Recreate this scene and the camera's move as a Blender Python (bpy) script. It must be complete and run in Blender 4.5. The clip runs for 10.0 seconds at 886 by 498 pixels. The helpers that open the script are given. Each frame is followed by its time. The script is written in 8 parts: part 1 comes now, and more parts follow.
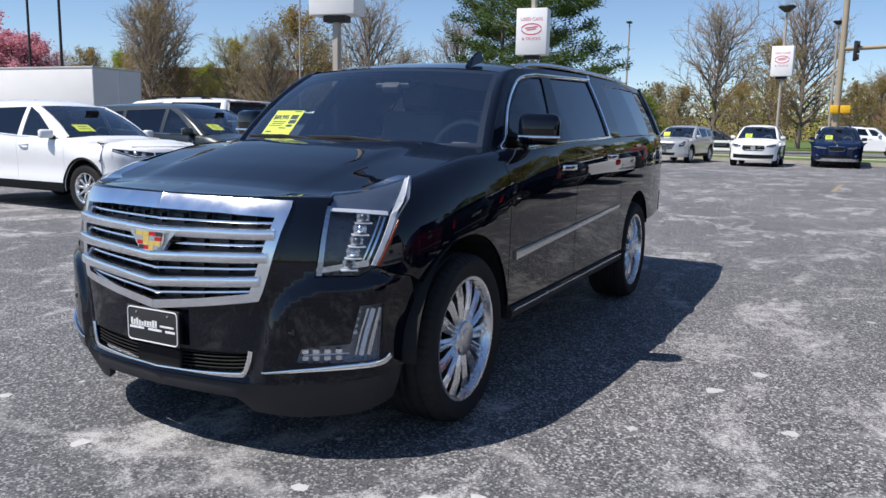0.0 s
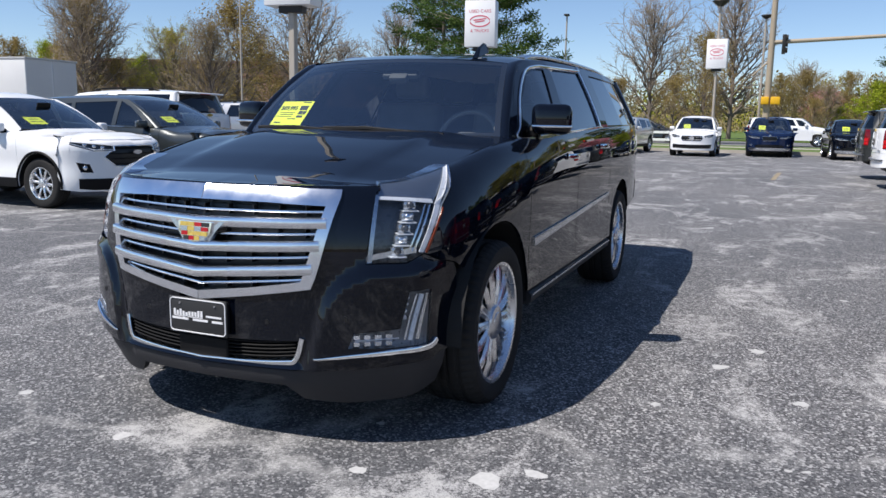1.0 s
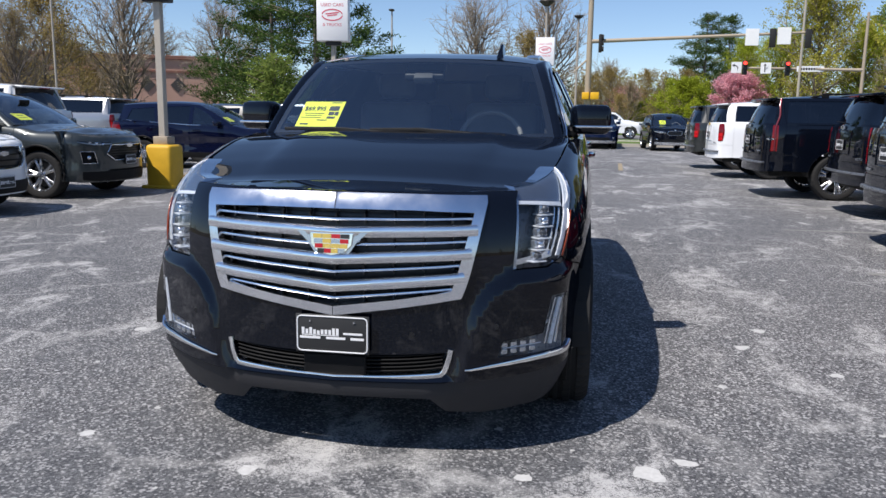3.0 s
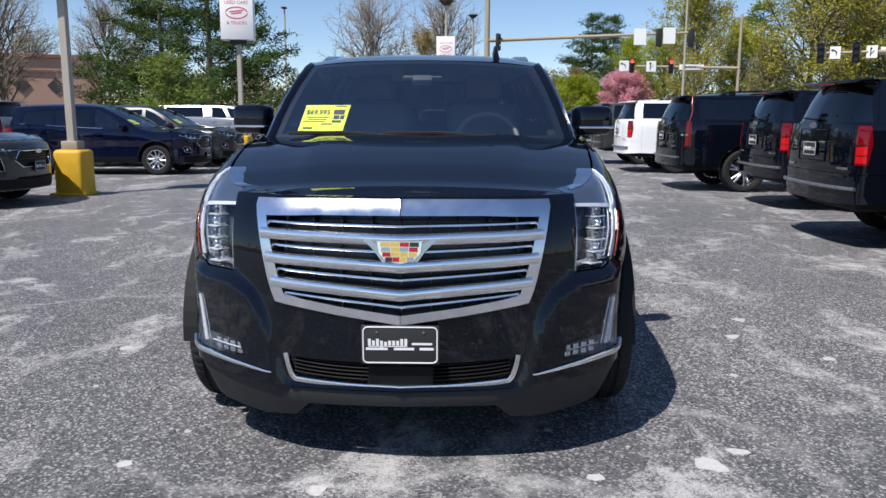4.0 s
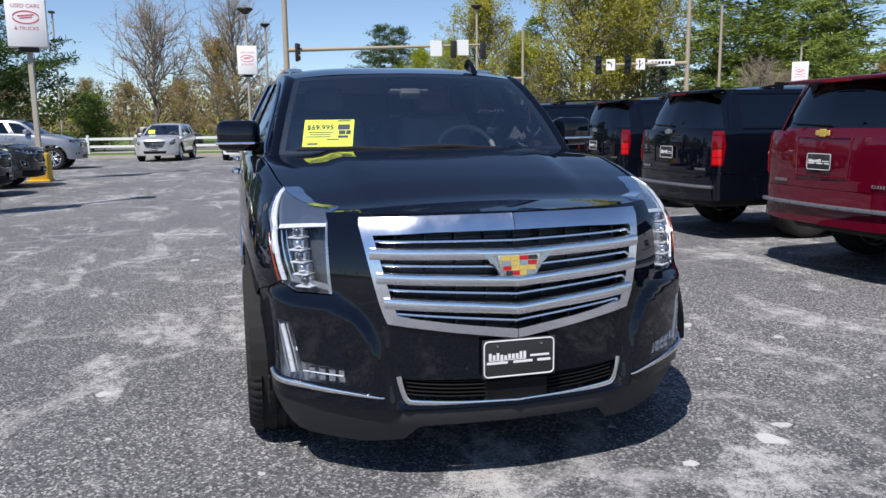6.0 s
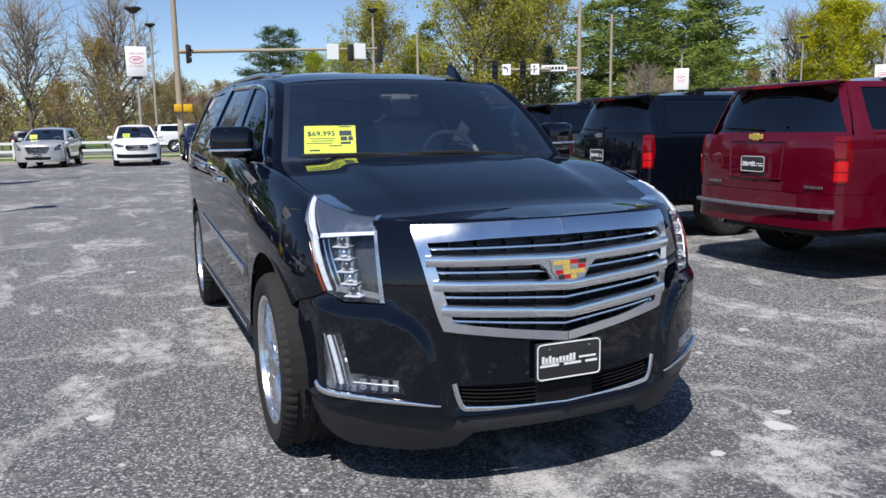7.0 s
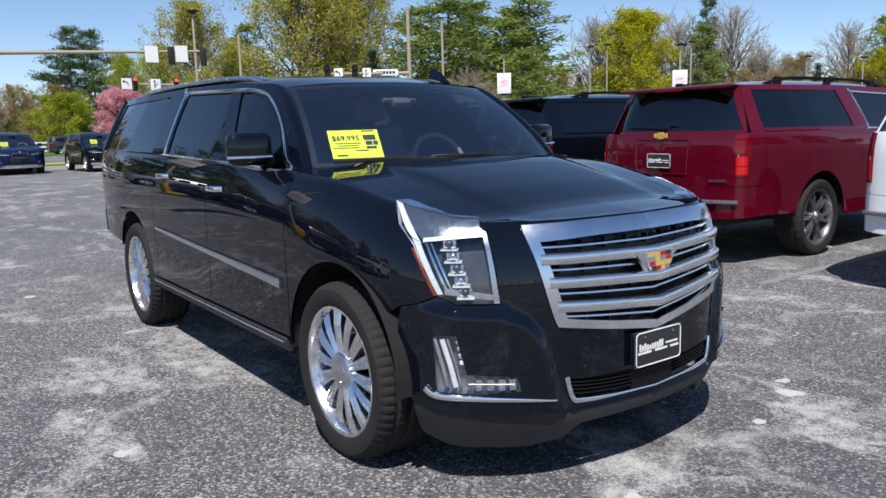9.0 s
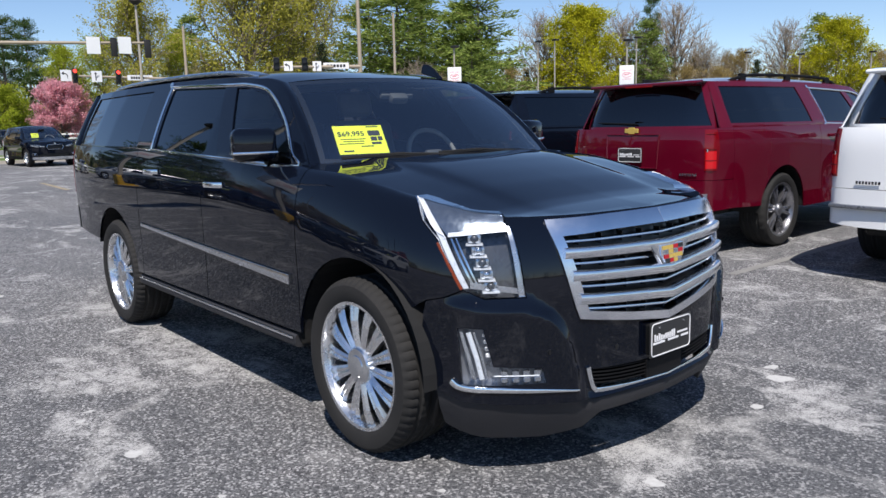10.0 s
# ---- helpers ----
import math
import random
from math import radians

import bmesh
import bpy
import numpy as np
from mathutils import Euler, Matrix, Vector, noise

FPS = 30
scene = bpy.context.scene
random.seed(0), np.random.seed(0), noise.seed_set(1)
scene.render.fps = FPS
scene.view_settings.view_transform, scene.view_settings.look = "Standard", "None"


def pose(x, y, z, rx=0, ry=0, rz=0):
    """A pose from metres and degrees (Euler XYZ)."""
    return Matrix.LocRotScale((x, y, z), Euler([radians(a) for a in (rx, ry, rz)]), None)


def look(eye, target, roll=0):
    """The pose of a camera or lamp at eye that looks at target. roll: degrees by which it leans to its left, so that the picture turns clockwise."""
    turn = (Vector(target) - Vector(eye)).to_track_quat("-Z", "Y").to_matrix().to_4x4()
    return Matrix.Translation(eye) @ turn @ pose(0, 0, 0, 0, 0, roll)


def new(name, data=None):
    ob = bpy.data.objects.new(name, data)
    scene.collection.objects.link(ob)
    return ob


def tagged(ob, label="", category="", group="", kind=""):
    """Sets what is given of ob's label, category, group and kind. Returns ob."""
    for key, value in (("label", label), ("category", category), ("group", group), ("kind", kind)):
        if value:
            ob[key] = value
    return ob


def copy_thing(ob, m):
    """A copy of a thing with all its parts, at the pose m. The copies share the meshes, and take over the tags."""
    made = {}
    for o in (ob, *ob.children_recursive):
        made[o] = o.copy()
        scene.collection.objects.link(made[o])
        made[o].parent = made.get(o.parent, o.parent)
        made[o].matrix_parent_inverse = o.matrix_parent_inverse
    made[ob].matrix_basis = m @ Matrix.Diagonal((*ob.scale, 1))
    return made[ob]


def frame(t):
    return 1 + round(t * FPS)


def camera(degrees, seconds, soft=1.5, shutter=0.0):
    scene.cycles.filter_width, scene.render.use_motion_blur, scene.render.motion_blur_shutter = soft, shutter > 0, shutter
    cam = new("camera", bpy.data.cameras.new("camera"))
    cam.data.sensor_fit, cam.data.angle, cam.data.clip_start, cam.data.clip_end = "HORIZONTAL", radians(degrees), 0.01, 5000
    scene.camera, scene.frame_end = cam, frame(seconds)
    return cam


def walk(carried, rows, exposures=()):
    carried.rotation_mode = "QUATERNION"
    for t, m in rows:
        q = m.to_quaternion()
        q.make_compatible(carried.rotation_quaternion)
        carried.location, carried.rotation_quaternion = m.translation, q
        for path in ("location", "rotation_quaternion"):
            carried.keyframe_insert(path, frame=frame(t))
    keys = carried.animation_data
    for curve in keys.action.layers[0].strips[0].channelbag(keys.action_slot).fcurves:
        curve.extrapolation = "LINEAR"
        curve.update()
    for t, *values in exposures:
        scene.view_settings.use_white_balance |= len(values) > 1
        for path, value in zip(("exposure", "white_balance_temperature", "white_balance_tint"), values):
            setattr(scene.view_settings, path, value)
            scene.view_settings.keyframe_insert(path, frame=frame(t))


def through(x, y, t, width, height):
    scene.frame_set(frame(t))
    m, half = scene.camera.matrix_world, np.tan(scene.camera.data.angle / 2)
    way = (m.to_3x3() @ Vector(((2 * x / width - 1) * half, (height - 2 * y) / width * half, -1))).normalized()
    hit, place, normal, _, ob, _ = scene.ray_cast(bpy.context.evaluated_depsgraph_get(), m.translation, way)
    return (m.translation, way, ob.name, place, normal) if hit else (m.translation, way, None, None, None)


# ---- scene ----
cam = camera(59.8, 10.0)
METRES, EYE, TILT, LEAN, TURN = 6.0, 1.5, 0.0, 0.0, 0.0
PATH = [
    (0, (2.443, -3.194, 1.345), (1.543, -1.436, 1.033), 1.2),
    (0.5, (2.29, -3.365, 1.347), (1.455, -1.576, 1.027), 1.0),
    (1, (2.093, -3.458, 1.327), (1.339, -1.635, 0.998), 1.0),
    (1.5, (1.818, -3.547, 1.352), (1.158, -1.69, 1.017), 1.0),
    (2, (1.515, -3.683, 1.355), (0.957, -1.792, 1.019), 1.2),
    (2.5, (1.196, -3.742, 1.345), (0.757, -1.82, 1.009), 1.1),
    (4, (0.213, -3.792, 1.362), (0.175, -1.821, 1.024), 0.2),
    (4.5, (-0.088, -3.73, 1.382), (0.006, -1.761, 1.045), -0.0),
    (5, (-0.403, -3.728, 1.374), (-0.175, -1.769, 1.042), -0.2),
    (5.5, (-0.684, -3.705, 1.379), (-0.325, -1.764, 1.055), -0.5),
    (7, (-1.542, -3.473, 1.406), (-0.784, -1.648, 1.095), -0.8),
    (7.5, (-1.784, -3.331, 1.416), (-0.906, -1.562, 1.103), -0.8),
    (8, (-2.049, -3.239, 1.409), (-1.061, -1.528, 1.098), -1.0),
    (8.5, (-2.303, -3.15, 1.431), (-1.222, -1.496, 1.12), -1.3),
    (9, (-2.497, -2.975, 1.422), (-1.339, -1.374, 1.112), -1.6),
    (9.5, (-2.646, -2.858, 1.433), (-1.426, -1.306, 1.116), -1.6),
    (10, (-2.756, -2.825, 1.44), (-1.493, -1.309, 1.111), -1.5),
]
walk(cam, [(t, look(eye, target, roll)) for t, eye, target, roll in PATH], [(0, 0.30, 6450, 13), (10, 0.30, 6450, 13)])

# ---- sky, sun ----
SUN = Vector((-0.43, -0.48, 1.0)).normalized()
world = bpy.data.worlds.new("world")
scene.world = world
world.use_nodes = True
wn = world.node_tree.nodes
sky = wn.new("ShaderNodeTexSky")
sky.sky_type, sky.sun_disc = "NISHITA", False
sky.sun_elevation = math.asin(SUN.z)
sky.sun_rotation = math.atan2(SUN.x, SUN.y)
sky.altitude, sky.air_density, sky.dust_density, sky.ozone_density = 1500, 1.0, 0.0, 4.0
wn["Background"].inputs[1].default_value = 0.105
world.node_tree.links.new(sky.outputs[0], wn["Background"].inputs[0])
sun = new("sun", bpy.data.lights.new("sun", "SUN"))
sun.data.energy, sun.data.angle, sun.data.color = 5.0, radians(0.53), (1.0, 0.955, 0.89)
sun.matrix_world = look(SUN * 60, (0, 0, 0))


# ---- materials ----
class Nodes:
    """A small builder for node materials."""

    def __init__(self, name):
        self.mat = bpy.data.materials.new(name)
        self.mat.use_nodes = True
        self.tree = self.mat.node_tree
        self.bsdf = self.tree.nodes["Principled BSDF"]
        self.out = self.tree.nodes["Material Output"]

    def add(self, kind, **inputs):
        node = self.tree.nodes.new(kind)
        for key, value in inputs.items():
            self.put(node.inputs[key.replace("_", " ")], value)
        return node

    def put(self, socket, value):
        if isinstance(value, bpy.types.NodeSocket):
            self.tree.links.new(value, socket)
        elif isinstance(value, (tuple, list)) and len(value) == 3 and socket.type == "RGBA":
            socket.default_value = (*value, 1)
        else:
            socket.default_value = value

    def coords(self, which="Object"):
        return self.add("ShaderNodeTexCoord").outputs[which]

    def noise(self, scale, detail=4.0, rough=0.55, vector=None, distortion=0.0):
        n = self.add("ShaderNodeTexNoise", Scale=scale, Detail=detail, Roughness=rough, Distortion=distortion)
        if vector is not None:
            self.put(n.inputs["Vector"], vector)
        return n.outputs["Fac"]

    def ramp(self, fac, *stops):
        n = self.add("ShaderNodeValToRGB", Fac=fac)
        e = n.color_ramp.elements
        while len(e) < len(stops):
            e.new(0.5)
        for i, (p, c) in enumerate(stops):
            e[i].position = p
            e[i].color = (c, c, c, 1) if isinstance(c, (int, float)) else (*c, 1)
        return n.outputs[0]

    def mix(self, fac, a, b, blend="MIX"):
        n = self.tree.nodes.new("ShaderNodeMix")
        n.data_type, n.blend_type = "RGBA", blend
        self.put(n.inputs[0], fac), self.put(n.inputs[6], a), self.put(n.inputs[7], b)
        return n.outputs[2]

    def math(self, op, a, b=0.0):
        n = self.tree.nodes.new("ShaderNodeMath")
        n.operation = op
        self.put(n.inputs[0], a), self.put(n.inputs[1], b)
        return n.outputs[0]

    def bump(self, height, strength=0.3, distance=0.01):
        n = self.add("ShaderNodeBump", Height=height, Strength=strength, Distance=distance)
        self.put(self.bsdf.inputs["Normal"], n.outputs[0])
        return n

    def set(self, **inputs):
        for key, value in inputs.items():
            self.put(self.bsdf.inputs[key.replace("_", " ")], value)
        return self.mat


def paint(name, colour, metallic=0.0, rough=0.35, flake=0.0):
    """Clear-coated car paint with a trace of dust and orange peel."""
    n = Nodes(name)
    dust = n.noise(3.0, 6, 0.65, n.coords())
    base = n.mix(n.ramp(dust, (0.5, 0.0), (0.9, 0.0001 if max(colour) < 0.05 else 0.02)), colour, (0.32, 0.30, 0.27))
    if flake:
        f = n.add("ShaderNodeTexVoronoi", Scale=900.0, Vector=n.coords())
        base = n.mix(n.math("MULTIPLY", f.outputs["Distance"], flake), base, tuple(min(1, c * 2.2 + 0.003) for c in colour))
    n.bump(n.noise(45, 2, 0.5, n.coords()), 0.006, 0.002)
    return n.set(Base_Color=base, Metallic=metallic, Roughness=rough, Coat_Weight=1.0, Coat_Roughness=n.ramp(dust, (0.4, 0.006), (0.8, 0.02)), Specular_IOR_Level=0.0 if not metallic else 0.4)


def plain(name, colour, rough=0.5, metallic=0.0, vary=0.15, scale=8.0, bump=0.0, bump_scale=200.0, spec=0.5):
    n = Nodes(name)
    v = n.noise(scale, 6, 0.6, n.coords())
    dark = tuple(c * (1 - vary) for c in colour)
    light = tuple(min(1, c * (1 + vary)) for c in colour)
    base = n.mix(v, dark, light)
    if bump:
        n.bump(n.noise(bump_scale, 3, 0.6, n.coords()), bump, 0.003)
    return n.set(Base_Color=base, Roughness=n.ramp(v, (0.3, max(0.02, rough - 0.06)), (0.7, min(1, rough + 0.06))), Metallic=metallic, Specular_IOR_Level=spec)


def tinted(name, tint, ior=1.5, rough=0.0):
    """A pane: tinted clear film, mirror gloss by Fresnel."""
    n = Nodes(name)
    clear = n.add("ShaderNodeBsdfTransparent", Color=tint)
    gloss = n.add("ShaderNodeBsdfGlossy", Color=(0.95, 0.97, 1.0), Roughness=rough)
    facing = n.add("ShaderNodeLayerWeight", Blend=0.5).outputs["Facing"]
    f0 = ((ior - 1) / (ior + 1)) ** 2
    share = n.math("ADD", n.math("MULTIPLY", n.math("POWER", facing, 5.0), 1 - f0), f0)
    both = n.add("ShaderNodeMixShader")
    n.tree.links.new(share, both.inputs[0])
    n.tree.links.new(clear.outputs[0], both.inputs[1])
    n.tree.links.new(gloss.outputs[0], both.inputs[2])
    n.tree.links.new(both.outputs[0], n.out.inputs[0])
    return n.mat


# black paint; the blue in its base stands in for reflected sky
BLACK = paint("black_paint", (0.0024, 0.0036, 0.0075), 0.0, 0.3)
BLACK.node_tree.nodes["Principled BSDF"].inputs["Coat IOR"].default_value = 1.46
CHROME = plain("chrome", (0.86, 0.87, 0.88), 0.07, 1.0, 0.02)
SATIN = plain("satin_chrome", (0.62, 0.64, 0.67), 0.22, 1.0, 0.05)
GRILLE_SATIN = plain("satin_bright_metal", (0.80, 0.82, 0.86), 0.20, 1.0, 0.03)
RED_CELL = plain("bright_red_lens", (0.50, 0.008, 0.012), 0.12, 0.0, 0.1, 20)
RIM = plain("polished_rim", (0.76, 0.77, 0.79), 0.27, 1.0, 0.05)
GREY_RIM = plain("grey_rim", (0.34, 0.34, 0.36), 0.3, 0.9, 0.1)
RUBBER = plain("tyre_rubber", (0.020, 0.0195, 0.019), 0.8, 0.0, 0.4, 6.0, 0.25, 300.0, 0.25)
TRIM = plain("black_trim", (0.004, 0.004, 0.0045), 0.6, 0.0, 0.3, 12, 0.1, 500.0, 0.2)
VALANCE = plain("textured_plastic", (0.028, 0.028, 0.031), 0.6, 0.0, 0.25, 10, 0.2, 700.0, 0.3)
DARK = plain("dark_underbody", (0.006, 0.006, 0.006), 0.8, 0.0, 0.3)
MESH = plain("black_mesh", (0.006, 0.006, 0.007), 0.35, 0.0, 0.2)
LEATHER = plain("dark_leather", (0.20, 0.195, 0.19), 0.5, 0.0, 0.25, 10, 0.15, 250.0)
GREYLEATHER = plain("grey_leather", (0.50, 0.49, 0.475), 0.6, 0.0, 0.2, 10, 0.15, 250.0)
DASH = plain("dash_plastic", (0.06, 0.062, 0.065), 0.7, 0.0, 0.25, 8, 0.2, 400.0)
GLASS = tinted("windscreen_glass", (0.84, 0.92, 0.92), 2.7)
SIDE_GLASS = tinted("side_glass", (0.30, 0.34, 0.35), 2.0)
PRIVACY = tinted("privacy_glass", (0.03, 0.033, 0.04), 1.85)
LENS = tinted("clear_lens", (0.90, 0.92, 0.94), 1.5)
RED_LENS = plain("red_lens", (0.15, 0.002, 0.005), 0.08, 0.0, 0.1, 20)
DEEP_RED = plain("deep_red_lens", (0.16, 0.004, 0.006), 0.06, 0.0, 0.1, 20)
AMBER = plain("amber_lens", (0.20, 0.035, 0.012), 0.12, 0.0, 0.1, 20)
REFLECTOR = plain("lamp_reflector", (0.75, 0.77, 0.80), 0.12, 1.0, 0.1, 30)
LAMP_DARK = plain("lamp_bezel", (0.075, 0.08, 0.09), 0.28, 0.4, 0.1, 30)
LAMP_MID = plain("lamp_silver", (0.22, 0.23, 0.25), 0.3, 0.6, 0.1, 30)
LAMP_CELL = plain("lamp_cell", (0.50, 0.53, 0.57), 0.24, 0.85, 0.1, 30)
YELLOW = plain("yellow_paper", (0.75, 0.80, 0.03), 0.6, 0.0, 0.04, 5)
INK = plain("black_ink", (0.02, 0.02, 0.02), 0.6, 0.0, 0.1)
WHITE = plain("white_print", (0.75, 0.75, 0.75), 0.5, 0.0, 0.05)
GOLD = plain("gold_enamel", (0.70, 0.50, 0.12), 0.25, 0.4, 0.1)
RED_ENAMEL = plain("red_enamel", (0.42, 0.012, 0.02), 0.15, 0.1, 0.1)
CAR_WHITE = paint("white_paint", (0.78, 0.79, 0.79))
CAR_RED = paint("red_paint", (0.082, 0.0016, 0.010), 0.0, 0.35, 0.06)
CAR_NAVY = paint("navy_paint", (0.0028, 0.0045, 0.019), 0.0, 0.35, 0.0)
CAR_BLUE = paint("blue_paint", (0.006, 0.014, 0.046), 0.0, 0.35, 0.0)
CAR_GREY = paint("grey_green_paint", (0.028, 0.034, 0.034), 0.3, 0.35, 0.08)
CAR_DARK = paint("dark_grey_paint", (0.018, 0.020, 0.019), 0.2, 0.35, 0.06)
CAR_SILVER = paint("silver_paint", (0.30, 0.31, 0.33), 0.6, 0.3, 0.2)
CAR_LIGHT = paint("light_silver_paint", (0.55, 0.55, 0.54), 0.5, 0.3, 0.2)


# ---- mesh tools ----
def mesh_object(name, verts, faces, mat, parent=None, label="", smooth=True, loop_normals=None):
    me = bpy.data.meshes.new(name)
    me.from_pydata([tuple(v) for v in verts], [], [tuple(f) for f in faces])
    me.materials.append(mat)
    if smooth:
        me.polygons.foreach_set("use_smooth", [True] * len(me.polygons))
    if loop_normals is not None:
        me.normals_split_custom_set([tuple(n) for n in loop_normals])
    me.update()
    ob = new(name, me)
    if parent is not None:
        ob.parent = parent
    if label:
        tagged(ob, label)
    return ob


def part(name, bm, mat, parent=None, label="", smooth=False):
    """Links a bmesh as one mesh object under a thing or a part."""
    me = bpy.data.meshes.new(name)
    bm.normal_update()
    bm.to_mesh(me)
    bm.free()
    me.materials.append(mat)
    if smooth:
        me.polygons.foreach_set("use_smooth", [True] * len(me.polygons))
        me.set_sharp_from_angle(angle=radians(35))
    ob = new(name, me)
    if parent is not None:
        ob.parent = parent
    if label:
        tagged(ob, label)
    return ob


def thing(name, label, category, m=None, group="", kind=""):
    ob = new(name)
    ob.empty_display_size = 0.3
    if m is not None:
        ob.matrix_world = m
    return tagged(ob, label, category, group, kind)


def box(bm, size, m=None, bevel=0.0, segments=2):
    """A bevelled box added to bm."""
    made = bmesh.ops.create_cube(bm, size=1.0)["verts"]
    bmesh.ops.scale(bm, vec=size, verts=made)
    if bevel > 0:
        edges = list({e for v in made for e in v.link_edges})
        made = list({v for f in bmesh.ops.bevel(bm, geom=edges, offset=bevel, segments=segments, profile=0.5, affect="EDGES", clamp_overlap=True)["faces"] for v in f.verts} | {v for v in made if v.is_valid})
    if m is not None:
        bmesh.ops.transform(bm, matrix=m, verts=made)
    return made


def tube(bm, a, b, ra, rb=None, n=10, caps=True):
    """A tapered round bar from a to b."""
    a, b = Vector(a), Vector(b)
    rb = ra if rb is None else rb
    q = (b - a).to_track_quat("Z", "Y").to_matrix().to_4x4()
    made = bmesh.ops.create_cone(bm, cap_ends=caps, segments=n, radius1=ra, radius2=rb, depth=(b - a).length)["verts"]
    bmesh.ops.transform(bm, matrix=Matrix.Translation((a + b) / 2) @ q, verts=made)
    return made


def sweep(name, path, section, mat, parent=None, label="", up=(0, 0, 1), closed=False, smooth=True, taper=None):
    """A closed section (list of (side, up)) carried along a path of points."""
    path = [Vector(p) for p in path]
    n, k = len(path), len(section)
    verts, faces = [], []
    for i, p in enumerate(path):
        a, b = path[i - 1 if (closed or i) else 0], path[(i + 1) % n if (closed or i + 1 < n) else n - 1]
        d = (b - a).normalized()
        u = up[i] if isinstance(up, list) else up
        side = d.cross(Vector(u)).normalized()
        top = side.cross(d).normalized()
        s = taper[i] if taper else 1.0
        verts += [p + side * x * s + top * y * s for x, y in section]
    for i in range(n if closed else n - 1):
        for j in range(k):
            faces.append((i * k + j, ((i + 1) % n) * k + j, ((i + 1) % n) * k + (j + 1) % k, i * k + (j + 1) % k))
    if not closed:
        faces += [tuple(range(k))[::-1], tuple((n - 1) * k + j for j in range(k))]
    ob = mesh_object(name, verts, faces, mat, parent, label, smooth)
    bm = bmesh.new()
    bm.from_mesh(ob.data)
    bmesh.ops.recalc_face_normals(bm, faces=bm.faces)
    bm.to_mesh(ob.data)
    bm.free()
    if smooth:
        ob.data.set_sharp_from_angle(angle=radians(40))
    return ob


def rounded(w, h, r=0.3, n=3):
    """A rounded rectangle section of size w x h; r is a fraction of the smaller side."""
    r *= min(w, h)
    out = []
    for cx, cy, a0 in ((w / 2 - r, h / 2 - r, 0), (-w / 2 + r, h / 2 - r, 90), (-w / 2 + r, -h / 2 + r, 180), (w / 2 - r, -h / 2 + r, 270)):
        out += [(cx + r * math.cos(radians(a0 + 90 * i / n)), cy + r * math.sin(radians(a0 + 90 * i / n))) for i in range(n + 1)]
    return out


def inside(poly, pts):
    """Which of the points lie in the polygon (both numpy)."""
    x, y = pts[:, 0], pts[:, 1]
    hit = np.zeros(len(pts), bool)
    x0, y0 = poly[:, 0], poly[:, 1]
    x1, y1 = np.roll(x0, -1), np.roll(y0, -1)
    for a, b, c, d in zip(x0, y0, x1, y1):
        if b != d:
            hit ^= ((b > y) != (d > y)) & (x < (c - a) * (y - b) / (d - b) + a)
    return hit


def dense(poly, step):
    out = []
    for i, a in enumerate(poly):
        b = poly[(i + 1) % len(poly)]
        n = max(1, int(math.hypot(b[0] - a[0], b[1] - a[1]) / step))
        out += [(a[0] + (b[0] - a[0]) * j / n, a[1] + (b[1] - a[1]) * j / n) for j in range(n)]
    return out


def smooth_line(pts, n=6, closed=False):
    """Catmull-Rom through the points."""
    out, k = [], len(pts)
    for i in range(k if closed else k - 1):
        p = [pts[j % k] if closed else pts[min(max(j, 0), k - 1)] for j in (i - 1, i, i + 1, i + 2)]
        for s in range(n):
            t = s / n
            out.append(tuple(0.5 * (2 * b + (c - a) * t + (2 * a - 5 * b + 4 * c - d) * t * t + (3 * b - a - 3 * c + d) * t ** 3) for a, b, c, d in zip(*p)))
    return out if closed else out + [tuple(pts[-1])]


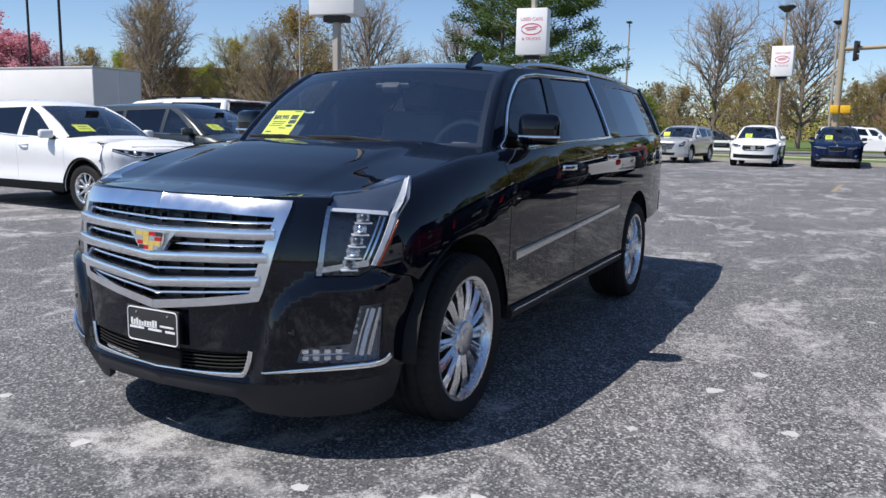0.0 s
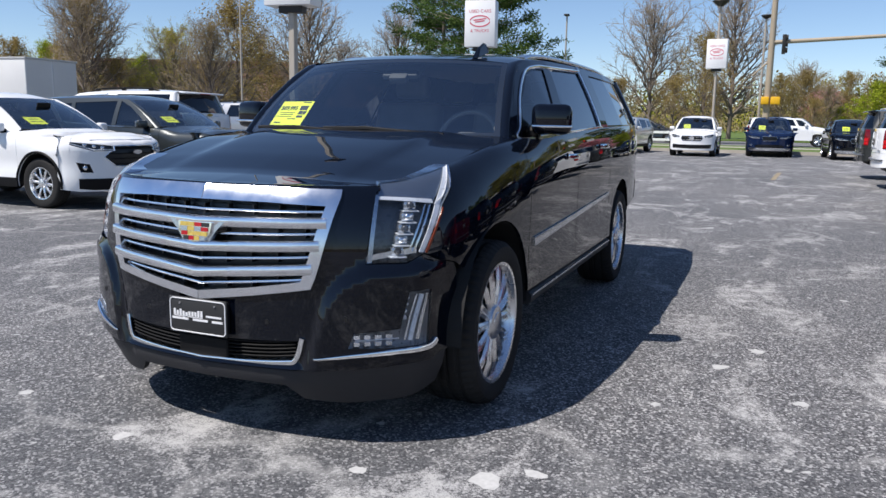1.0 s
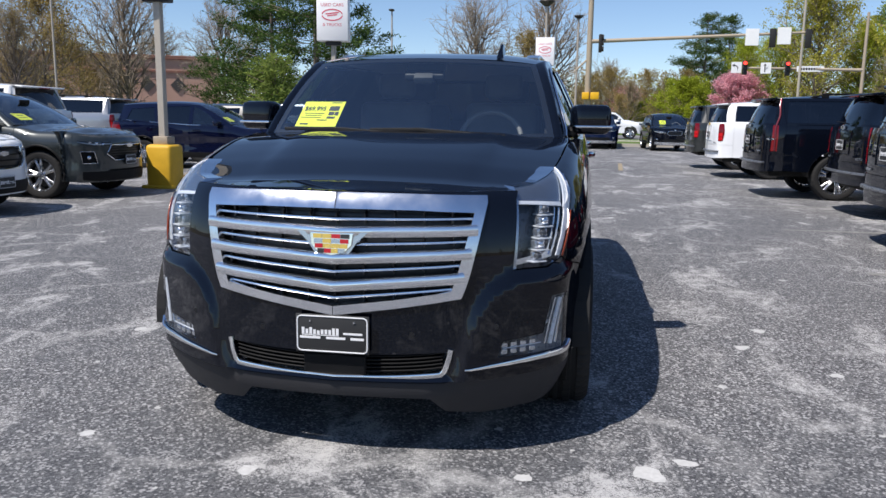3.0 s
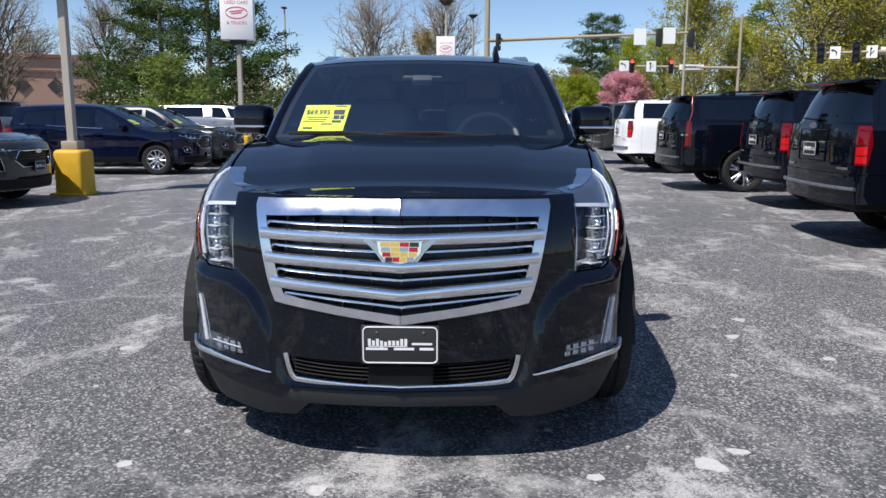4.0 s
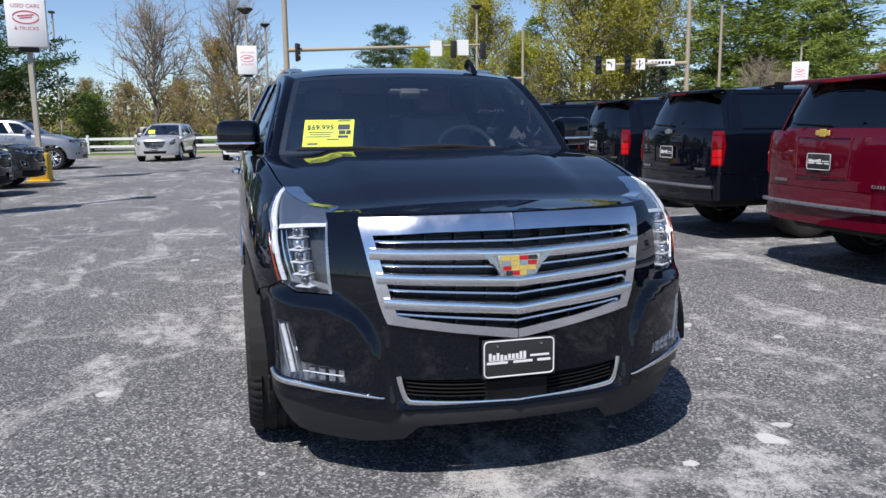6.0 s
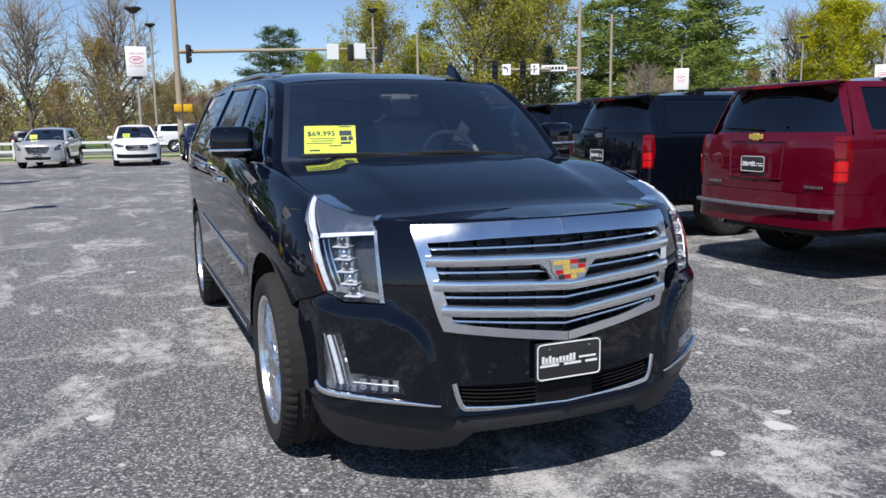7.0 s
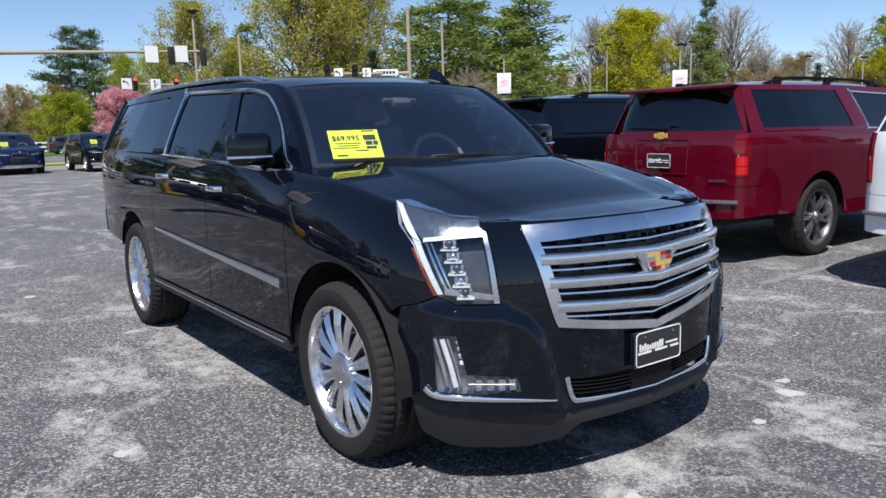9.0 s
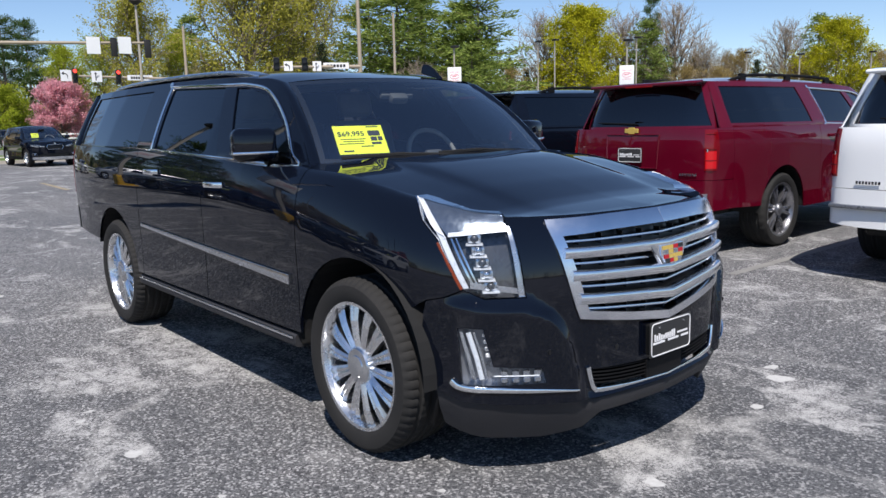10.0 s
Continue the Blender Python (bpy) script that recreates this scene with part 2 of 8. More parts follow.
def panel(name, outline, surf, mat, parent=None, label="", holes=(), step=0.06, lift=0.0, flange=0.014, mirror=False, smooth_normals=True):
    """A sheet bent over surf(u, v), cut to an outline with holes, its edges turned inwards."""
    from mathutils.geometry import delaunay_2d_cdt
    loops = [dense(outline, step)] + [dense(h, step) for h in holes]
    verts, edges = [], []
    for lp in loops:
        k = len(verts)
        edges += [(k + i, k + (i + 1) % len(lp)) for i in range(len(lp))]
        verts += lp
    arr = [np.array(lp) for lp in loops]
    lo, hi = arr[0].min(0), arr[0].max(0)
    gx, gy = np.meshgrid(np.arange(lo[0] + step / 2, hi[0], step), np.arange(lo[1] + step / 2, hi[1], step))
    grid = np.stack([gx.ravel(), gy.ravel()], 1)
    if len(grid):
        ok = inside(arr[0], grid)
        for h in arr[1:]:
            ok &= ~inside(h, grid)
        grid = grid[ok]
        every = np.concatenate(arr)
        if len(grid):
            near = np.sqrt(((grid[:, None, :] - every[None, :, :]) ** 2).sum(2)).min(1)
            grid = grid[near > step * 0.45]
        verts = verts + [tuple(p) for p in grid]
    co, _, tris, *_ = delaunay_2d_cdt([Vector(v) for v in verts], edges, [], 0, 1e-6)
    p2 = np.array([tuple(c) for c in co])
    mid = np.array([p2[list(t)].mean(0) for t in tris])
    ok = inside(arr[0], mid)
    for h in arr[1:]:
        ok &= ~inside(h, mid)
    e = 0.004
    pts, nor = [], []
    for u, v in p2:
        p = Vector(surf(u, v))
        n = (Vector(surf(u + e, v)) - Vector(surf(u - e, v))).cross(Vector(surf(u, v + e)) - Vector(surf(u, v - e)))
        n = n.normalized() if n.length > 1e-12 else Vector((0, 0, 1))
        p = p + n * lift
        if mirror:
            p.x, n.x = -p.x, -n.x
        pts.append(p)
        nor.append(n)
    faces, normals, count = [], [], {}
    for t, keep in zip(tris, ok):
        if not keep:
            continue
        a, b, c = t
        fn = (pts[b] - pts[a]).cross(pts[c] - pts[a])
        if fn.length < 1e-10:
            continue
        if fn.dot(nor[a] + nor[b] + nor[c]) < 0:
            t = (a, c, b)
        faces.append(tuple(t))
        normals += [nor[i] for i in t]
        for i in range(3):
            key = (t[i], t[(i + 1) % 3])
            count[key] = 1
    if flange:
        for a, b in [k for k in count if (k[1], k[0]) not in count]:
            k = len(pts)
            q = [pts[a], pts[b], pts[b] - nor[b] * flange, pts[a] - nor[a] * flange]
            fn = (q[3] - q[0]).cross(q[1] - q[0])
            fn = fn.normalized() if fn.length > 1e-12 else nor[a]
            pts += q
            faces.append((k, k + 3, k + 2, k + 1))
            normals += [fn] * 4
    return mesh_object(name, pts, faces, mat, parent, label, True, normals if smooth_normals else None)


def table(keys):
    xs, ys = [k[0] for k in keys], [k[1] for k in keys]

    def value(x):
        if x <= xs[0]:
            return ys[0]
        for i in range(len(xs) - 1):
            if x < xs[i + 1]:
                return ys[i] + (ys[i + 1] - ys[i]) * (x - xs[i]) / (xs[i + 1] - xs[i])
        return ys[-1]
    return value


def ease(keys):
    """Like table, but a smooth curve that does not overshoot."""
    xs, ys = [k[0] for k in keys], [k[1] for k in keys]
    d = [(ys[i + 1] - ys[i]) / (xs[i + 1] - xs[i]) for i in range(len(xs) - 1)]
    m = [d[0]] + [0.0 if p * q <= 0 else 2 * p * q / (p + q) for p, q in zip(d, d[1:])] + [d[-1]]

    def value(x):
        x = min(max(x, xs[0]), xs[-1])
        i = 0
        while i < len(xs) - 2 and x >= xs[i + 1]:
            i += 1
        h = xs[i + 1] - xs[i]
        t = (x - xs[i]) / h
        t2, t3 = t * t, t * t * t
        return (2 * t3 - 3 * t2 + 1) * ys[i] + (t3 - 2 * t2 + t) * h * m[i] + (3 * t2 - 2 * t3) * ys[i + 1] + (t3 - t2) * h * m[i + 1]
    return value


def text(body, size, m, mat, parent, name="lettering", depth=0.001):
    """Writing as a flat mesh, centred on m."""
    cu = bpy.data.curves.new(name, "FONT")
    cu.body, cu.size, cu.align_x, cu.align_y, cu.extrude = body, size, "CENTER", "CENTER", depth
    tmp = bpy.data.objects.new(name, cu)
    scene.collection.objects.link(tmp)
    bpy.context.view_layer.update()
    me = bpy.data.meshes.new_from_object(tmp.evaluated_get(bpy.context.evaluated_depsgraph_get()))
    bpy.data.objects.remove(tmp)
    bpy.data.curves.remove(cu)
    me.name = name
    me.materials.clear()
    me.materials.append(mat)
    ob = new(name, me)
    ob.parent = parent
    ob.matrix_local = m
    return ob


# ---- vehicles ----
class Body:
    """The skin of a vehicle. Local axes: nose towards -y, the ground under the front axle's middle is the origin.
    The lower skin is a perimeter (u: metres along it from the nose's middle, negative on the other side) by height v."""

    def __init__(self, plan, z1, rise, draw, tuck=0.45, tuck_by=0.35, waist=0.0):
        line = smooth_line(plan, 16)
        xy = np.array(line)
        seg = np.hypot(*np.diff(xy, axis=0).T)
        self.u = np.concatenate([[0], np.cumsum(seg)])
        self.x, self.y = xy[:, 0], xy[:, 1]
        t = np.gradient(xy, axis=0)
        ker = np.ones(9) / 9
        for i in (0, 1):
            pad = np.pad(t[:, i], 4, mode="edge")
            t[:, i] = np.convolve(pad, ker, "valid")
        t /= np.hypot(*t.T)[:, None]
        self.nx, self.ny = t[:, 1], -t[:, 0]
        self.nx[0], self.ny[0] = 0.0, -1.0
        self.nx[-1], self.ny[-1] = 0.0, 1.0
        self.mid = int(np.argmax(self.x))
        self.z1, self.rise, self.draw = ease([(self.at(k), v) for k, v in z1]), ease([(self.at(k), v) for k, v in rise]), ease([(self.at(k), v) for k, v in draw])
        self.tuck, self.tuck_by, self.waist = tuck, tuck_by, waist

    def at(self, key):
        """u for a place: ('f', x) on the nose, ('s', y) on the flank, ('r', x) on the tail."""
        kind, value = key
        if kind == "f":
            return float(np.interp(value, self.x[: self.mid + 1], self.u[: self.mid + 1]))
        if kind == "r":
            return float(np.interp(-value, -self.x[self.mid:], self.u[self.mid:]))
        return float(np.interp(value, self.y, self.u))

    def v(self, a, z):
        """The v at which the skin has height z."""
        a = abs(a)
        z1, h = self.z1(a), self.rise(a)
        return z if z <= z1 else z1 + h * 2 / math.pi * math.asin(min(1.0, (z - z1) / h))

    def line(self, keys):
        """Places ((kind, value), z) as points (u, v)."""
        out = []
        for k, z in keys:
            a = self.at(k)
            out.append((a, self.v(a, z)))
        return out

    def row(self, a):
        """x, y, normal, shoulder height, rise and draw at a, from a fine table."""
        if not hasattr(self, "rows"):
            self.step = float(self.u[-1]) / 1500
            grid = [self.step * i for i in range(1501)]
            cols = [np.interp(grid, self.u, c) for c in (self.x, self.y, self.nx, self.ny)]
            self.rows = [(float(p), float(q), float(r), float(t), self.z1(g), self.rise(g), self.draw(g)) for g, p, q, r, t in zip(grid, *cols)]
        k = min(max(a / self.step, 0.0), 1499.999)
        i = int(k)
        k -= i
        return [p + (q - p) * k for p, q in zip(self.rows[i], self.rows[i + 1])]

    def __call__(self, u, v):
        s = 1 if u >= 0 else -1
        x, y, nx, ny, z1, h, w = self.row(abs(u))
        d = 0.0
        if v > z1:
            th = min((v - z1) / h, 1.15) * math.pi / 2
            z, d = z1 + h * math.sin(th), w * (1 - math.cos(th))
        else:
            z = v
        if v < self.tuck:
            d += self.tuck_by * (self.tuck - v) ** 2
        if self.waist:
            d += self.waist * math.exp(-((v - 0.62) / 0.16) ** 2) * abs(nx) ** 3
        return (s * (x - nx * d), y - ny * d, z)

    def flat(self, u, v, depth):
        p = Vector(self(u, v))
        a = abs(u)
        n = Vector((np.interp(a, self.u, self.nx) * (1 if u >= 0 else -1), np.interp(a, self.u, self.ny), 0))
        return p - n * depth


def lathe(name, profile, mat, parent, n=64, label="", lugs=None):
    """A profile of (radius, x) turned about the x axis."""
    k = len(profile)
    verts = []
    for i in range(n):
        a = 2 * math.pi * i / n
        for j, (r, x) in enumerate(profile):
            if lugs and j in lugs and i % 4 == 0:
                r -= 0.006
            verts.append((x, r * math.cos(a), r * math.sin(a)))
    faces = [(i * k + j, i * k + j + 1, ((i + 1) % n) * k + j + 1, ((i + 1) % n) * k + j) for i in range(n) for j in range(k - 1)]
    ob = mesh_object(name, verts, faces, mat, parent, label)
    ob.data.set_sharp_from_angle(angle=radians(32))
    return ob


WHEELS = {}


def wheel_parts(style, parent, m, radius, rim_r, width, rim_mat):
    """A wheel with tyre, spokes, cap and brake disc. The outer face looks to +x."""
    key = (style, radius, rim_r, width, rim_mat.name)
    if key in WHEELS:
        base = WHEELS[key]
        made = {}
        for o in (base, *base.children):
            c = o.copy()
            scene.collection.objects.link(c)
            c.parent = made.get(o.parent, parent)
            made[o] = c
        made[base].matrix_local = m
        return made[base]
    w, r, R = width / 2, rim_r, radius
    rim = lathe("wheel", [(r - 0.012, -w * 0.9), (r + 0.006, -w * 0.95), (r - 0.02, -w * 0.6), (r - 0.035, 0), (r - 0.018, w * 0.72), (r - 0.008, w * 0.86), (r + 0.006, w * 0.92), (r + 0.004, w * 0.97), (r - 0.010, w * 0.95), (r - 0.016, w * 0.80)], rim_mat, parent, 64)
    rim.matrix_local = m
    tyre = [(r - 0.004, -w * 0.9), (r + 0.02, -w), (r + (R - r) * 0.5, -w * 1.06), (R - 0.025, -w * 0.99), (R - 0.006, -w * 0.86)]
    for c in (-0.55, -0.15, 0.15, 0.55):
        tyre += [(R, w * (c - 0.1)), (R - 0.009, w * (c - 0.06)), (R - 0.009, w * (c + 0.06)), (R, w * (c + 0.1))]
    tyre += [(R - 0.003, w * 0.76), (R - 0.006, w * 0.86), (R - 0.02, w * 0.98), (r + (R - r) * 0.72, w * 1.045), (r + (R - r) * 0.66, w * 1.05), (r + (R - r) * 0.5, w * 1.06), (r + 0.022, w * 1.02), (r + 0.012, w * 0.99), (r - 0.002, w * 0.94)]
    lathe("tyre", tyre, RUBBER, rim, 240 if style == "blades" else 120, "black rubber tyre", lugs={len(tyre) - k for k in (7, 8, 9, 10, 13)} | {3, 4, 5, 8})
    lathe("brake_disc", [(0.05, w * 0.1), (r * 0.72, w * 0.1), (r * 0.72, w * 0.0), (0.05, w * 0.0)], plain("brake_iron", (0.10, 0.095, 0.09), 0.4, 0.8) if "brake_iron" not in bpy.data.materials else bpy.data.materials["brake_iron"], rim, 32)
    lathe("wheel_back", [(0.02, -w * 0.35), (r - 0.03, -w * 0.35), (r - 0.03, -w * 0.4), (0.02, -w * 0.4)], DARK, rim, 32)
    face = w * 0.88
    if style == "blades":
        # seven pairs of broad blades with a slim one between
        for i in range(14):
            a = 2 * math.pi * i / 14
            wide = 1.0 if i % 2 == 0 else 0.85
            bm = bmesh.new()
            pts = []
            for rr, hw, x in ((0.070, 0.020, face * 0.93), (0.13, 0.024 * wide, face * 0.97), (0.20, 0.030 * wide, face * 0.97), (r - 0.012, 0.040 * wide, face * 0.88)):
                pts.append([bm.verts.new((xx, hh * 1.0, rr)) for xx, hh in ((x - 0.045, -hw * 0.75), (x - 0.010, -hw), (x, -hw * 0.45), (x - 0.006, 0.0), (x, hw * 0.45), (x - 0.010, hw), (x - 0.045, hw * 0.75))])
            for p, q in zip(pts, pts[1:]):
                for j in range(6):
                    bm.faces.new((p[j], p[j + 1], q[j + 1], q[j]))
            bm.faces.new(pts[-1])
            bmesh.ops.recalc_face_normals(bm, faces=bm.faces)
            bmesh.ops.rotate(bm, verts=bm.verts, cent=(0, 0, 0), matrix=Matrix.Rotation(a, 3, "X"))
            part("spoke", bm, rim_mat, rim)
        cap_r = 0.082
    else:
        count, split = {"six": (6, 0.034), "five": (5, 0.040), "ten": (10, 0.0)}[style]
        for i in range(count):
            for side in ((-1, 1) if split else (0,)):
                a = 2 * math.pi * i / count
                bm = bmesh.new()
                pts = []
                for rr, off, hw, x in ((0.06, 0.25, 0.022, face * 0.80), (0.14, 0.55, 0.017, face * 0.90), (r - 0.010, 1.25, 0.019, face * 0.86)):
                    c = side * split * off
                    pts.append([bm.verts.new((xx, c + hh, rr)) for xx, hh in ((x - 0.04, -hw), (x - 0.006, -hw), (x, -hw * 0.5), (x, hw * 0.5), (x - 0.006, hw), (x - 0.04, hw))])
                for p, q in zip(pts, pts[1:]):
                    for j in range(5):
                        bm.faces.new((p[j], p[j + 1], q[j + 1], q[j]))
                bmesh.ops.recalc_face_normals(bm, faces=bm.faces)
                bmesh.ops.rotate(bm, verts=bm.verts, cent=(0, 0, 0), matrix=Matrix.Rotation(a, 3, "X"))
                part("spoke", bm, rim_mat, rim)
        cap_r = 0.062
    lathe("centre_cap", [(0.0, face + 0.012), (cap_r * 0.55, face + 0.010), (cap_r * 0.6, face + 0.006), (cap_r * 0.92, face + 0.004), (cap_r, face - 0.004), (cap_r, face - 0.05)], SATIN if style == "blades" else rim_mat, rim, 40)
    WHEELS[key] = rim
    return rim


def arch(yc, r, zc, zlo, n=18):
    """The wheel arch as (y, z), front to back."""
    a0 = math.asin(max(-1, min(1, (zlo - zc) / r)))
    return [(yc - r * math.cos(a0 + (math.pi - 2 * a0) * i / n), zc + r * math.sin(a0 + (math.pi - 2 * a0) * i / n)) for i in range(n + 1)]


def quick_plan(hw, front, rear, blunt=1.0, tail=1.0):
    """Half a perimeter from the nose's middle to the tail's middle."""
    f = [(0.0, 0.0), (0.25, 0.017), (0.45, 0.06), (0.62, 0.14), (0.76, 0.24), (0.87, 0.345), (0.95, 0.485), (0.985, 0.635), (1.0, 0.90)]
    b = [(1.0, 1.30), (0.985, 0.95), (0.945, 0.58), (0.885, 0.28), (0.78, 0.10), (0.5, 0.03), (0.0, 0.0)]
    return [(x * hw, front + y * blunt) for x, y in f] + [(x * hw, rear - y * tail) for x, y in b]


def pts_y(fa, z):
    """Where the front half of an arch has height z."""
    front = [(p[1], p[0]) for p in fa[: len(fa) // 2 + 1]]
    return float(np.interp(z, [p[0] for p in front], [p[1] for p in front]))


def suv(name, label, P, paint_mat, m, category="car", group=""):
    """A parked vehicle with skin panels, glazing, lamps, wheels and cabin."""
    car = thing(name, label, category, m, group)
    wb, zl = P["wb"], P["zlow"]
    S = P["body"]
    R, ra = P["wheel_r"], P["arch_r"]
    fy = P.get("front_axle", 0.0)
    step = P.get("step", 0.07)
    hw = float(S.x.max())
    belt, zroof, flank_x = ease(P["belt"]), ease(P["roof"]), table(P["flank_x"])
    g = 0.003

    def side(y, z):
        """The cabin's flank at (y, z), for the +x side."""
        b = belt(y)
        t = max(0.0, z - b)
        return (flank_x(y) - P["lean"] * t - P["lean2"] * t * t, y, z)

    # lower skin
    fa, rb = arch(fy, ra, R + 0.02, zl), arch(wb, ra, R + 0.02, zl)
    U = lambda y: S.at(("s", y))
    sv = lambda y, z: (U(y), S.v(U(y), z))
    top = lambda y: (U(y), S.v(U(y), belt(y)))
    ws = P["cowl_y"]
    d0, d1, d2 = P["doors"]
    he = lambda y: (U(y), S.z1(U(y)) + S.rise(U(y)))
    door_top = lambda y: tuple(np.array(he(y)) * (1 - (y - d0) / (ws + 0.25 - d0)) + np.array(top(y)) * ((y - d0) / (ws + 0.25 - d0)))
    for sgn in (1, -1):
        mir = sgn < 0
        # front fender
        pts = [sv(y, z) for y, z in fa if z > P["bumper_top"] - 0.10 or y > fy]
        pts += [sv(d0 - g, zl), he(d0 - g)]
        n = 10
        y_front = P["fender_front"]
        pts += [he(d0 - g + (y_front - d0) * i / n) for i in range(1, n + 1)]
        pts += P["fender_nose"] if "fender_nose" in P else [sv(y_front, P["bumper_top"]), sv(pts_y(fa, P["bumper_top"] - 0.06), P["bumper_top"] - 0.06)]
        panel("fender", pts, S, paint_mat, car, "", step=step, mirror=mir)
        # doors
        for k, (a, b) in enumerate(((d0, d1), (d1, d2))):
            low = [(a + g, zl)]
            if k == 1 and d2 > wb - ra:
                low += [(y, z) for y, z in rb if y < d2 - 0.02 and y > a]
                end_z = float(np.interp(d2, [p[0] for p in rb], [p[1] for p in rb]))
                low += [(d2 - g, end_z)]
            else:
                low += [(b - g, zl)]
            out = [sv(y, z) for y, z in low]
            out += [(top if k or y > ws + 0.25 else door_top)(y) for y in [b - g + (a + 2 * g - b) * i / 12 for i in range(13)]]
            panel("door", out, S, paint_mat, car, "", step=step, mirror=mir)
        # quarter panel to the tail
        yq = P["quarter_end"]
        if d2 > wb - ra:
            end_z = float(np.interp(d2, [p[0] for p in rb], [p[1] for p in rb]))
            low = [(d2 + g, end_z)] + [(y, z) for y, z in rb if y > d2 + 0.02]
        else:
            low = [(d2 + g, zl)] + [(y, z) for y, z in rb if y < wb or z > P.get("tail_low", zl) - 0.02]
        out = [sv(y, z) for y, z in low] + [sv(yq, P.get("tail_low", zl + 0.08))]
        out += [top(yq + (d2 + g - yq) * i / 10) for i in range(11)]
        panel("quarter_panel", out, S, paint_mat, car, "", step=step, mirror=mir)
        # dark cladding round the arches and along the sill
        if P.get("cladding"):
            for yc in (fy, wb):
                path = [S.flat(sgn * U(y), S.v(U(y), z), -0.002) for y, z in arch(yc, ra + 0.018, R + 0.02, zl)]
                sweep("arch_cladding", path, rounded(0.034, 0.034, 0.3, 1), TRIM, car, "black plastic arch lip")
            panel("sill_cladding", [sv(ra + 0.03, zl - 0.01), sv(wb - ra - 0.03, zl - 0.01), sv(wb - ra - 0.03, zl + 0.12), sv(ra + 0.03, zl + 0.12)], S, TRIM, car, "black plastic sill", step=0.12, lift=0.008, mirror=mir)
        # ledge between the skin and the foot of the windows
        verts = []
        for y in np.linspace(ws + 0.02, yq, 30):
            a, b = Vector(S(*(door_top(y) if y < ws + 0.25 and y > d0 else he(y) if y <= d0 else top(y)))), Vector(side(y, belt(y)))
            verts += [Vector((sgn * p.x, p.y, p.z)) for p in (a, b)]
        faces = [(2 * i, 2 * i + 2, 2 * i + 3, 2 * i + 1) for i in range(29)]
        mesh_object("window_ledge", verts, faces if sgn > 0 else [f[::-1] for f in faces], P.get("ledge", paint_mat), car)
        # wheel wells
        for yc in (fy, wb):
            bm = bmesh.new()
            pr = [(yc + (ra + 0.012) * math.cos(t), R + 0.02 + (ra + 0.012) * math.sin(t)) for t in np.linspace(-0.04 if yc == fy or P.get("tail_low", 0) < 0.52 else 0.34, math.pi + 0.04, 24)]
            for (y0, z0), (y1, z1) in zip(pr, pr[1:]):
                q = [bm.verts.new(p) for p in ((sgn * (hw - 0.02), y0, z0), (sgn * (hw - 0.42), y0, z0), (sgn * (hw - 0.42), y1, z1), (sgn * (hw - 0.02), y1, z1))]
                bm.faces.new(q)
            part("wheel_well", bm, DARK, car)
        # cabin flank with window openings
        top_z = P["cant"]
        tz = ease(top_z)
        y0, y1 = P["flank"]
        outline = [(y, belt(y) - 0.004) for y in np.linspace(y0[0], y1[0], 24)]
        outline += P["rear_edge"]
        outline += [(y, tz(y)) for y in np.linspace(y1[1], y0[1], 20)]
        outline += P["front_edge"]
        wins = P["windows"]
        panel("cabin_side", outline, side, P.get("pillar", paint_mat), car, "", holes=[w for w, _ in wins], step=step, mirror=mir)
        for w, glass in wins:
            cx, cy = np.mean([p[0] for p in w]), np.mean([p[1] for p in w])
            big = [(cx + (y - cx) * 1.012, cy + (z - cy) * 1.03) for y, z in w]
            panel("side_window", big, side, glass, car, "dark tinted side window" if glass is PRIVACY else "tinted side window", step=step * 1.5, lift=-0.008, flange=0, mirror=mir)
        if P.get("chrome_line"):
            path = [Vector(side(y, z)) + Vector((0.004, 0, 0)) for y, z in P["chrome_line"]]
            if mir:
                path = [Vector((-p.x, p.y, p.z)) for p in path]
            sweep("window_trim", path, rounded(0.02, 0.012, 0.4, 2), P.get("trim_mat", CHROME), car, "bright chrome window surround", up=(1, 0, 0), closed=P.get("chrome_closed", True))
        # mirror
        mx, my, mz = P["mirror"]
        bm = bmesh.new()
        box(bm, P.get("mirror_size", (0.22, 0.13, 0.16)), Matrix.Translation((sgn * mx, my, mz)) @ Matrix.Rotation(sgn * 0.30, 4, "Z"), 0.04, 3)
        mirror = part("wing_mirror", bm, paint_mat, car, "", True)
        bm = bmesh.new()
        mw, md, mh = P.get("mirror_size", (0.22, 0.13, 0.16))
        box(bm, (mw * 0.86, 0.01, mh * 0.8), Matrix.Translation((sgn * mx, my, mz)) @ Matrix.Rotation(sgn * 0.30, 4, "Z") @ Matrix.Translation((0, md / 2, 0)), 0.004, 1)
        part("mirror_glass", bm, CHROME, mirror)
        if P.get("mirror_chrome"):
            bm = bmesh.new()
            box(bm, (mw * 1.01, md * 1.03, 0.016), Matrix.Translation((sgn * mx, my, mz - mh * 0.24)) @ Matrix.Rotation(sgn * 0.30, 4, "Z"), 0.007, 2)
            part("mirror_strip", bm, CHROME, mirror, "chrome strip", True)
        bm = bmesh.new()
        tube(bm, (sgn * (mx - 0.07), my, mz - mh * 0.42), (sgn * (mx - 0.25), my + 0.0, mz - mh * 0.62), 0.035, 0.05, 10)
        part("mirror_arm", bm, TRIM, mirror, "", True)
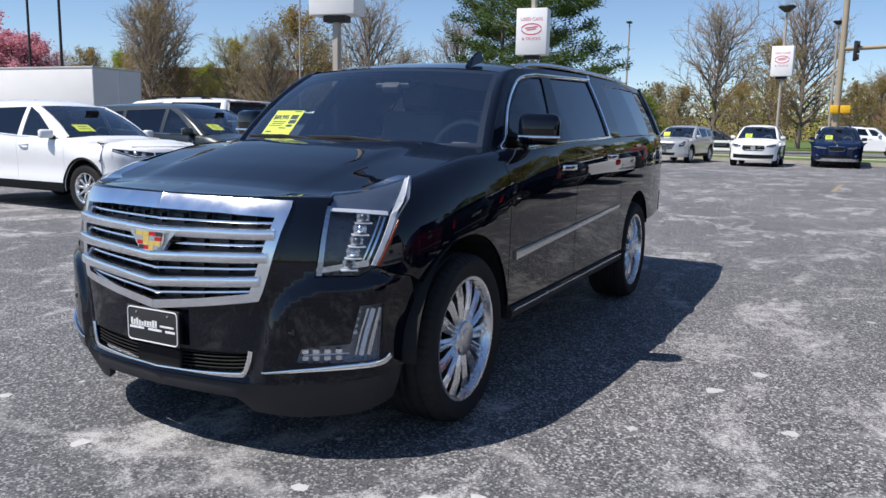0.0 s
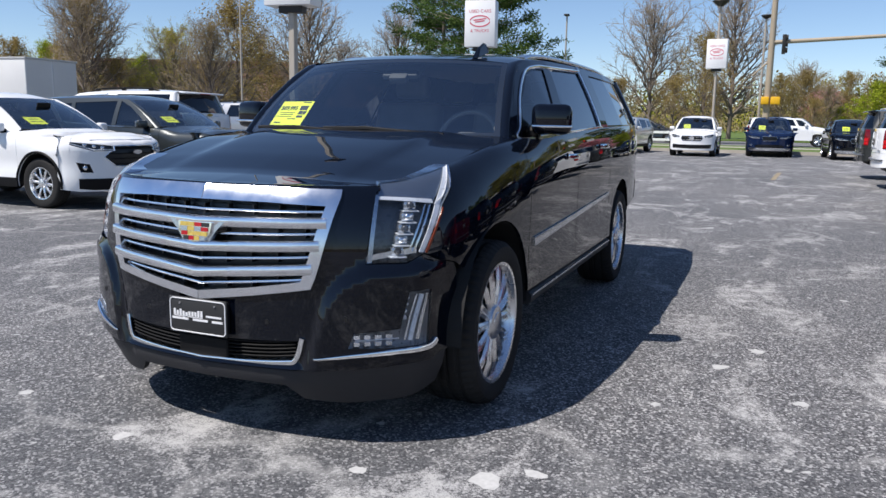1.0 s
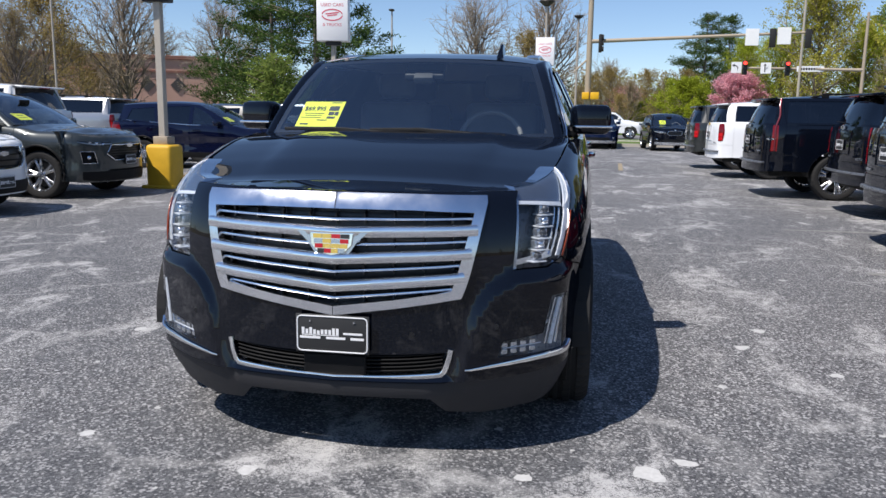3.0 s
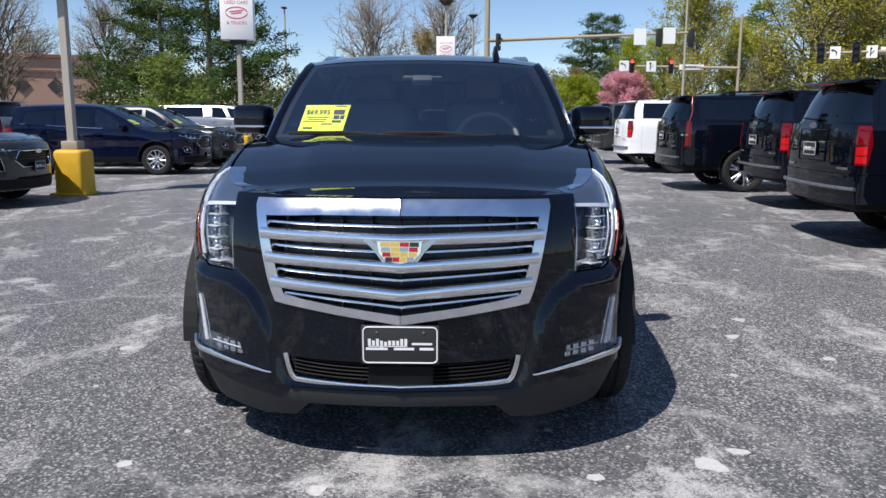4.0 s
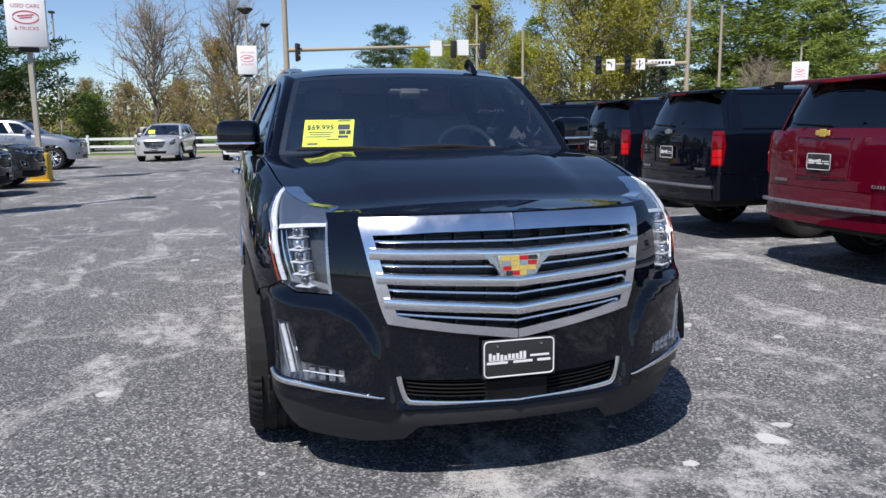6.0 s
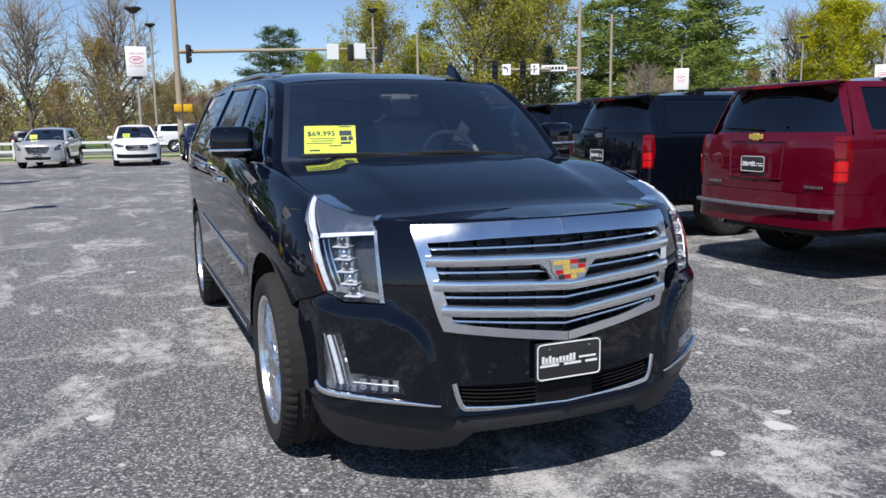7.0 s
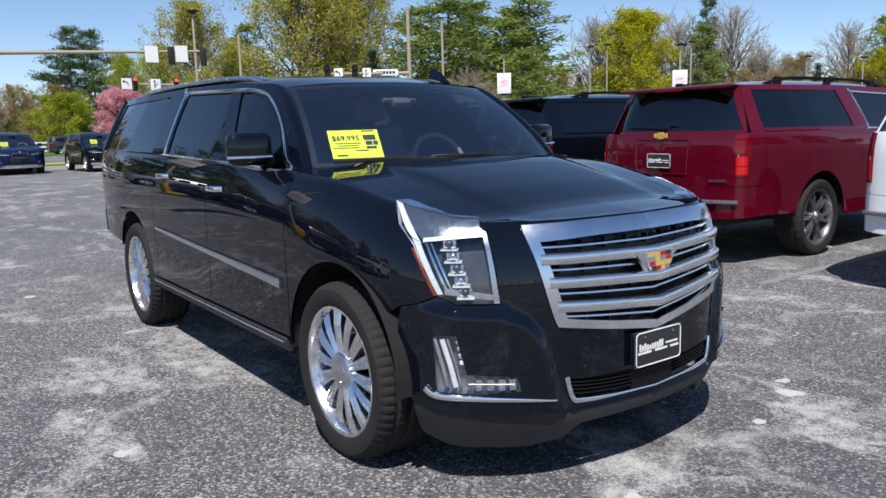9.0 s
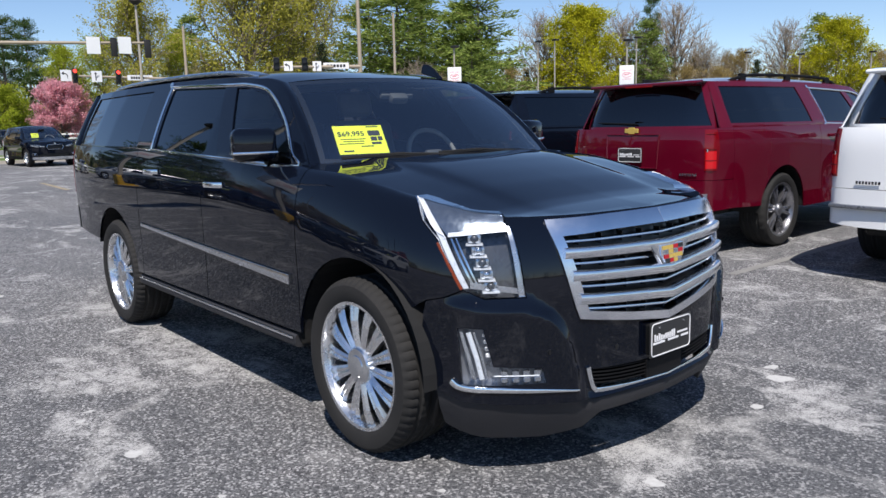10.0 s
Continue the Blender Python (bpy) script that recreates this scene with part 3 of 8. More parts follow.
        # handles
        for k, (hy, hz) in enumerate(P["handles"]):
            u, v = sv(hy, hz)
            a, b = Vector(S(u - 0.11, v)), Vector(S(u + 0.11, v))
            n = (b - a).cross(Vector((0, 0, 1))).normalized()
            path = [a, a + (b - a) * 0.12 + n * 0.022, a + (b - a) * 0.3 + n * 0.034, a + (b - a) * 0.7 + n * 0.034, a + (b - a) * 0.88 + n * 0.022, b]
            if mir:
                path = [Vector((-p.x, p.y, p.z)) for p in path]
            sweep("door_handle", path, rounded(0.014, 0.032, 0.45, 2), P.get("handle_mat", paint_mat), car, "", smooth=True)
        # wheels
        for yc in (fy, wb):
            turn = Matrix.Rotation(0 if sgn > 0 else math.pi, 4, "Z") @ Matrix.Rotation(0.37 * yc + 0.2, 4, "X")
            wheel_parts(P["wheel"], car, Matrix.Translation((sgn * P["track"], yc, R)) @ turn, R, P["rim_r"], P.get("tyre_w", 0.27), P.get("rim_mat", RIM))
    # floor pan and inner liner, so that gaps stay dark
    bm = bmesh.new()
    y_a, y_b = -S.y.min() * -1 + 0.22, float(S.y.max()) - 0.25
    box(bm, (2 * hw - 0.75, y_b - y_a, 0.12), Matrix.Translation((0, (y_a + y_b) / 2, zl + 0.04)), 0.03, 1)
    # wider unseen slab between the axles, added to block sun leaking through
    box(bm, (2 * hw - 0.20, wb - fy - 2 * ra - 0.06, 0.05), Matrix.Translation((0, (wb + fy) / 2, zl + 0.07)), 0.01, 1)
    part("floor_pan", bm, DARK, car)
    # front
    P["front"](car, S, P, paint_mat, step, sv, he, fa)
    # rear
    P["rear"](car, S, P, paint_mat, step, sv, top, rb, side, belt, tz)
    # hood
    rim = [Vector(S(u, S.z1(u) + S.rise(u))) for u in np.linspace(S.at(("f", P["hood_corner"])), S.at(("s", ws + 0.16)), 14)]
    xe, ze, crown = ease([(p.y, p.x - 0.004) for p in rim]), ease([(p.y, p.z - 0.003) for p in rim]), P["hood_crown"]

    def hood(x, y):
        e = xe(y)
        q = min(1.3, abs(x) / e)
        dome = P.get("dome", 0.0) * (1 - 1 / (1 + math.exp(-(abs(x) - (P.get("dome_x", 0.46) + 0.10 * (y + 0.8))) / 0.02)))
        ahead = max(0.0, y - lead(abs(x)))
        body_z = ze(y) + crown * (1 - q ** 2.5) + dome * min(1, ahead / P.get("dome_run", 0.3))
        lift = ze(lead(abs(x))) + crown * (1 - q ** 2.5) - lead_z(abs(x))
        return (x, y, body_z - lift * max(0.0, 1 - ahead / P.get("lip_len", 0.24)) ** 2)
    # the leading edge follows the top of the face
    nose = [Vector(S(u, S.v(u, P["hood_lead"]))) for u in np.linspace(0, S.at(("f", P["hood_corner"])), 16)]
    lead, lead_z = ease([(p.x, p.y + 0.004) for p in nose]), ease([(p.x, p.z + 0.001) for p in nose])
    xs = np.linspace(-1, 1, 33)
    x_front = nose[-1].x - 0.004
    y_front = lead(x_front)
    pts = [(x * x_front, lead(abs(x) * x_front)) for x in xs]
    ys = [y_front] + [y for y in np.linspace(rim[0].y, P["hood_rear"](xe(ws)), 16) if y > y_front + 0.02]
    pts += [(xe(y) - 2 * g, y) for y in ys[1:]]
    pts += [(x * xe(ws), P["hood_rear"](x * xe(ws))) for x in xs[::-1]][1:]
    pts += [(-xe(y) + 2 * g, y) for y in ys[::-1][1:-1]]
    panel("bonnet", pts, hood, paint_mat, car, "", step=step * 0.8, flange=0.02)
    # windscreen
    bx, by0, by1, bz0, bz1 = P["ws_bottom"]
    tx, ty0, ty1, tz0, tz1 = P["ws_top"]

    def screen(s, t):
        q = s * s
        a = Vector((s * bx, by0 + (by1 - by0) * q, bz0 + (bz1 - bz0) * q))
        b = Vector((s * tx, ty0 + (ty1 - ty0) * q, tz0 + (tz1 - tz0) * q))
        return a.lerp(b, t) + Vector((0, -0.6, 0.8)) * (0.035 * 4 * t * (1 - t))
    pane = panel("windscreen", [(-1, 0), (1, 0), (1, 1), (-1, 1)], screen, GLASS, car, "clear laminated windscreen", step=0.12, flange=0)
    pane.visible_shadow = False
    # black band round the glass
    panel("windscreen_seal", [(-1.015, -0.02), (1.015, -0.02), (1.015, 1.02), (-1.015, 1.02)], screen, TRIM, car, "", holes=[[(-0.965, 0.045), (0.965, 0.045), (0.955, 0.95), (-0.955, 0.95)]], step=0.1, lift=-0.004, flange=0.01)
    # windscreen pillars
    for sgn in (1, -1):
        mir = sgn < 0
        fe = list(reversed(P["front_edge"]))
        lo_y, hi_y = P["flank"][0]
        chain = [(lo_y, belt(lo_y))] + fe + [(hi_y, tz(hi_y))]
        rows = []
        for i, (y, z) in enumerate(chain):
            a = Vector(side(y, z))
            t = min(1.0, max(0.0, (z - bz1) / (tz1 - bz1)))
            b = Vector(screen(1.0, t))
            rows.append([a.lerp(b, k / 5) + (Vector((0.5, -0.6, 0.35)) * 0.022 * 4 * (k / 5) * (1 - k / 5)) for k in range(6)])
        verts = [Vector((-p.x if mir else p.x, p.y, p.z)) for r in rows for p in r]
        faces = [(i * 6 + j, i * 6 + j + 1, (i + 1) * 6 + j + 1, (i + 1) * 6 + j) for i in range(len(rows) - 1) for j in range(5)]
        if not mir:
            faces = [f[::-1] for f in faces]
        mesh_object("screen_pillar", verts, faces, P.get("apillar", paint_mat), car)
    # roof
    zr = ease(P["roof"])

    def roof(s, y):
        ycl = min(max(y, hi_ws), P["roof_rear"])
        e = Vector(side(min(max(y, P["flank"][0][1]), P["flank"][1][1]), tz(min(max(y, P["flank"][0][1]), P["flank"][1][1]))))
        ex = e.x
        k = max(0.0, min(1.0, (y - ty0) / max(0.02, P["flank"][0][1] - ty0)))
        ex = tx + (ex - tx) * k if y < P["flank"][0][1] else ex
        zt = zr(y)
        edge = e.z if y >= P["flank"][0][1] else tz1 + (tz(P["flank"][0][1]) - tz1) * k
        q = abs(s)
        return (s * ex, y + (ty1 - ty0) * q * q * max(0, 1 - (y - ty0) / 0.5), zt - (zt - edge) * q ** 3.2)
    hi_ws = ty0
    ys = np.linspace(ty0 + 0.004, P["roof_rear"], 26)
    ss = np.linspace(-1, 1, 23)
    verts = [roof(s, y) for y in ys for s in ss]
    k = len(ss)
    faces = [(i * k + j, i * k + j + 1, (i + 1) * k + j + 1, (i + 1) * k + j) for i in range(len(ys) - 1) for j in range(k - 1)]
    mesh_object("roof", verts, faces, P.get("roof_mat", paint_mat), car)
    under = [(x * 0.99, y, z - 0.03) for x, y, z in verts]
    mesh_object("headliner", under, [f[::-1] for f in faces], GREYLEATHER, car)
    if P.get("rails"):
        y_a, y_b, off = P["rails"]
        for sgn in (1, -1):
            path = []
            for i in range(21):
                t = i / 20
                y = y_a + (y_b - y_a) * t
                x, _, z = roof(0.86, y)
                path.append((sgn * x, y, z + off * min(1, 6.0 * min(t, 1 - t)) - 0.012 * (1 - min(1, 20 * min(t, 1 - t)))))
            rail = sweep("roof_rail", path, rounded(P.get("rail_w", 0.04), 0.032, 0.4, 2), P.get("rail_mat", SATIN), car, "slim metal roof rail")
            for y in (y_a + 0.25, (y_a + y_b) / 2, y_b - 0.25) if off > 0.03 else ():
                x, _, z = roof(0.86, y)
                bm = bmesh.new()
                box(bm, (0.035, 0.12, off + 0.03), Matrix.Translation((sgn * x, y, z + off / 2)), 0.008, 1)
                part("rail_foot", bm, TRIM, rail)
    # cabin: dash, wheel, seats
    cabin(car, P, screen, hw)
    return car


def seat(car, x, y, z, mat, tall=0.62, wide=0.52):
    bm = bmesh.new()
    box(bm, (wide, 0.52, 0.16), pose(x, y, z), 0.05, 3)
    s = part("seat", bm, mat, car, "", True)
    bm = bmesh.new()
    box(bm, (wide, 0.16, tall), pose(x, y + 0.33, z + tall / 2 + 0.02, -14), 0.06, 3)
    part("backrest", bm, mat, s, "", True)
    bm = bmesh.new()
    box(bm, (0.27, 0.10, 0.18), pose(x, y + 0.43, z + tall + 0.13, -8), 0.045, 3)
    part("headrest", bm, mat, s, "", True)


def cabin(car, P, screen, hw):
    ws = P["cowl_y"]
    bz = P["ws_bottom"][3]
    inner = hw - 0.22
    bm = bmesh.new()
    box(bm, (2 * inner, 0.62, 0.10), pose(0, ws + 0.20, bz - 0.10, 4), 0.04, 3)
    box(bm, (2 * inner, 0.26, 0.40), pose(0, ws + 0.42, bz - 0.30), 0.05, 2)
    dash = part("dashboard", bm, DASH, car, "", True)
    bm = bmesh.new()
    wx, wy, wz = inner * 0.5, ws + 0.66, bz - 0.02
    ring = [(wx + 0.19 * math.cos(t), wy + 0.19 * math.sin(t) * 0.42, wz + 0.19 * math.sin(t) * 0.90) for t in np.linspace(0, 2 * math.pi, 33)[:-1]]
    bm.free()
    w = sweep("steering_wheel", ring, rounded(0.03, 0.03, 0.49, 3), LEATHER, car, "", up=(0, -1, 0.4), closed=True)
    bm = bmesh.new()
    box(bm, (0.34, 0.03, 0.05), pose(wx, wy, wz, -25), 0.012, 2)
    box(bm, (0.14, 0.06, 0.12), pose(wx, wy - 0.01, wz - 0.01, -25), 0.025, 2)
    part("wheel_hub", bm, DASH, w, "", True)
    mat = P.get("seat_mat", LEATHER)
    tall = P.get("seat_tall", 0.60)
    for x in (-inner * 0.5, inner * 0.5):
        seat(car, x, ws + 1.12, P.get("seat_z", 0.74), mat, tall)
        seat(car, x, ws + 2.05, P.get("seat_z", 0.74), mat, tall)
    bm = bmesh.new()
    box(bm, (0.24, 0.03, 0.07), pose(0, ws + 0.52, P["ws_top"][3] - 0.10, 10), 0.02, 2)
    part("rear_view_mirror", bm, TRIM, car, "", True)


def mirrored(half):
    """Both halves of an outline given from the middle outwards, in (u, v)."""
    return [p for p in half] + [(-u, v) for u, v in reversed(half) if abs(u) > 1e-6]


def flip(poly):
    return [(-u, v) for u, v in reversed(poly)]


def grown(poly, k):
    cx, cy = sum(p[0] for p in poly) / len(poly), sum(p[1] for p in poly) / len(poly)
    return [(cx + (u - cx) * k, cy + (v - cy) * k) for u, v in poly]


def bars_plate(car, m, w, h, lines, dark=INK, light=WHITE):
    """A dealer plate with a pale rim and bars for its writing."""
    bm = bmesh.new()
    box(bm, (w, 0.008, h), None, 0.003, 2)
    plate = part("dealer_plate", bm, dark, car, "black dealer plate with white rim and lettering bars", True)
    plate.matrix_local = m
    rim = [(x, -0.005, z) for x, z in rounded(w * 0.95, h * 0.92, 0.12, 4)]
    sweep("plate_rim", rim, rounded(0.005, 0.003, 0.3, 1), light, plate, up=(0, -1, 0), closed=True)
    for x, z, bw, bh in lines:
        bm = bmesh.new()
        box(bm, (bw * w, 0.002, bh * h), Matrix.Translation((x * w, -0.005, z * h)))
        part("lettering_bar", bm, light, plate)
    for x in (-0.30, 0.30):
        bm = bmesh.new()
        tube(bm, (x * w, -0.004, 0.33 * h), (x * w, -0.008, 0.33 * h), 0.005, 0.004, 10)
        part("bolt", bm, SATIN, plate)
    return plate


PLATE_BARS = [(-0.395 + 0.052 * i, 0.05 + 0.02 * (i in (0, 2, 8, 9)) - 0.03 * (i in (3, 4)), 0.036, 0.12 + 0.05 * (i in (0, 2, 3, 8, 9))) for i in range(10)] + [(-0.16, -0.035, 0.50, 0.02), (0.28, 0.03, 0.26, 0.05), (-0.30, -0.10, 0.28, 0.06), (0.05, -0.10, 0.26, 0.06), (0.34, -0.10, 0.18, 0.06)]


class Ledge:
    """A skin whose lower corners stand proud below a bent shelf line."""

    def __init__(self, body, line, depth):
        self.body, self.shelf, self.depth = body, ease(line), depth

    def out(self, u, v):
        x, y = self.body.row(abs(u))[:2]
        m = (self.shelf(x + 0.01) - self.shelf(x - 0.01)) / 0.02
        k = min(1.0, max(0.0, ((self.shelf(x) - v) / math.sqrt(1 + m * m) + 0.008) / 0.055))
        f = min(1.0, max(0.0, (-0.55 - y) / 0.15))
        return self.depth * k * k * (3 - 2 * k) * f * f * (3 - 2 * f)

    def __call__(self, u, v):
        x, y, z = self.body(u, v)
        nx, ny = self.body.row(abs(u))[2:4]
        d = self.out(u, v)
        return (x + (nx if u >= 0 else -nx) * d, y + ny * d, z)

    def flat(self, u, v, depth):
        return self.body.flat(u, v, depth - self.out(u, v))


def luxury_front(car, S, P, mat, step, sv, he, fa):
    """Tall shield grille with chrome bars, vertical lamps, low chrome strip."""
    f = lambda x, z: (S.at(("f", x)), S.v(S.at(("f", x)), z))
    s = lambda y, z: (S.at(("s", y)), S.v(S.at(("s", y)), z))
    fy = P.get("front_axle", 0.0)
    B = Ledge(S, [(0.44, 0.36), (0.48, 0.47), (0.505, 0.58), (0.545, 0.665), (0.60, 0.722), (0.68, 0.752), (0.95, 0.778)], 0.032)
    # outlines
    edge_v = lambda u: (u, S.z1(u) + S.rise(u) - 0.004)
    lamp = [edge_v(S.at(("s", -0.345))), s(-0.47, 1.055), s(-0.56, 0.985), s(-0.655, 0.80), f(0.80, 0.765), f(0.675, 0.765), f(0.69, 0.90), f(0.712, 1.03), edge_v(S.at(("f", 0.735))), edge_v(S.at(("s", -0.68))), edge_v(S.at(("s", -0.55)))]
    grille = [f(0, 0.592), f(0.24, 0.625), f(0.482, 0.664), f(0.590, 1.02), f(0.594, 1.045), f(0.3, 1.050), f(0, 1.052)]
    low = [f(0, 0.345), f(0.30, 0.352), f(0.414, 0.372), f(0.44, 0.45), f(0.25, 0.44), f(0, 0.435)]
    fog = [f(0.872, 0.655), f(0.806, 0.650), f(0.778, 0.500), f(0.63, 0.487), f(0.612, 0.428), f(0.74, 0.424), f(0.862, 0.430)]
    ya = fy - math.sqrt(P["arch_r"] ** 2 - (0.345 - P["wheel_r"] - 0.02) ** 2) - 0.004
    up = [(y, z) for y, z in arch(fy, P["arch_r"] + 0.004, P["wheel_r"] + 0.02, 0.385) if y < fy - 0.2 and z < 0.69]
    half = [f(0, 0.335), f(0.5, 0.335), f(0.74, 0.345), f(0.87, 0.362), s(-0.60, 0.378)] + [s(y, z) for y, z in up] + [s(up[-1][0] - 0.01, 0.70), s(-0.52, 0.745), s(-0.659, 0.796)]
    half += [f(0.80, 0.761), f(0.671, 0.761), f(0.686, 0.90), f(0.711, 1.03), f(0.731, 1.060), f(0.66, 1.062), f(0.4, 1.062), f(0.0, 1.062)]
    panel("front_bumper", mirrored(half), B, mat, car, "", holes=[mirrored(grille), mirrored(low), fog, flip(fog)], step=0.020)
    # lower valance
    surf = lambda u, v: B.flat(u, v, 0.010 + max(0.0, 0.345 - v) * 0.30)
    half = [f(0, 0.262), f(0.37, 0.255), f(0.44, 0.192), f(0.60, 0.170), f(0.80, 0.178), s(-0.62, 0.205), s(ya - 0.012, 0.228), s(ya - 0.004, 0.392), s(-0.60, 0.39), f(0.87, 0.375), f(0.74, 0.358), f(0.5, 0.348), f(0, 0.346)]
    panel("valance", mirrored(half), surf, VALANCE, car, "matt grey plastic chin", step=0.06, flange=0.03)
    # grille
    gm = mirrored(grille)
    gr = panel("grille", gm, lambda u, v: S.flat(u, v, 0.055), MESH, car, "chrome barred shield grille", step=0.06, flange=0)
    hole = [f(0, 0.628), f(0.23, 0.657), f(0.445, 0.692), f(0.535, 0.985), f(0.3, 0.994), f(0, 0.996)]
    for mir in (False, True):
        panel("grille_surround", grille + hole[::-1], lambda u, v: S(max(u, 1e-4), v), GRILLE_SATIN, gr, "broad bright metal frame", step=0.04, lift=0.012, flange=0.05, mirror=mir)
    edge = table([(0.66, 0.455), (0.98, 0.545)])
    drop = table([(0.69, 0.045), (0.98, 0.004)])

    def along(z, x_end, depth, n=40, share=1.0):
        out = []
        for i in range(n + 1):
            x = x_end * (2 * i / n - 1)
            zz = z - drop(z) * share * (1 - abs(x) / x_end)
            u, v = f(abs(x), zz)
            out.append(S.flat(u if x >= 0 else -u, v, depth))
        return out
    for z in (0.924, 0.836, 0.744):
        sweep("grille_bar", along(z, edge(z) + 0.01, -0.004), rounded(0.05, 0.043, 0.25, 2), GRILLE_SATIN, gr, "wide satin chrome bar")
        sweep("bar_block", along(z - drop(z) * (1 - 0.15 / edge(z)), 0.15, -0.0065, 16, 0.15 / edge(z)), rounded(0.05, 0.040, 0.25, 2), CHROME, gr, "polished middle of the bar")
    for z in (0.965, 0.880, 0.790, 0.700):
        sweep("grille_wire", along(z, edge(z) + 0.01, 0.012), rounded(0.010, 0.011, 0.45, 2), CHROME, gr, "thin chrome wire")
        sweep("grille_blade", along(z, edge(z) + 0.01, 0.04), rounded(0.03, 0.006, 0.3, 1), MESH, gr)
        for x in np.linspace(-0.46, 0.46, 9):
            u, v = f(abs(x), z - drop(z) * (1 - abs(x) / 0.5))
            p = S.flat(u if x >= 0 else -u, v, 0.035)
            bm = bmesh.new()
            box(bm, (0.006, 0.03, 0.04), Matrix.Translation(p))
            part("grille_rib", bm, MESH, gr)
    # shield badge, plain blocks of colour
    c = S.flat(0, S.v(0, 0.872), -0.022)
    bm = bmesh.new()
    out = [(-0.088, 0.040), (0.088, 0.040), (0.082, -0.005), (0.055, -0.034), (0, -0.048), (-0.055, -0.034), (-0.082, -0.005)]
    lo = [bm.verts.new((x * 1.0, 0.012, z)) for x, z in out]
    hi = [bm.verts.new((x * 0.94, -0.008, z * 0.94)) for x, z in out]
    bm.faces.new(hi)
    for i in range(len(out)):
        j = (i + 1) % len(out)
        bm.faces.new((lo[i], lo[j], hi[j], hi[i]))
    bmesh.ops.recalc_face_normals(bm, faces=bm.faces)
    badge = part("badge", bm, CHROME, car, "chrome shield badge with red and gold blocks")
    badge.matrix_local = Matrix.Translation(c) @ Matrix.Rotation(-0.1, 4, "X")
    bm = bmesh.new()
    out = [(-0.142, 0.047), (0.142, 0.047), (0.098, 0.004), (0.068, -0.040), (0, -0.060), (-0.068, -0.040), (-0.098, 0.004)]
    lo = [bm.verts.new((x, 0.02, z)) for x, z in out]
    hi = [bm.verts.new((x * 0.97, 0.003, z * 0.95)) for x, z in out]
    bm.faces.new(hi)
    for i in range(len(out)):
        j = (i + 1) % len(out)
        bm.faces.new((lo[i], lo[j], hi[j], hi[i]))
    bmesh.ops.recalc_face_normals(bm, faces=bm.faces)
    part("badge_surround", bm, SATIN, badge)
    # four rows of enamel, gold, red, dark and silver
    rows = ((GOLD, GOLD, RED_ENAMEL, INK), (SATIN, GOLD, SATIN, RED_ENAMEL), (RED_ENAMEL, GOLD, GOLD, GOLD), (INK, RED_ENAMEL, GOLD, SATIN))
    for k, row in enumerate(rows):
        z = 0.0275 - 0.0185 * k
        half_w = table([(-0.05, 0.030), (-0.02, 0.062), (0.04, 0.074)])(z)
        for c4, enamel in enumerate(row):
            a, b = half_w * (c4 / 2 - 1) + 0.001, half_w * ((c4 + 1) / 2 - 1) - 0.001
            bm = bmesh.new()
            box(bm, (b - a, 0.003, 0.0165), Matrix.Translation(((a + b) / 2, -0.0095, z)))
            part("enamel_block", bm, enamel, badge)
    # plate
    bars_plate(car, pose(0, -1.008, 0.519), 0.292, 0.150, PLATE_BARS)
    bm = bmesh.new()
    box(bm, (0.27, 0.035, 0.13), pose(0, -0.988, 0.520), 0.006, 1)
    part("plate_bracket", bm, TRIM, car)
    # low opening
    lm = mirrored(low)
    lg = panel("lower_grille", lm, lambda u, v: S.flat(u, v, 0.05), MESH, car, "black lower intake with chrome lip", step=0.06, flange=0)
    for k in range(5):
        z = 0.368 + 0.015 * k
        pts = [S.flat(u if x >= 0 else -u, v, 0.02) for x in np.linspace(-0.42, 0.42, 25) for u, v in [f(abs(x), z + 0.02 * (abs(x) / 0.42) ** 3)]]
        sweep("intake_slat", pts, rounded(0.03, 0.006, 0.3, 1), TRIM, lg)
    bm = bmesh.new()
    box(bm, (0.25, 0.04, 0.085), pose(0, -0.966, 0.39), 0.006, 1)
    part("sensor_block", bm, TRIM, lg)
    lip = [f(0.447, 0.462), f(0.436, 0.41), f(0.418, 0.368), f(0.38, 0.358), f(0.2, 0.346), f(0, 0.342)]
    lip = smooth_line(lip, 6)
    pts = [S.flat(u, v, -0.004) for u, v in lip] + [S.flat(-u, v, -0.004) for u, v in reversed(lip[:-1])]
    sweep("chrome_lip", pts, rounded(0.014, 0.022, 0.4, 2), CHROME, car, "chrome strip round the lower intake")
    for sgn in (1, -1):
        k = lambda poly: poly if sgn > 0 else flip(poly)
        w = lambda u: u * sgn
        # head lamp
        hl = panel("headlamp", k(lamp), lambda u, v: S.flat(u, v, 0.075), LAMP_DARK, car, "tall vertical headlamp with clear lens", step=0.06, flange=0)
        # bucket walls
        ring = dense(k(lamp), 0.04)
        verts = [S.flat(u, v, 0.003) for u, v in ring] + [S.flat(u, v, 0.076) for u, v in ring]
        n = len(ring)
        mesh_object("lamp_wall", verts, [(i, (i + 1) % n, n + (i + 1) % n, n + i) for i in range(n)], REFLECTOR, hl, "", False)
        lens = panel("lamp_lens", k(lamp), S, LENS, hl, "clear lens", step=0.08, flange=0)
        lens.visible_shadow = False
        o0, o1, tip = s(-0.655, 0.80), s(-0.56, 0.985), edge_v(S.at(("s", -0.345)))
        i0, i1, i2 = f(0.675, 0.765), f(0.69, 0.90), f(0.712, 1.03)
        off = lambda p, d, dv=0.0: (p[0] + d, p[1] + dv)
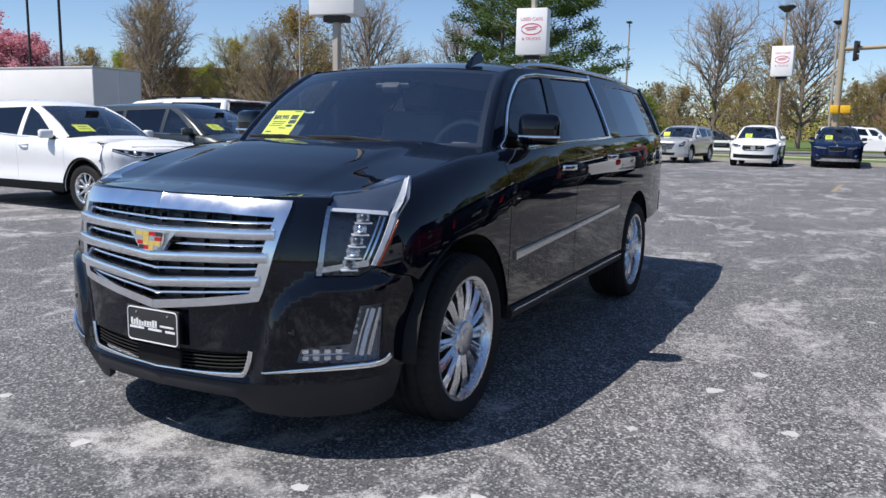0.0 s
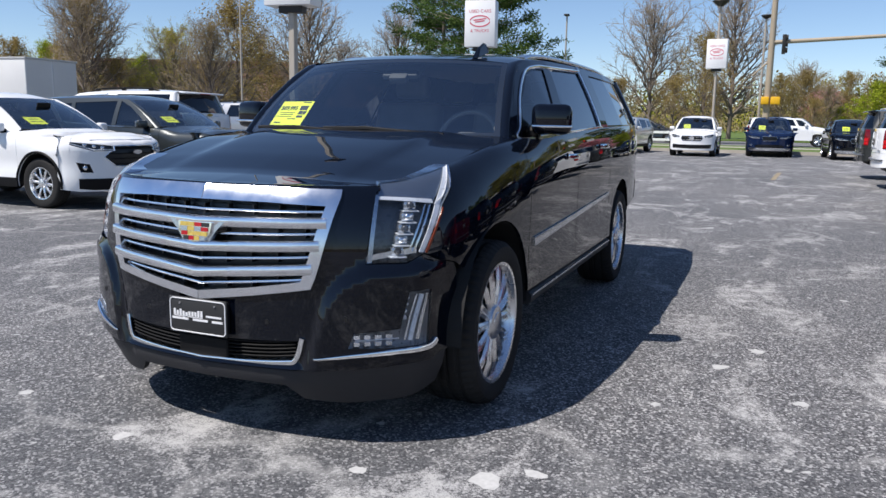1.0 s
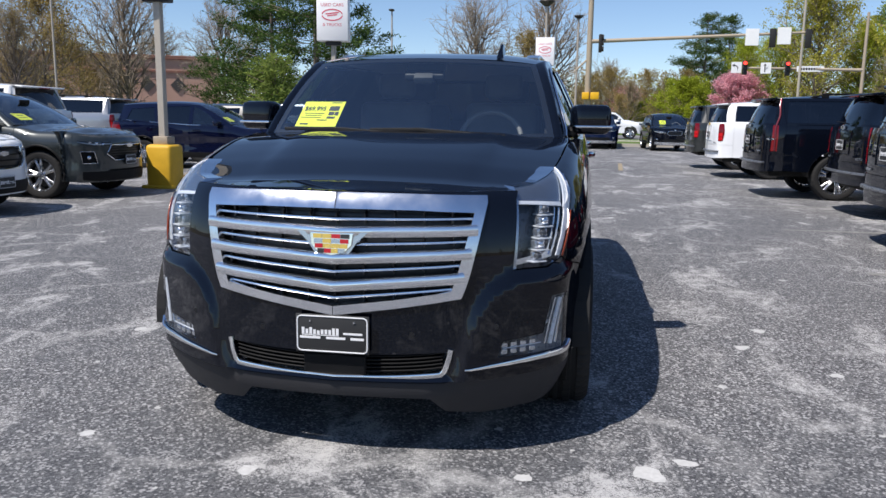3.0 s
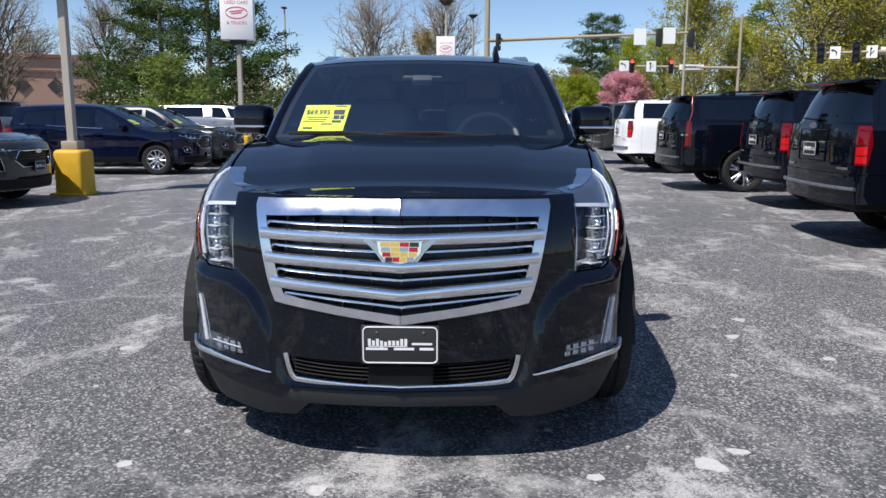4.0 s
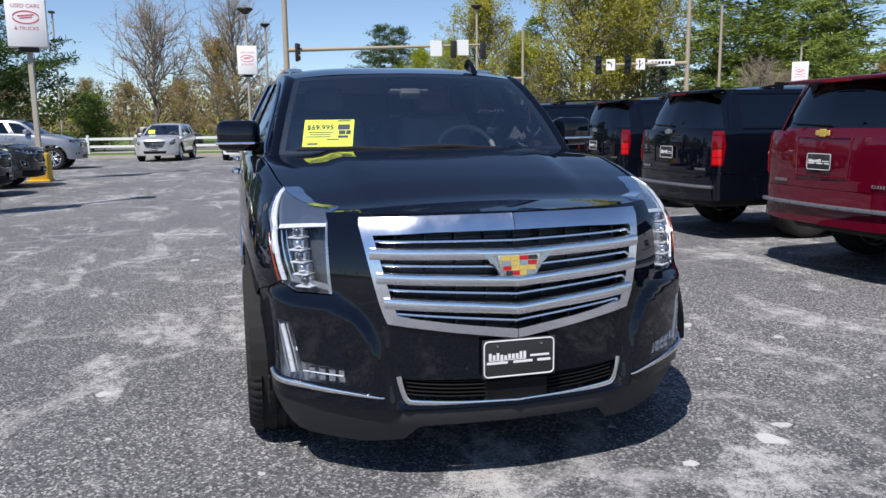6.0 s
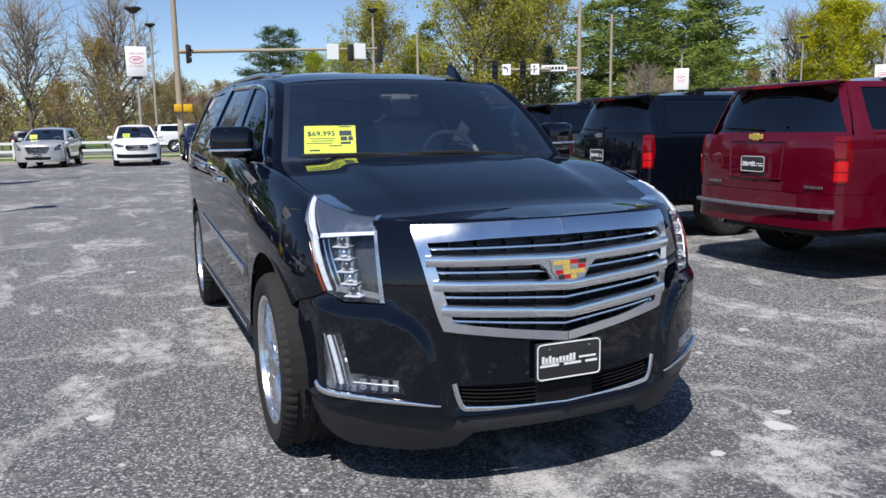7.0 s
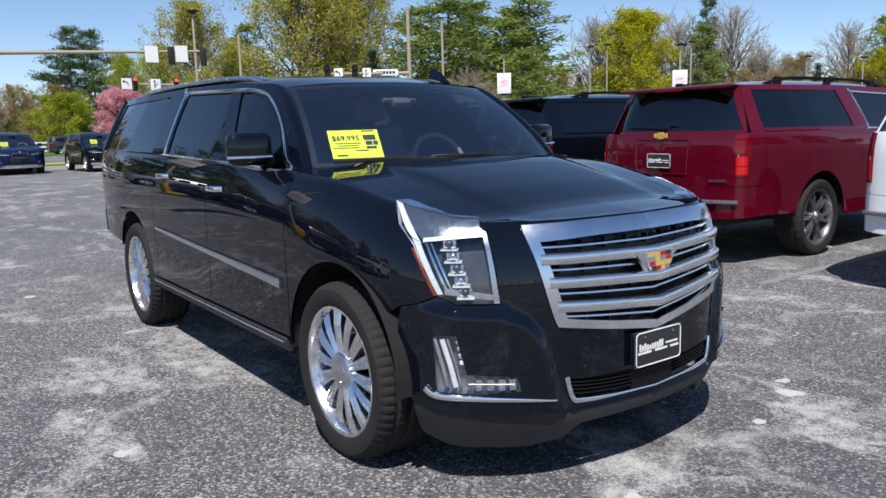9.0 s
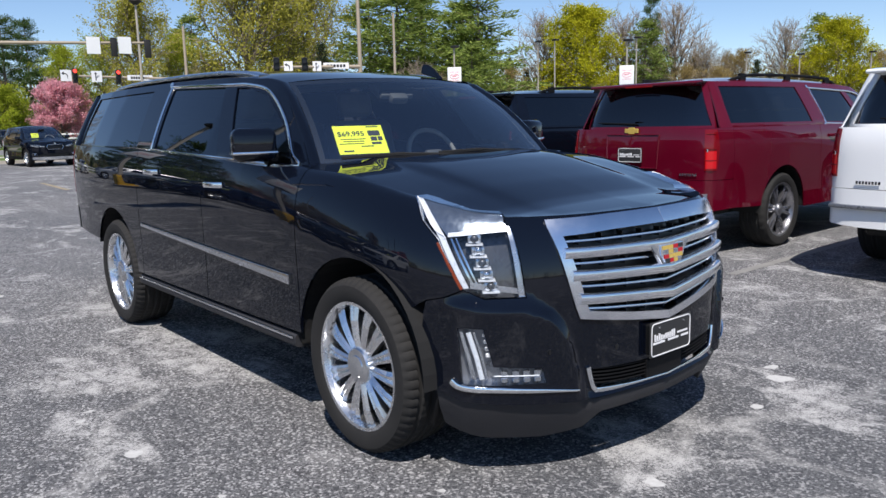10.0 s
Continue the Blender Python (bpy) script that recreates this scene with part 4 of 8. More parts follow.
        # column of projectors on bright shelves
        for j in range(5):
            z = 0.805 + 0.045 * j
            t = (z - 0.78) / 0.22
            u = (i0[0] + (i2[0] - i0[0]) * t) * 0.50 + (o0[0] + (o1[0] - o0[0]) * t) * 0.50
            v = S.v(u, z)
            p, q = S.flat(w(u), v, 0.040), S.flat(w(u + 0.02), v, 0.040)
            turn = Matrix.Translation(p) @ Matrix.Rotation(math.atan2(sgn * (q - p).y, sgn * (q - p).x), 4, "Z")
            bm = bmesh.new()
            box(bm, (0.054, 0.034, 0.036), turn, 0.008, 2)
            led = part("projector", bm, LAMP_CELL, hl, "", True)
            bm = bmesh.new()
            box(bm, (0.066, 0.055, 0.004), turn @ Matrix.Translation((0, -0.010, -0.021)))
            part("shelf", bm, WHITE_LAMP, led)
            bm = bmesh.new()
            bmesh.ops.create_uvsphere(bm, u_segments=14, v_segments=8, radius=0.016, matrix=turn @ Matrix.Translation((0, -0.017, 0.002)))
            part("bulb_lens", bm, REFLECTOR if j % 2 else LAMP_DARK, led, "", True)
        # broad white guide down the outer edge, bright band along the top out to the tip
        for name, poly, depth, m_k, note in (
                ("light_blade", [off(o0, -0.004), off(o1, -0.004), off(o1, -0.032), off(o0, -0.026)], 0.010, WHITE_LAMP, "white light guide"),
                ("blade_edge", [off(o0, -0.040), off(o1, -0.046), off(o1, -0.056), off(o0, -0.050)], 0.024, REFLECTOR, ""),
                ("blade_edge", [off(o0, -0.058), off(o1, -0.066), off(o1, -0.074), off(o0, -0.066)], 0.034, REFLECTOR, ""),
                ("top_cell", [off(tip, -0.010, -0.004), (tip[0] * 0.3 + o1[0] * 0.7 - 0.02, tip[1] * 0.3 + o1[1] * 0.7), off(o1, -0.036, 0.004), f(0.722, 1.012), edge_v(S.at(("f", 0.738))), edge_v(S.at(("s", -0.68))), edge_v(S.at(("s", -0.55)))], 0.026, TOP_CELL, "silver cell along the lamp's top"),
                ("top_blade", [off(tip, -0.003, -0.003), off(o1, -0.004), off(o1, -0.032, 0.002), edge_v(S.at(("s", -0.375)))], 0.012, WHITE_LAMP, ""),
                ("top_edge", [f(0.722, 1.012), off(f(0.722, 1.012), 0.0, 0.014), off(o1, -0.036, 0.020), off(o1, -0.036, 0.006)], 0.016, WHITE_LAMP, ""),
                ("inner_band", [i0, i1, i2, off(i2, 0.018), off(i1, 0.020), off(i0, 0.022)], 0.016, LAMP_CELL, ""),
                ("foot_band", [off(i0, 0.0, 0.002), off(o0, -0.030, -0.004), off(o0, -0.030, 0.012), off(i0, 0.0, 0.016)], 0.030, REFLECTOR, "")):
            panel(name, k(poly), lambda u, v, d=depth: S.flat(u, v, d), m_k, hl, note, step=0.03, flange=0.006)
        path = smooth_line([off(o0, 0.002, 0.0), off(o0, (o1[0] - o0[0]) * 0.5 + 0.004, (o1[1] - o0[1]) * 0.5), off(o1, 0.002, -0.01)], 4)
        sweep("top_crease", [S.flat(w(u), v, 0.008) for u, v in smooth_line([off(o1, -0.02, 0.012), off(o1, 0.05, 0.05), off(tip, -0.012, -0.006)], 4)], rounded(0.004, 0.006, 0.4, 1), WHITE, hl)
        sweep("side_marker", [S.flat(w(u), v, 0.002) for u, v in path], rounded(0.005, 0.013, 0.4, 2), AMBER, hl, "amber side marker")
        # fog lamp
        fl = panel("fog_lamp", k(fog), lambda u, v: B.flat(u, v, 0.05), LAMP_MID, car, "L-shaped fog lamp", step=0.05, flange=0)
        lens = panel("fog_lens", k(fog), B, LENS, fl, "", step=0.08, flange=0)
        lens.visible_shadow = False
        ring = dense(k(fog), 0.04)
        verts = [B.flat(u, v, 0.003) for u, v in ring] + [B.flat(u, v, 0.051) for u, v in ring]
        n = len(ring)
        mesh_object("lamp_wall", verts, [(i, (i + 1) % n, n + (i + 1) % n, n + i) for i in range(n)], REFLECTOR, fl, "", False)
        path = [(w(u), v) for u, v in (f(0.845, 0.635), f(0.825, 0.54), f(0.81, 0.45))]
        sweep("fog_blade", [B.flat(u, v, 0.012) for u, v in path], rounded(0.010, 0.020, 0.4, 2), WHITE_LAMP, fl)
        sweep("fog_mirror", [B.flat(u + w(0.03), v, 0.016) for u, v in path], rounded(0.008, 0.018, 0.4, 2), REFLECTOR, fl)
        sweep("fog_mirror", [B.flat(u - w(0.020), v, 0.020) for u, v in path], rounded(0.008, 0.010, 0.4, 2), REFLECTOR, fl)
        for z in (0.625, 0.598, 0.571, 0.544):
            u, v = f(0.800 + 0.12 * (z - 0.62), z)
            bm = bmesh.new()
            box(bm, (0.020, 0.02, 0.016), Matrix.Translation(B.flat(w(u), v, 0.018)) @ Matrix.Rotation(sgn * 0.7, 4, "Z"), 0.003, 1)
            part("led_cell", bm, LAMP_CELL if z > 0.55 else WHITE, fl)
        sweep("fog_shelf", [B.flat(w(u), v, 0.012) for u, v in (f(0.635, 0.456), f(0.70, 0.458), f(0.775, 0.460))], rounded(0.006, 0.004, 0.4, 1), WHITE_LAMP, fl)
        for x in (0.64, 0.675, 0.71, 0.745):
            for z in (0.442, 0.470):
                u, v = f(x, z)
                bm = bmesh.new()
                box(bm, (0.028, 0.03, 0.022), Matrix.Translation(B.flat(w(u), v, 0.025)) @ Matrix.Rotation(sgn * 0.6, 4, "Z"), 0.003, 1)
                part("reflector_cell", bm, REFLECTOR, fl)
        path = smooth_line([(w(u), v) for u, v in (f(0.885, 0.44), f(0.86, 0.418), f(0.75, 0.408), f(0.62, 0.398), f(0.495, 0.384))], 6)
        sweep("bumper_strip", [B.flat(u, v, -0.004) for u, v in path], rounded(0.016, 0.022, 0.4, 2), CHROME, car, "chrome strip under the fog lamp", taper=[1.25 - 0.95 * (i / (len(path) - 1)) ** 2 for i in range(len(path))])
        # parking sensors
        for x, z in ((0.60, 0.55), (0.30, 0.52)):
            u, v = f(x, z)
            p = B.flat(w(u), v, -0.001)
            bm = bmesh.new()
            tube(bm, p, p + Vector((0, 0.01, 0)), 0.011, 0.011, 14)
            part("parking_sensor", bm, MESH, car)


WHITE_LAMP = plain("white_light_guide", (0.68, 0.71, 0.75), 0.3, 0.2, 0.05, 30)
# silver cell; its blue-grey colour holds the sky's reflection
TOP_CELL = plain("lamp_top_cell", (0.26, 0.30, 0.35), 0.2, 0.85, 0.15, 40)


def plain_front(car, S, P, mat, step, sv, he, fa):
    """A face from outlines in (x, z): lamps, grille, intake, fogs."""
    F = P["face"]
    f = lambda x, z: (S.at(("f", x)), S.v(S.at(("f", x)), z))
    zt = F["top"]
    lamp = [f(x, z) for x, z in F["lamp"]]
    grille, low = [f(x, z) for x, z in F["grille"]], [f(x, z) for x, z in F["low"]]
    up = [(y, z) for y, z in arch(0, P["arch_r"] + 0.004, P["wheel_r"] + 0.02, P["zlow"]) if y < -0.1 and z < P["bumper_top"] - 0.06]
    half = [f(0, P["zlow"] - 0.04)] + [f(x, P["zlow"] - 0.04) for x in (0.3 * P["hw"], 0.7 * P["hw"], 0.86 * P["hw"])] + [sv(y, z) for y, z in up] + [sv(pts_y(fa, P["bumper_top"] - 0.06) - 0.004, P["bumper_top"] - 0.06), sv(P["fender_front"] - 0.004, P["bumper_top"]), he(P["fender_front"] - 0.004)]
    ue = S.at(("s", P["fender_front"]))
    half += [(ue * (1 - i / 8), S.z1(ue * (1 - i / 8)) + S.rise(ue * (1 - i / 8))) for i in range(1, 9)]
    holes = [mirrored(grille), mirrored(low), lamp, flip(lamp)]
    fogs = []
    if F.get("fog"):
        fogs = [[f(x, z) for x, z in F["fog"]]]
        fogs += [flip(fogs[0])]
    panel("front_bumper", mirrored(half), S, mat, car, "", holes=holes + fogs, step=step)
    ff, bt = P["fender_front"], P["bumper_top"]
    for sgn in (1, -1):
        panel("seam_liner", [sv(ff - 0.06, bt - 0.05), sv(ff + 0.06, bt - 0.05), he(ff + 0.06), he(ff - 0.06)], S, mat, car, "", step=0.02, lift=-0.002, flange=0, mirror=sgn < 0)
    back = panel("grille", mirrored(grille), lambda u, v: S.flat(u, v, 0.04), MESH, car, "", step=0.1, flange=0)
    n = F.get("bars", 4)
    z0, z1 = min(z for _, z in F["grille"]), max(z for _, z in F["grille"])
    for i in range(n):
        z = z0 + (z1 - z0) * (i + 0.5) / n
        xm = F["grille_w"](z)
        pts = [S.flat(u if x >= 0 else -u, v, 0.015) for x in np.linspace(-xm, xm, 17) for u, v in [f(abs(x), z)]]
        sweep("grille_bar", pts, rounded(0.015, F.get("bar_h", 0.02), 0.3, 1), F.get("bar_mat", TRIM), back)
    ring = mirrored(grille)
    sweep("grille_frame", [S.flat(u, v, -0.003) for u, v in dense(ring, 0.08)], rounded(0.014, 0.018, 0.4, 1), F.get("frame_mat", CHROME), back, up=(0, -1, 0.2), closed=True)
    lowp = panel("lower_grille", mirrored(low), lambda u, v: S.flat(u, v, 0.04), MESH, car, "", step=0.1, flange=0)
    for i in range(3):
        z0, z1 = min(z for _, z in F["low"]), max(z for _, z in F["low"])
        z = z0 + (z1 - z0) * (i + 0.5) / 3
        xm = max(x for x, _ in F["low"]) * 0.92
        pts = [S.flat(u if x >= 0 else -u, v, 0.015) for x in np.linspace(-xm, xm, 13) for u, v in [f(abs(x), z)]]
        sweep("intake_slat", pts, rounded(0.015, 0.01, 0.3, 1), TRIM, lowp)
    if F.get("skid"):
        half = [f(0, P["zlow"] - 0.02), f(0.7 * P["hw"], P["zlow"] - 0.02), f(0.86 * P["hw"], P["zlow"] - 0.0), f(0.86 * P["hw"], P["zlow"] + F["skid"]), f(0.5 * P["hw"], P["zlow"] + F["skid"]), f(0, P["zlow"] + F["skid"])]
        panel("skid_panel", mirrored(half), S, F.get("skid_mat", TRIM), car, "", step=step, lift=0.006)
    for sgn in (1, -1):
        k = lambda poly: poly if sgn > 0 else flip(poly)
        hl = panel("headlamp", k(lamp), lambda u, v: S.flat(u, v, 0.05), LAMP_DARK, car, "clear glass headlamp", step=0.08, flange=0)
        lens = panel("lamp_lens", k(lamp), S, LENS, hl, "", step=0.1, flange=0)
        lens.visible_shadow = False
        xs, zs = [x for x, _ in F["lamp"]], [z for _, z in F["lamp"]]
        for j in range(3):
            x = min(xs) + (max(xs) - min(xs)) * (0.28 + 0.2 * j)
            z = (min(zs) + max(zs)) / 2 + 0.02 * (j - 1)
            u, v = f(x, z)
            bm = bmesh.new()
            bmesh.ops.create_uvsphere(bm, u_segments=12, v_segments=8, radius=0.034, matrix=Matrix.Translation(S.flat(u * sgn, v, 0.04)))
            part("projector", bm, REFLECTOR, hl, "", True)
        path = [(u * sgn, v) for u, v in [f(x, z) for x, z in F["lamp"][:3]]]
        sweep("light_blade", [S.flat(u, v + 0.012, 0.015) for u, v in path], rounded(0.012, 0.014, 0.4, 1), WHITE_LAMP, hl)
        if fogs:
            fl = panel("fog_lamp", fogs[0] if sgn > 0 else fogs[1], lambda u, v: S.flat(u, v, 0.03), TRIM, car, "", step=0.08, flange=0)
            cx, cz = np.mean([x for x, _ in F["fog"]]), np.mean([z for _, z in F["fog"]])
            u, v = f(cx, cz)
            bm = bmesh.new()
            bmesh.ops.create_uvsphere(bm, u_segments=12, v_segments=8, radius=0.036, matrix=Matrix.Translation(S.flat(u * sgn, v, 0.02)))
            part("fog_bulb", bm, REFLECTOR, fl, "", True)
            sweep("fog_frame", [S.flat(u, v, 0.0) for u, v in dense(fogs[0] if sgn > 0 else fogs[1], 0.06)], rounded(0.01, 0.01, 0.4, 1), CHROME, fl, up=(0, -1, 0.2), closed=True)
    if F.get("badge"):
        bx, bz, bmat = F["badge"]
        p = S.flat(0, S.v(0, bz), -0.012)
        bm = bmesh.new()
        if F.get("round"):
            tube(bm, p + Vector((0, 0.01, 0)), p - Vector((0, 0.004, 0)), bx, bx * 0.95, 20)
        else:
            box(bm, (bx, 0.015, bx * 0.26), Matrix.Translation(p), 0.004, 1)
            box(bm, (bx * 0.42, 0.016, bx * 0.40), Matrix.Translation(p), 0.004, 1)
        part("badge", bm, bmat, car, "plain badge")
    if F.get("plate"):
        z = F["plate"]
        p = S.flat(0, S.v(0, z), -0.025)
        bars_plate(car, Matrix.Translation(p), 0.30, 0.15, PLATE_BARS)


def tail(car, S, P, mat, step, sv, top, rb, side, belt, tz):
    """Hatch, lamps, bumper, rear glass and spoiler."""
    T = P["tail"]
    um = float(S.u[-1])
    surf = lambda u, v: S(-(um - abs(u)) if u > 0 else (um - abs(u)), v)

    def back(u, v, depth):
        p = Vector(surf(u, v))
        a = um - abs(u)
        n = Vector((np.interp(a, S.u, S.nx) * (-1 if u > 0 else 1), np.interp(a, S.u, S.ny), 0))
        return p - n * depth
    yq = P["quarter_end"]
    ue = um - S.at(("s", yq)) - 0.003
    r = lambda x, z: (um - S.at(("r", x)), S.v(S.at(("r", x)), z))
    zb = belt(yq)
    bt = P["rear_bumper_top"]
    ring = lambda z, n=8: [(ue * (1 - 2 * i / n), S.v(um - abs(ue * (1 - 2 * i / n)), z)) for i in range(n + 1)]
    lamp = [r(x, z) for x, z in T["lamp"]]
    lo = [(ue, P["zlow"] + 0.08), (ue, S.v(um - ue, bt - 0.003))]
    out = [(-ue, P.get("tail_low", P["zlow"] + 0.08)), (-ue * 0.5, P.get("tail_low", P["zlow"] + 0.08) - 0.03), (ue * 0.5, P.get("tail_low", P["zlow"] + 0.08) - 0.03), (ue, P.get("tail_low", P["zlow"] + 0.08))] + ring(bt - 0.003)
    panel("rear_bumper", out, surf, P.get("rear_bumper_mat", mat), car, "", step=step, lift=0.004, flange=0.03)
    out = [(u, v) for u, v in reversed(ring(bt + 0.002))] + ring(zb)
    panel("tailgate", out, surf, mat, car, T.get("label", ""), holes=[lamp, flip(lamp)], step=step)
    if T.get("step"):
        zz = T["step"]
        path = [back(u, S.v(um - abs(u), zz), -0.02) for u in np.linspace(-ue * 0.72, ue * 0.72, 15)]
        sweep("step_pad", path, rounded(0.05, 0.035, 0.3, 2), T.get("step_mat", VALANCE), car, "ribbed bumper step pad")
    for sgn in (1, -1):
        poly = lamp if sgn > 0 else flip(lamp)
        tl = panel("tail_lamp", poly, surf, T.get("lens", RED_LENS), car, "red tail lamp", step=0.05, lift=0.006, flange=0.03)
        zs = [z for _, z in T["lamp"]]
        xs = [x for x, _ in T["lamp"]]
        if T.get("step_mat"):
            low_cell = [r(min(xs) + 0.014, min(zs) + 0.02), r(max(xs) - 0.012, min(zs) + 0.02), r(max(xs) - 0.012, min(zs) + 0.19), r(min(xs) + 0.014, min(zs) + 0.19)]
            panel("brake_cell", low_cell if sgn > 0 else flip(low_cell), surf, RED_CELL, tl, "bright red lower cell", step=0.05, lift=0.009, flange=0.002)
        for zf in T.get("cells", (0.25, 0.5, 0.75)):
            z = min(zs) + (max(zs) - min(zs)) * zf
            pts = [back(sgn * (um - S.at(("r", x))), z, -0.008) for x in np.linspace(min(xs) + 0.012, max(xs) - 0.012, 6)]
            sweep("lamp_rib", pts, rounded(0.006, 0.012, 0.4, 1), DEEP_RED, tl)
        if T.get("white_cell"):
            z = min(zs) + (max(zs) - min(zs)) * 0.47
            pts = [back(sgn * (um - S.at(("r", x))), z, -0.009) for x in np.linspace(min(xs) + 0.02, max(xs) - 0.06, 5)]
            sweep("reverse_lamp", pts, rounded(0.006, 0.03, 0.4, 1), REFLECTOR, tl, "clear reversing cell")
    # plate in its recess
    z, w, h = T["recess"]
    a = [r(0.5 * w, z - h / 2), r(0.5 * w * 0.9, z - h / 2 - 0.02)]
    pts = [(-w / 2, z - h / 2), (w / 2, z - h / 2), (w / 2 * 1.06, z + h / 2), (-w / 2 * 1.06, z + h / 2)]
    panel("plate_recess", pts, surf, mat, car, "", step=0.1, lift=0.004, flange=0.006)
    sweep("recess_edge", [back(u, v, -0.006) for u, v in dense(pts, 0.1)], rounded(0.016, 0.016, 0.4, 1), mat, car, up=(0, 1, 0), closed=True)
    p = back(0, z - 0.01, -0.016)
    bars_plate(car, Matrix.Translation(p) @ Matrix.Rotation(math.pi, 4, "Z"), 0.30, 0.15, PLATE_BARS)
    if T.get("badge"):
        p = back(0, T["badge"], -0.014)
        bm = bmesh.new()
        box(bm, (0.17, 0.015, 0.045), Matrix.Translation(p), 0.004, 1)
        box(bm, (0.075, 0.016, 0.068), Matrix.Translation(p), 0.004, 1)
        part("badge", bm, GOLD if T.get("gold") else SATIN, car, "plain badge")
    if T.get("words"):
        zz = T["words"]
        for x0, n in ((0.62, 8), (-0.58, 7)):
            for i in range(n):
                p = back(x0 * -1 + 0.026 * i * (1 if x0 > 0 else 1) * 1.0, zz, -0.014)
                bm = bmesh.new()
                box(bm, (0.018, 0.004, 0.026), Matrix.Translation(p))
                part("lettering_bar", bm, SATIN, car)
    # rear glass
    yb, yt, zt, xt = T["glass"]
    xb = abs(Vector(surf(ue, S.v(um - ue, zb))).x)

    def pane(s, t):
        q = s * s
        b = Vector(surf(-s * ue, S.v(um - abs(s * ue), zb)))
        b = Vector((s * xb, b.y - 0.0, zb))
        top_p = Vector((s * xt, yt - T.get("bow", 0.10) * q, zt - 0.02 * q))
        return b.lerp(top_p, t) + Vector((0, 0.7, 0.3)) * (0.03 * 4 * t * (1 - t))
    flipd = lambda s, t: pane(-s, t)
    panel("rear_frame", [(-1, 0), (1, 0), (1, 1), (-1, 1)], flipd, mat, car, "", holes=[[(-0.86, 0.05), (0.86, 0.05), (0.84, 0.93), (-0.84, 0.93)]], step=0.08, flange=0.02)
    panel("rear_window", [(-0.875, 0.03), (0.875, 0.03), (0.855, 0.95), (-0.855, 0.95)], flipd, PRIVACY, car, "dark tinted rear window", step=0.12, lift=-0.008, flange=0)
    # corner posts between flank and rear glass
    for sgn in (1, -1):
        y_lo, y_hi = P["flank"][1]
        chain = [(y_lo, belt(y_lo))] + P["rear_edge"] + [(y_hi, tz(y_hi))]
        rows = []
        for y, z in chain:
            a = Vector(side(y, z))
            t = min(1.0, max(0.0, (z - zb) / (zt - 0.02 - zb)))
            b = pane(1.0, t)
            bulge = Vector((0.5, 0.6, 0)) * T.get("post", 0.03)
            rows.append([a.lerp(b, k / 5) + bulge * 4 * (k / 5) * (1 - k / 5) for k in range(6)])
        verts = [Vector((sgn * p.x, p.y, p.z)) for row in rows for p in row]
        faces = [(i * 6 + j, i * 6 + j + 1, (i + 1) * 6 + j + 1, (i + 1) * 6 + j) for i in range(len(rows) - 1) for j in range(5)]
        if T.get("blade"):
            path = [Vector((sgn * p.x * 1.012, p.y + 0.012, p.z)) for p in [row[2] for row in rows]]
            low = [back(sgn * (um - S.at(("r", 0.90))), S.v(S.at(("r", 0.90)), z), -0.012) for z in (0.86, 1.1, 1.26)]
            low = [Vector((sgn * abs(p.x), p.y, p.z)) for p in low]
            sweep("tail_blade", smooth_line(low + path[1:], 4), rounded(0.035, 0.03, 0.4, 2), T["blade"], car, "slim tall tail lamp", up=(0, 1, 0))
        mesh_object("corner_post", verts, faces if sgn > 0 else [fc[::-1] for fc in faces], mat, car)
    # spoiler
    bm = bmesh.new()
    sw, sd = 2 * xt * 0.99, T.get("spoiler", 0.15)
    box(bm, (sw * 0.93, sd, 0.034), pose(0, yt + sd * 0.16, zt - 0.012, -6), 0.016, 3)
    sp = part("roof_spoiler", bm, mat, car, "", True)
    bm = bmesh.new()
    box(bm, (0.34, 0.012, 0.018), pose(0, yt + sd * 0.72, zt - 0.034), 0.004, 1)
    part("brake_light", bm, DEEP_RED, sp)
    # wiper
    bm = bmesh.new()
    a, b = pane(-0.05, 0.10), pane(0.55, 0.14)
    tube(bm, a + Vector((0, 0.02, 0)), b + Vector((0, 0.02, 0)), 0.010, 0.006, 6)
    part("rear_wiper", bm, TRIM, car)


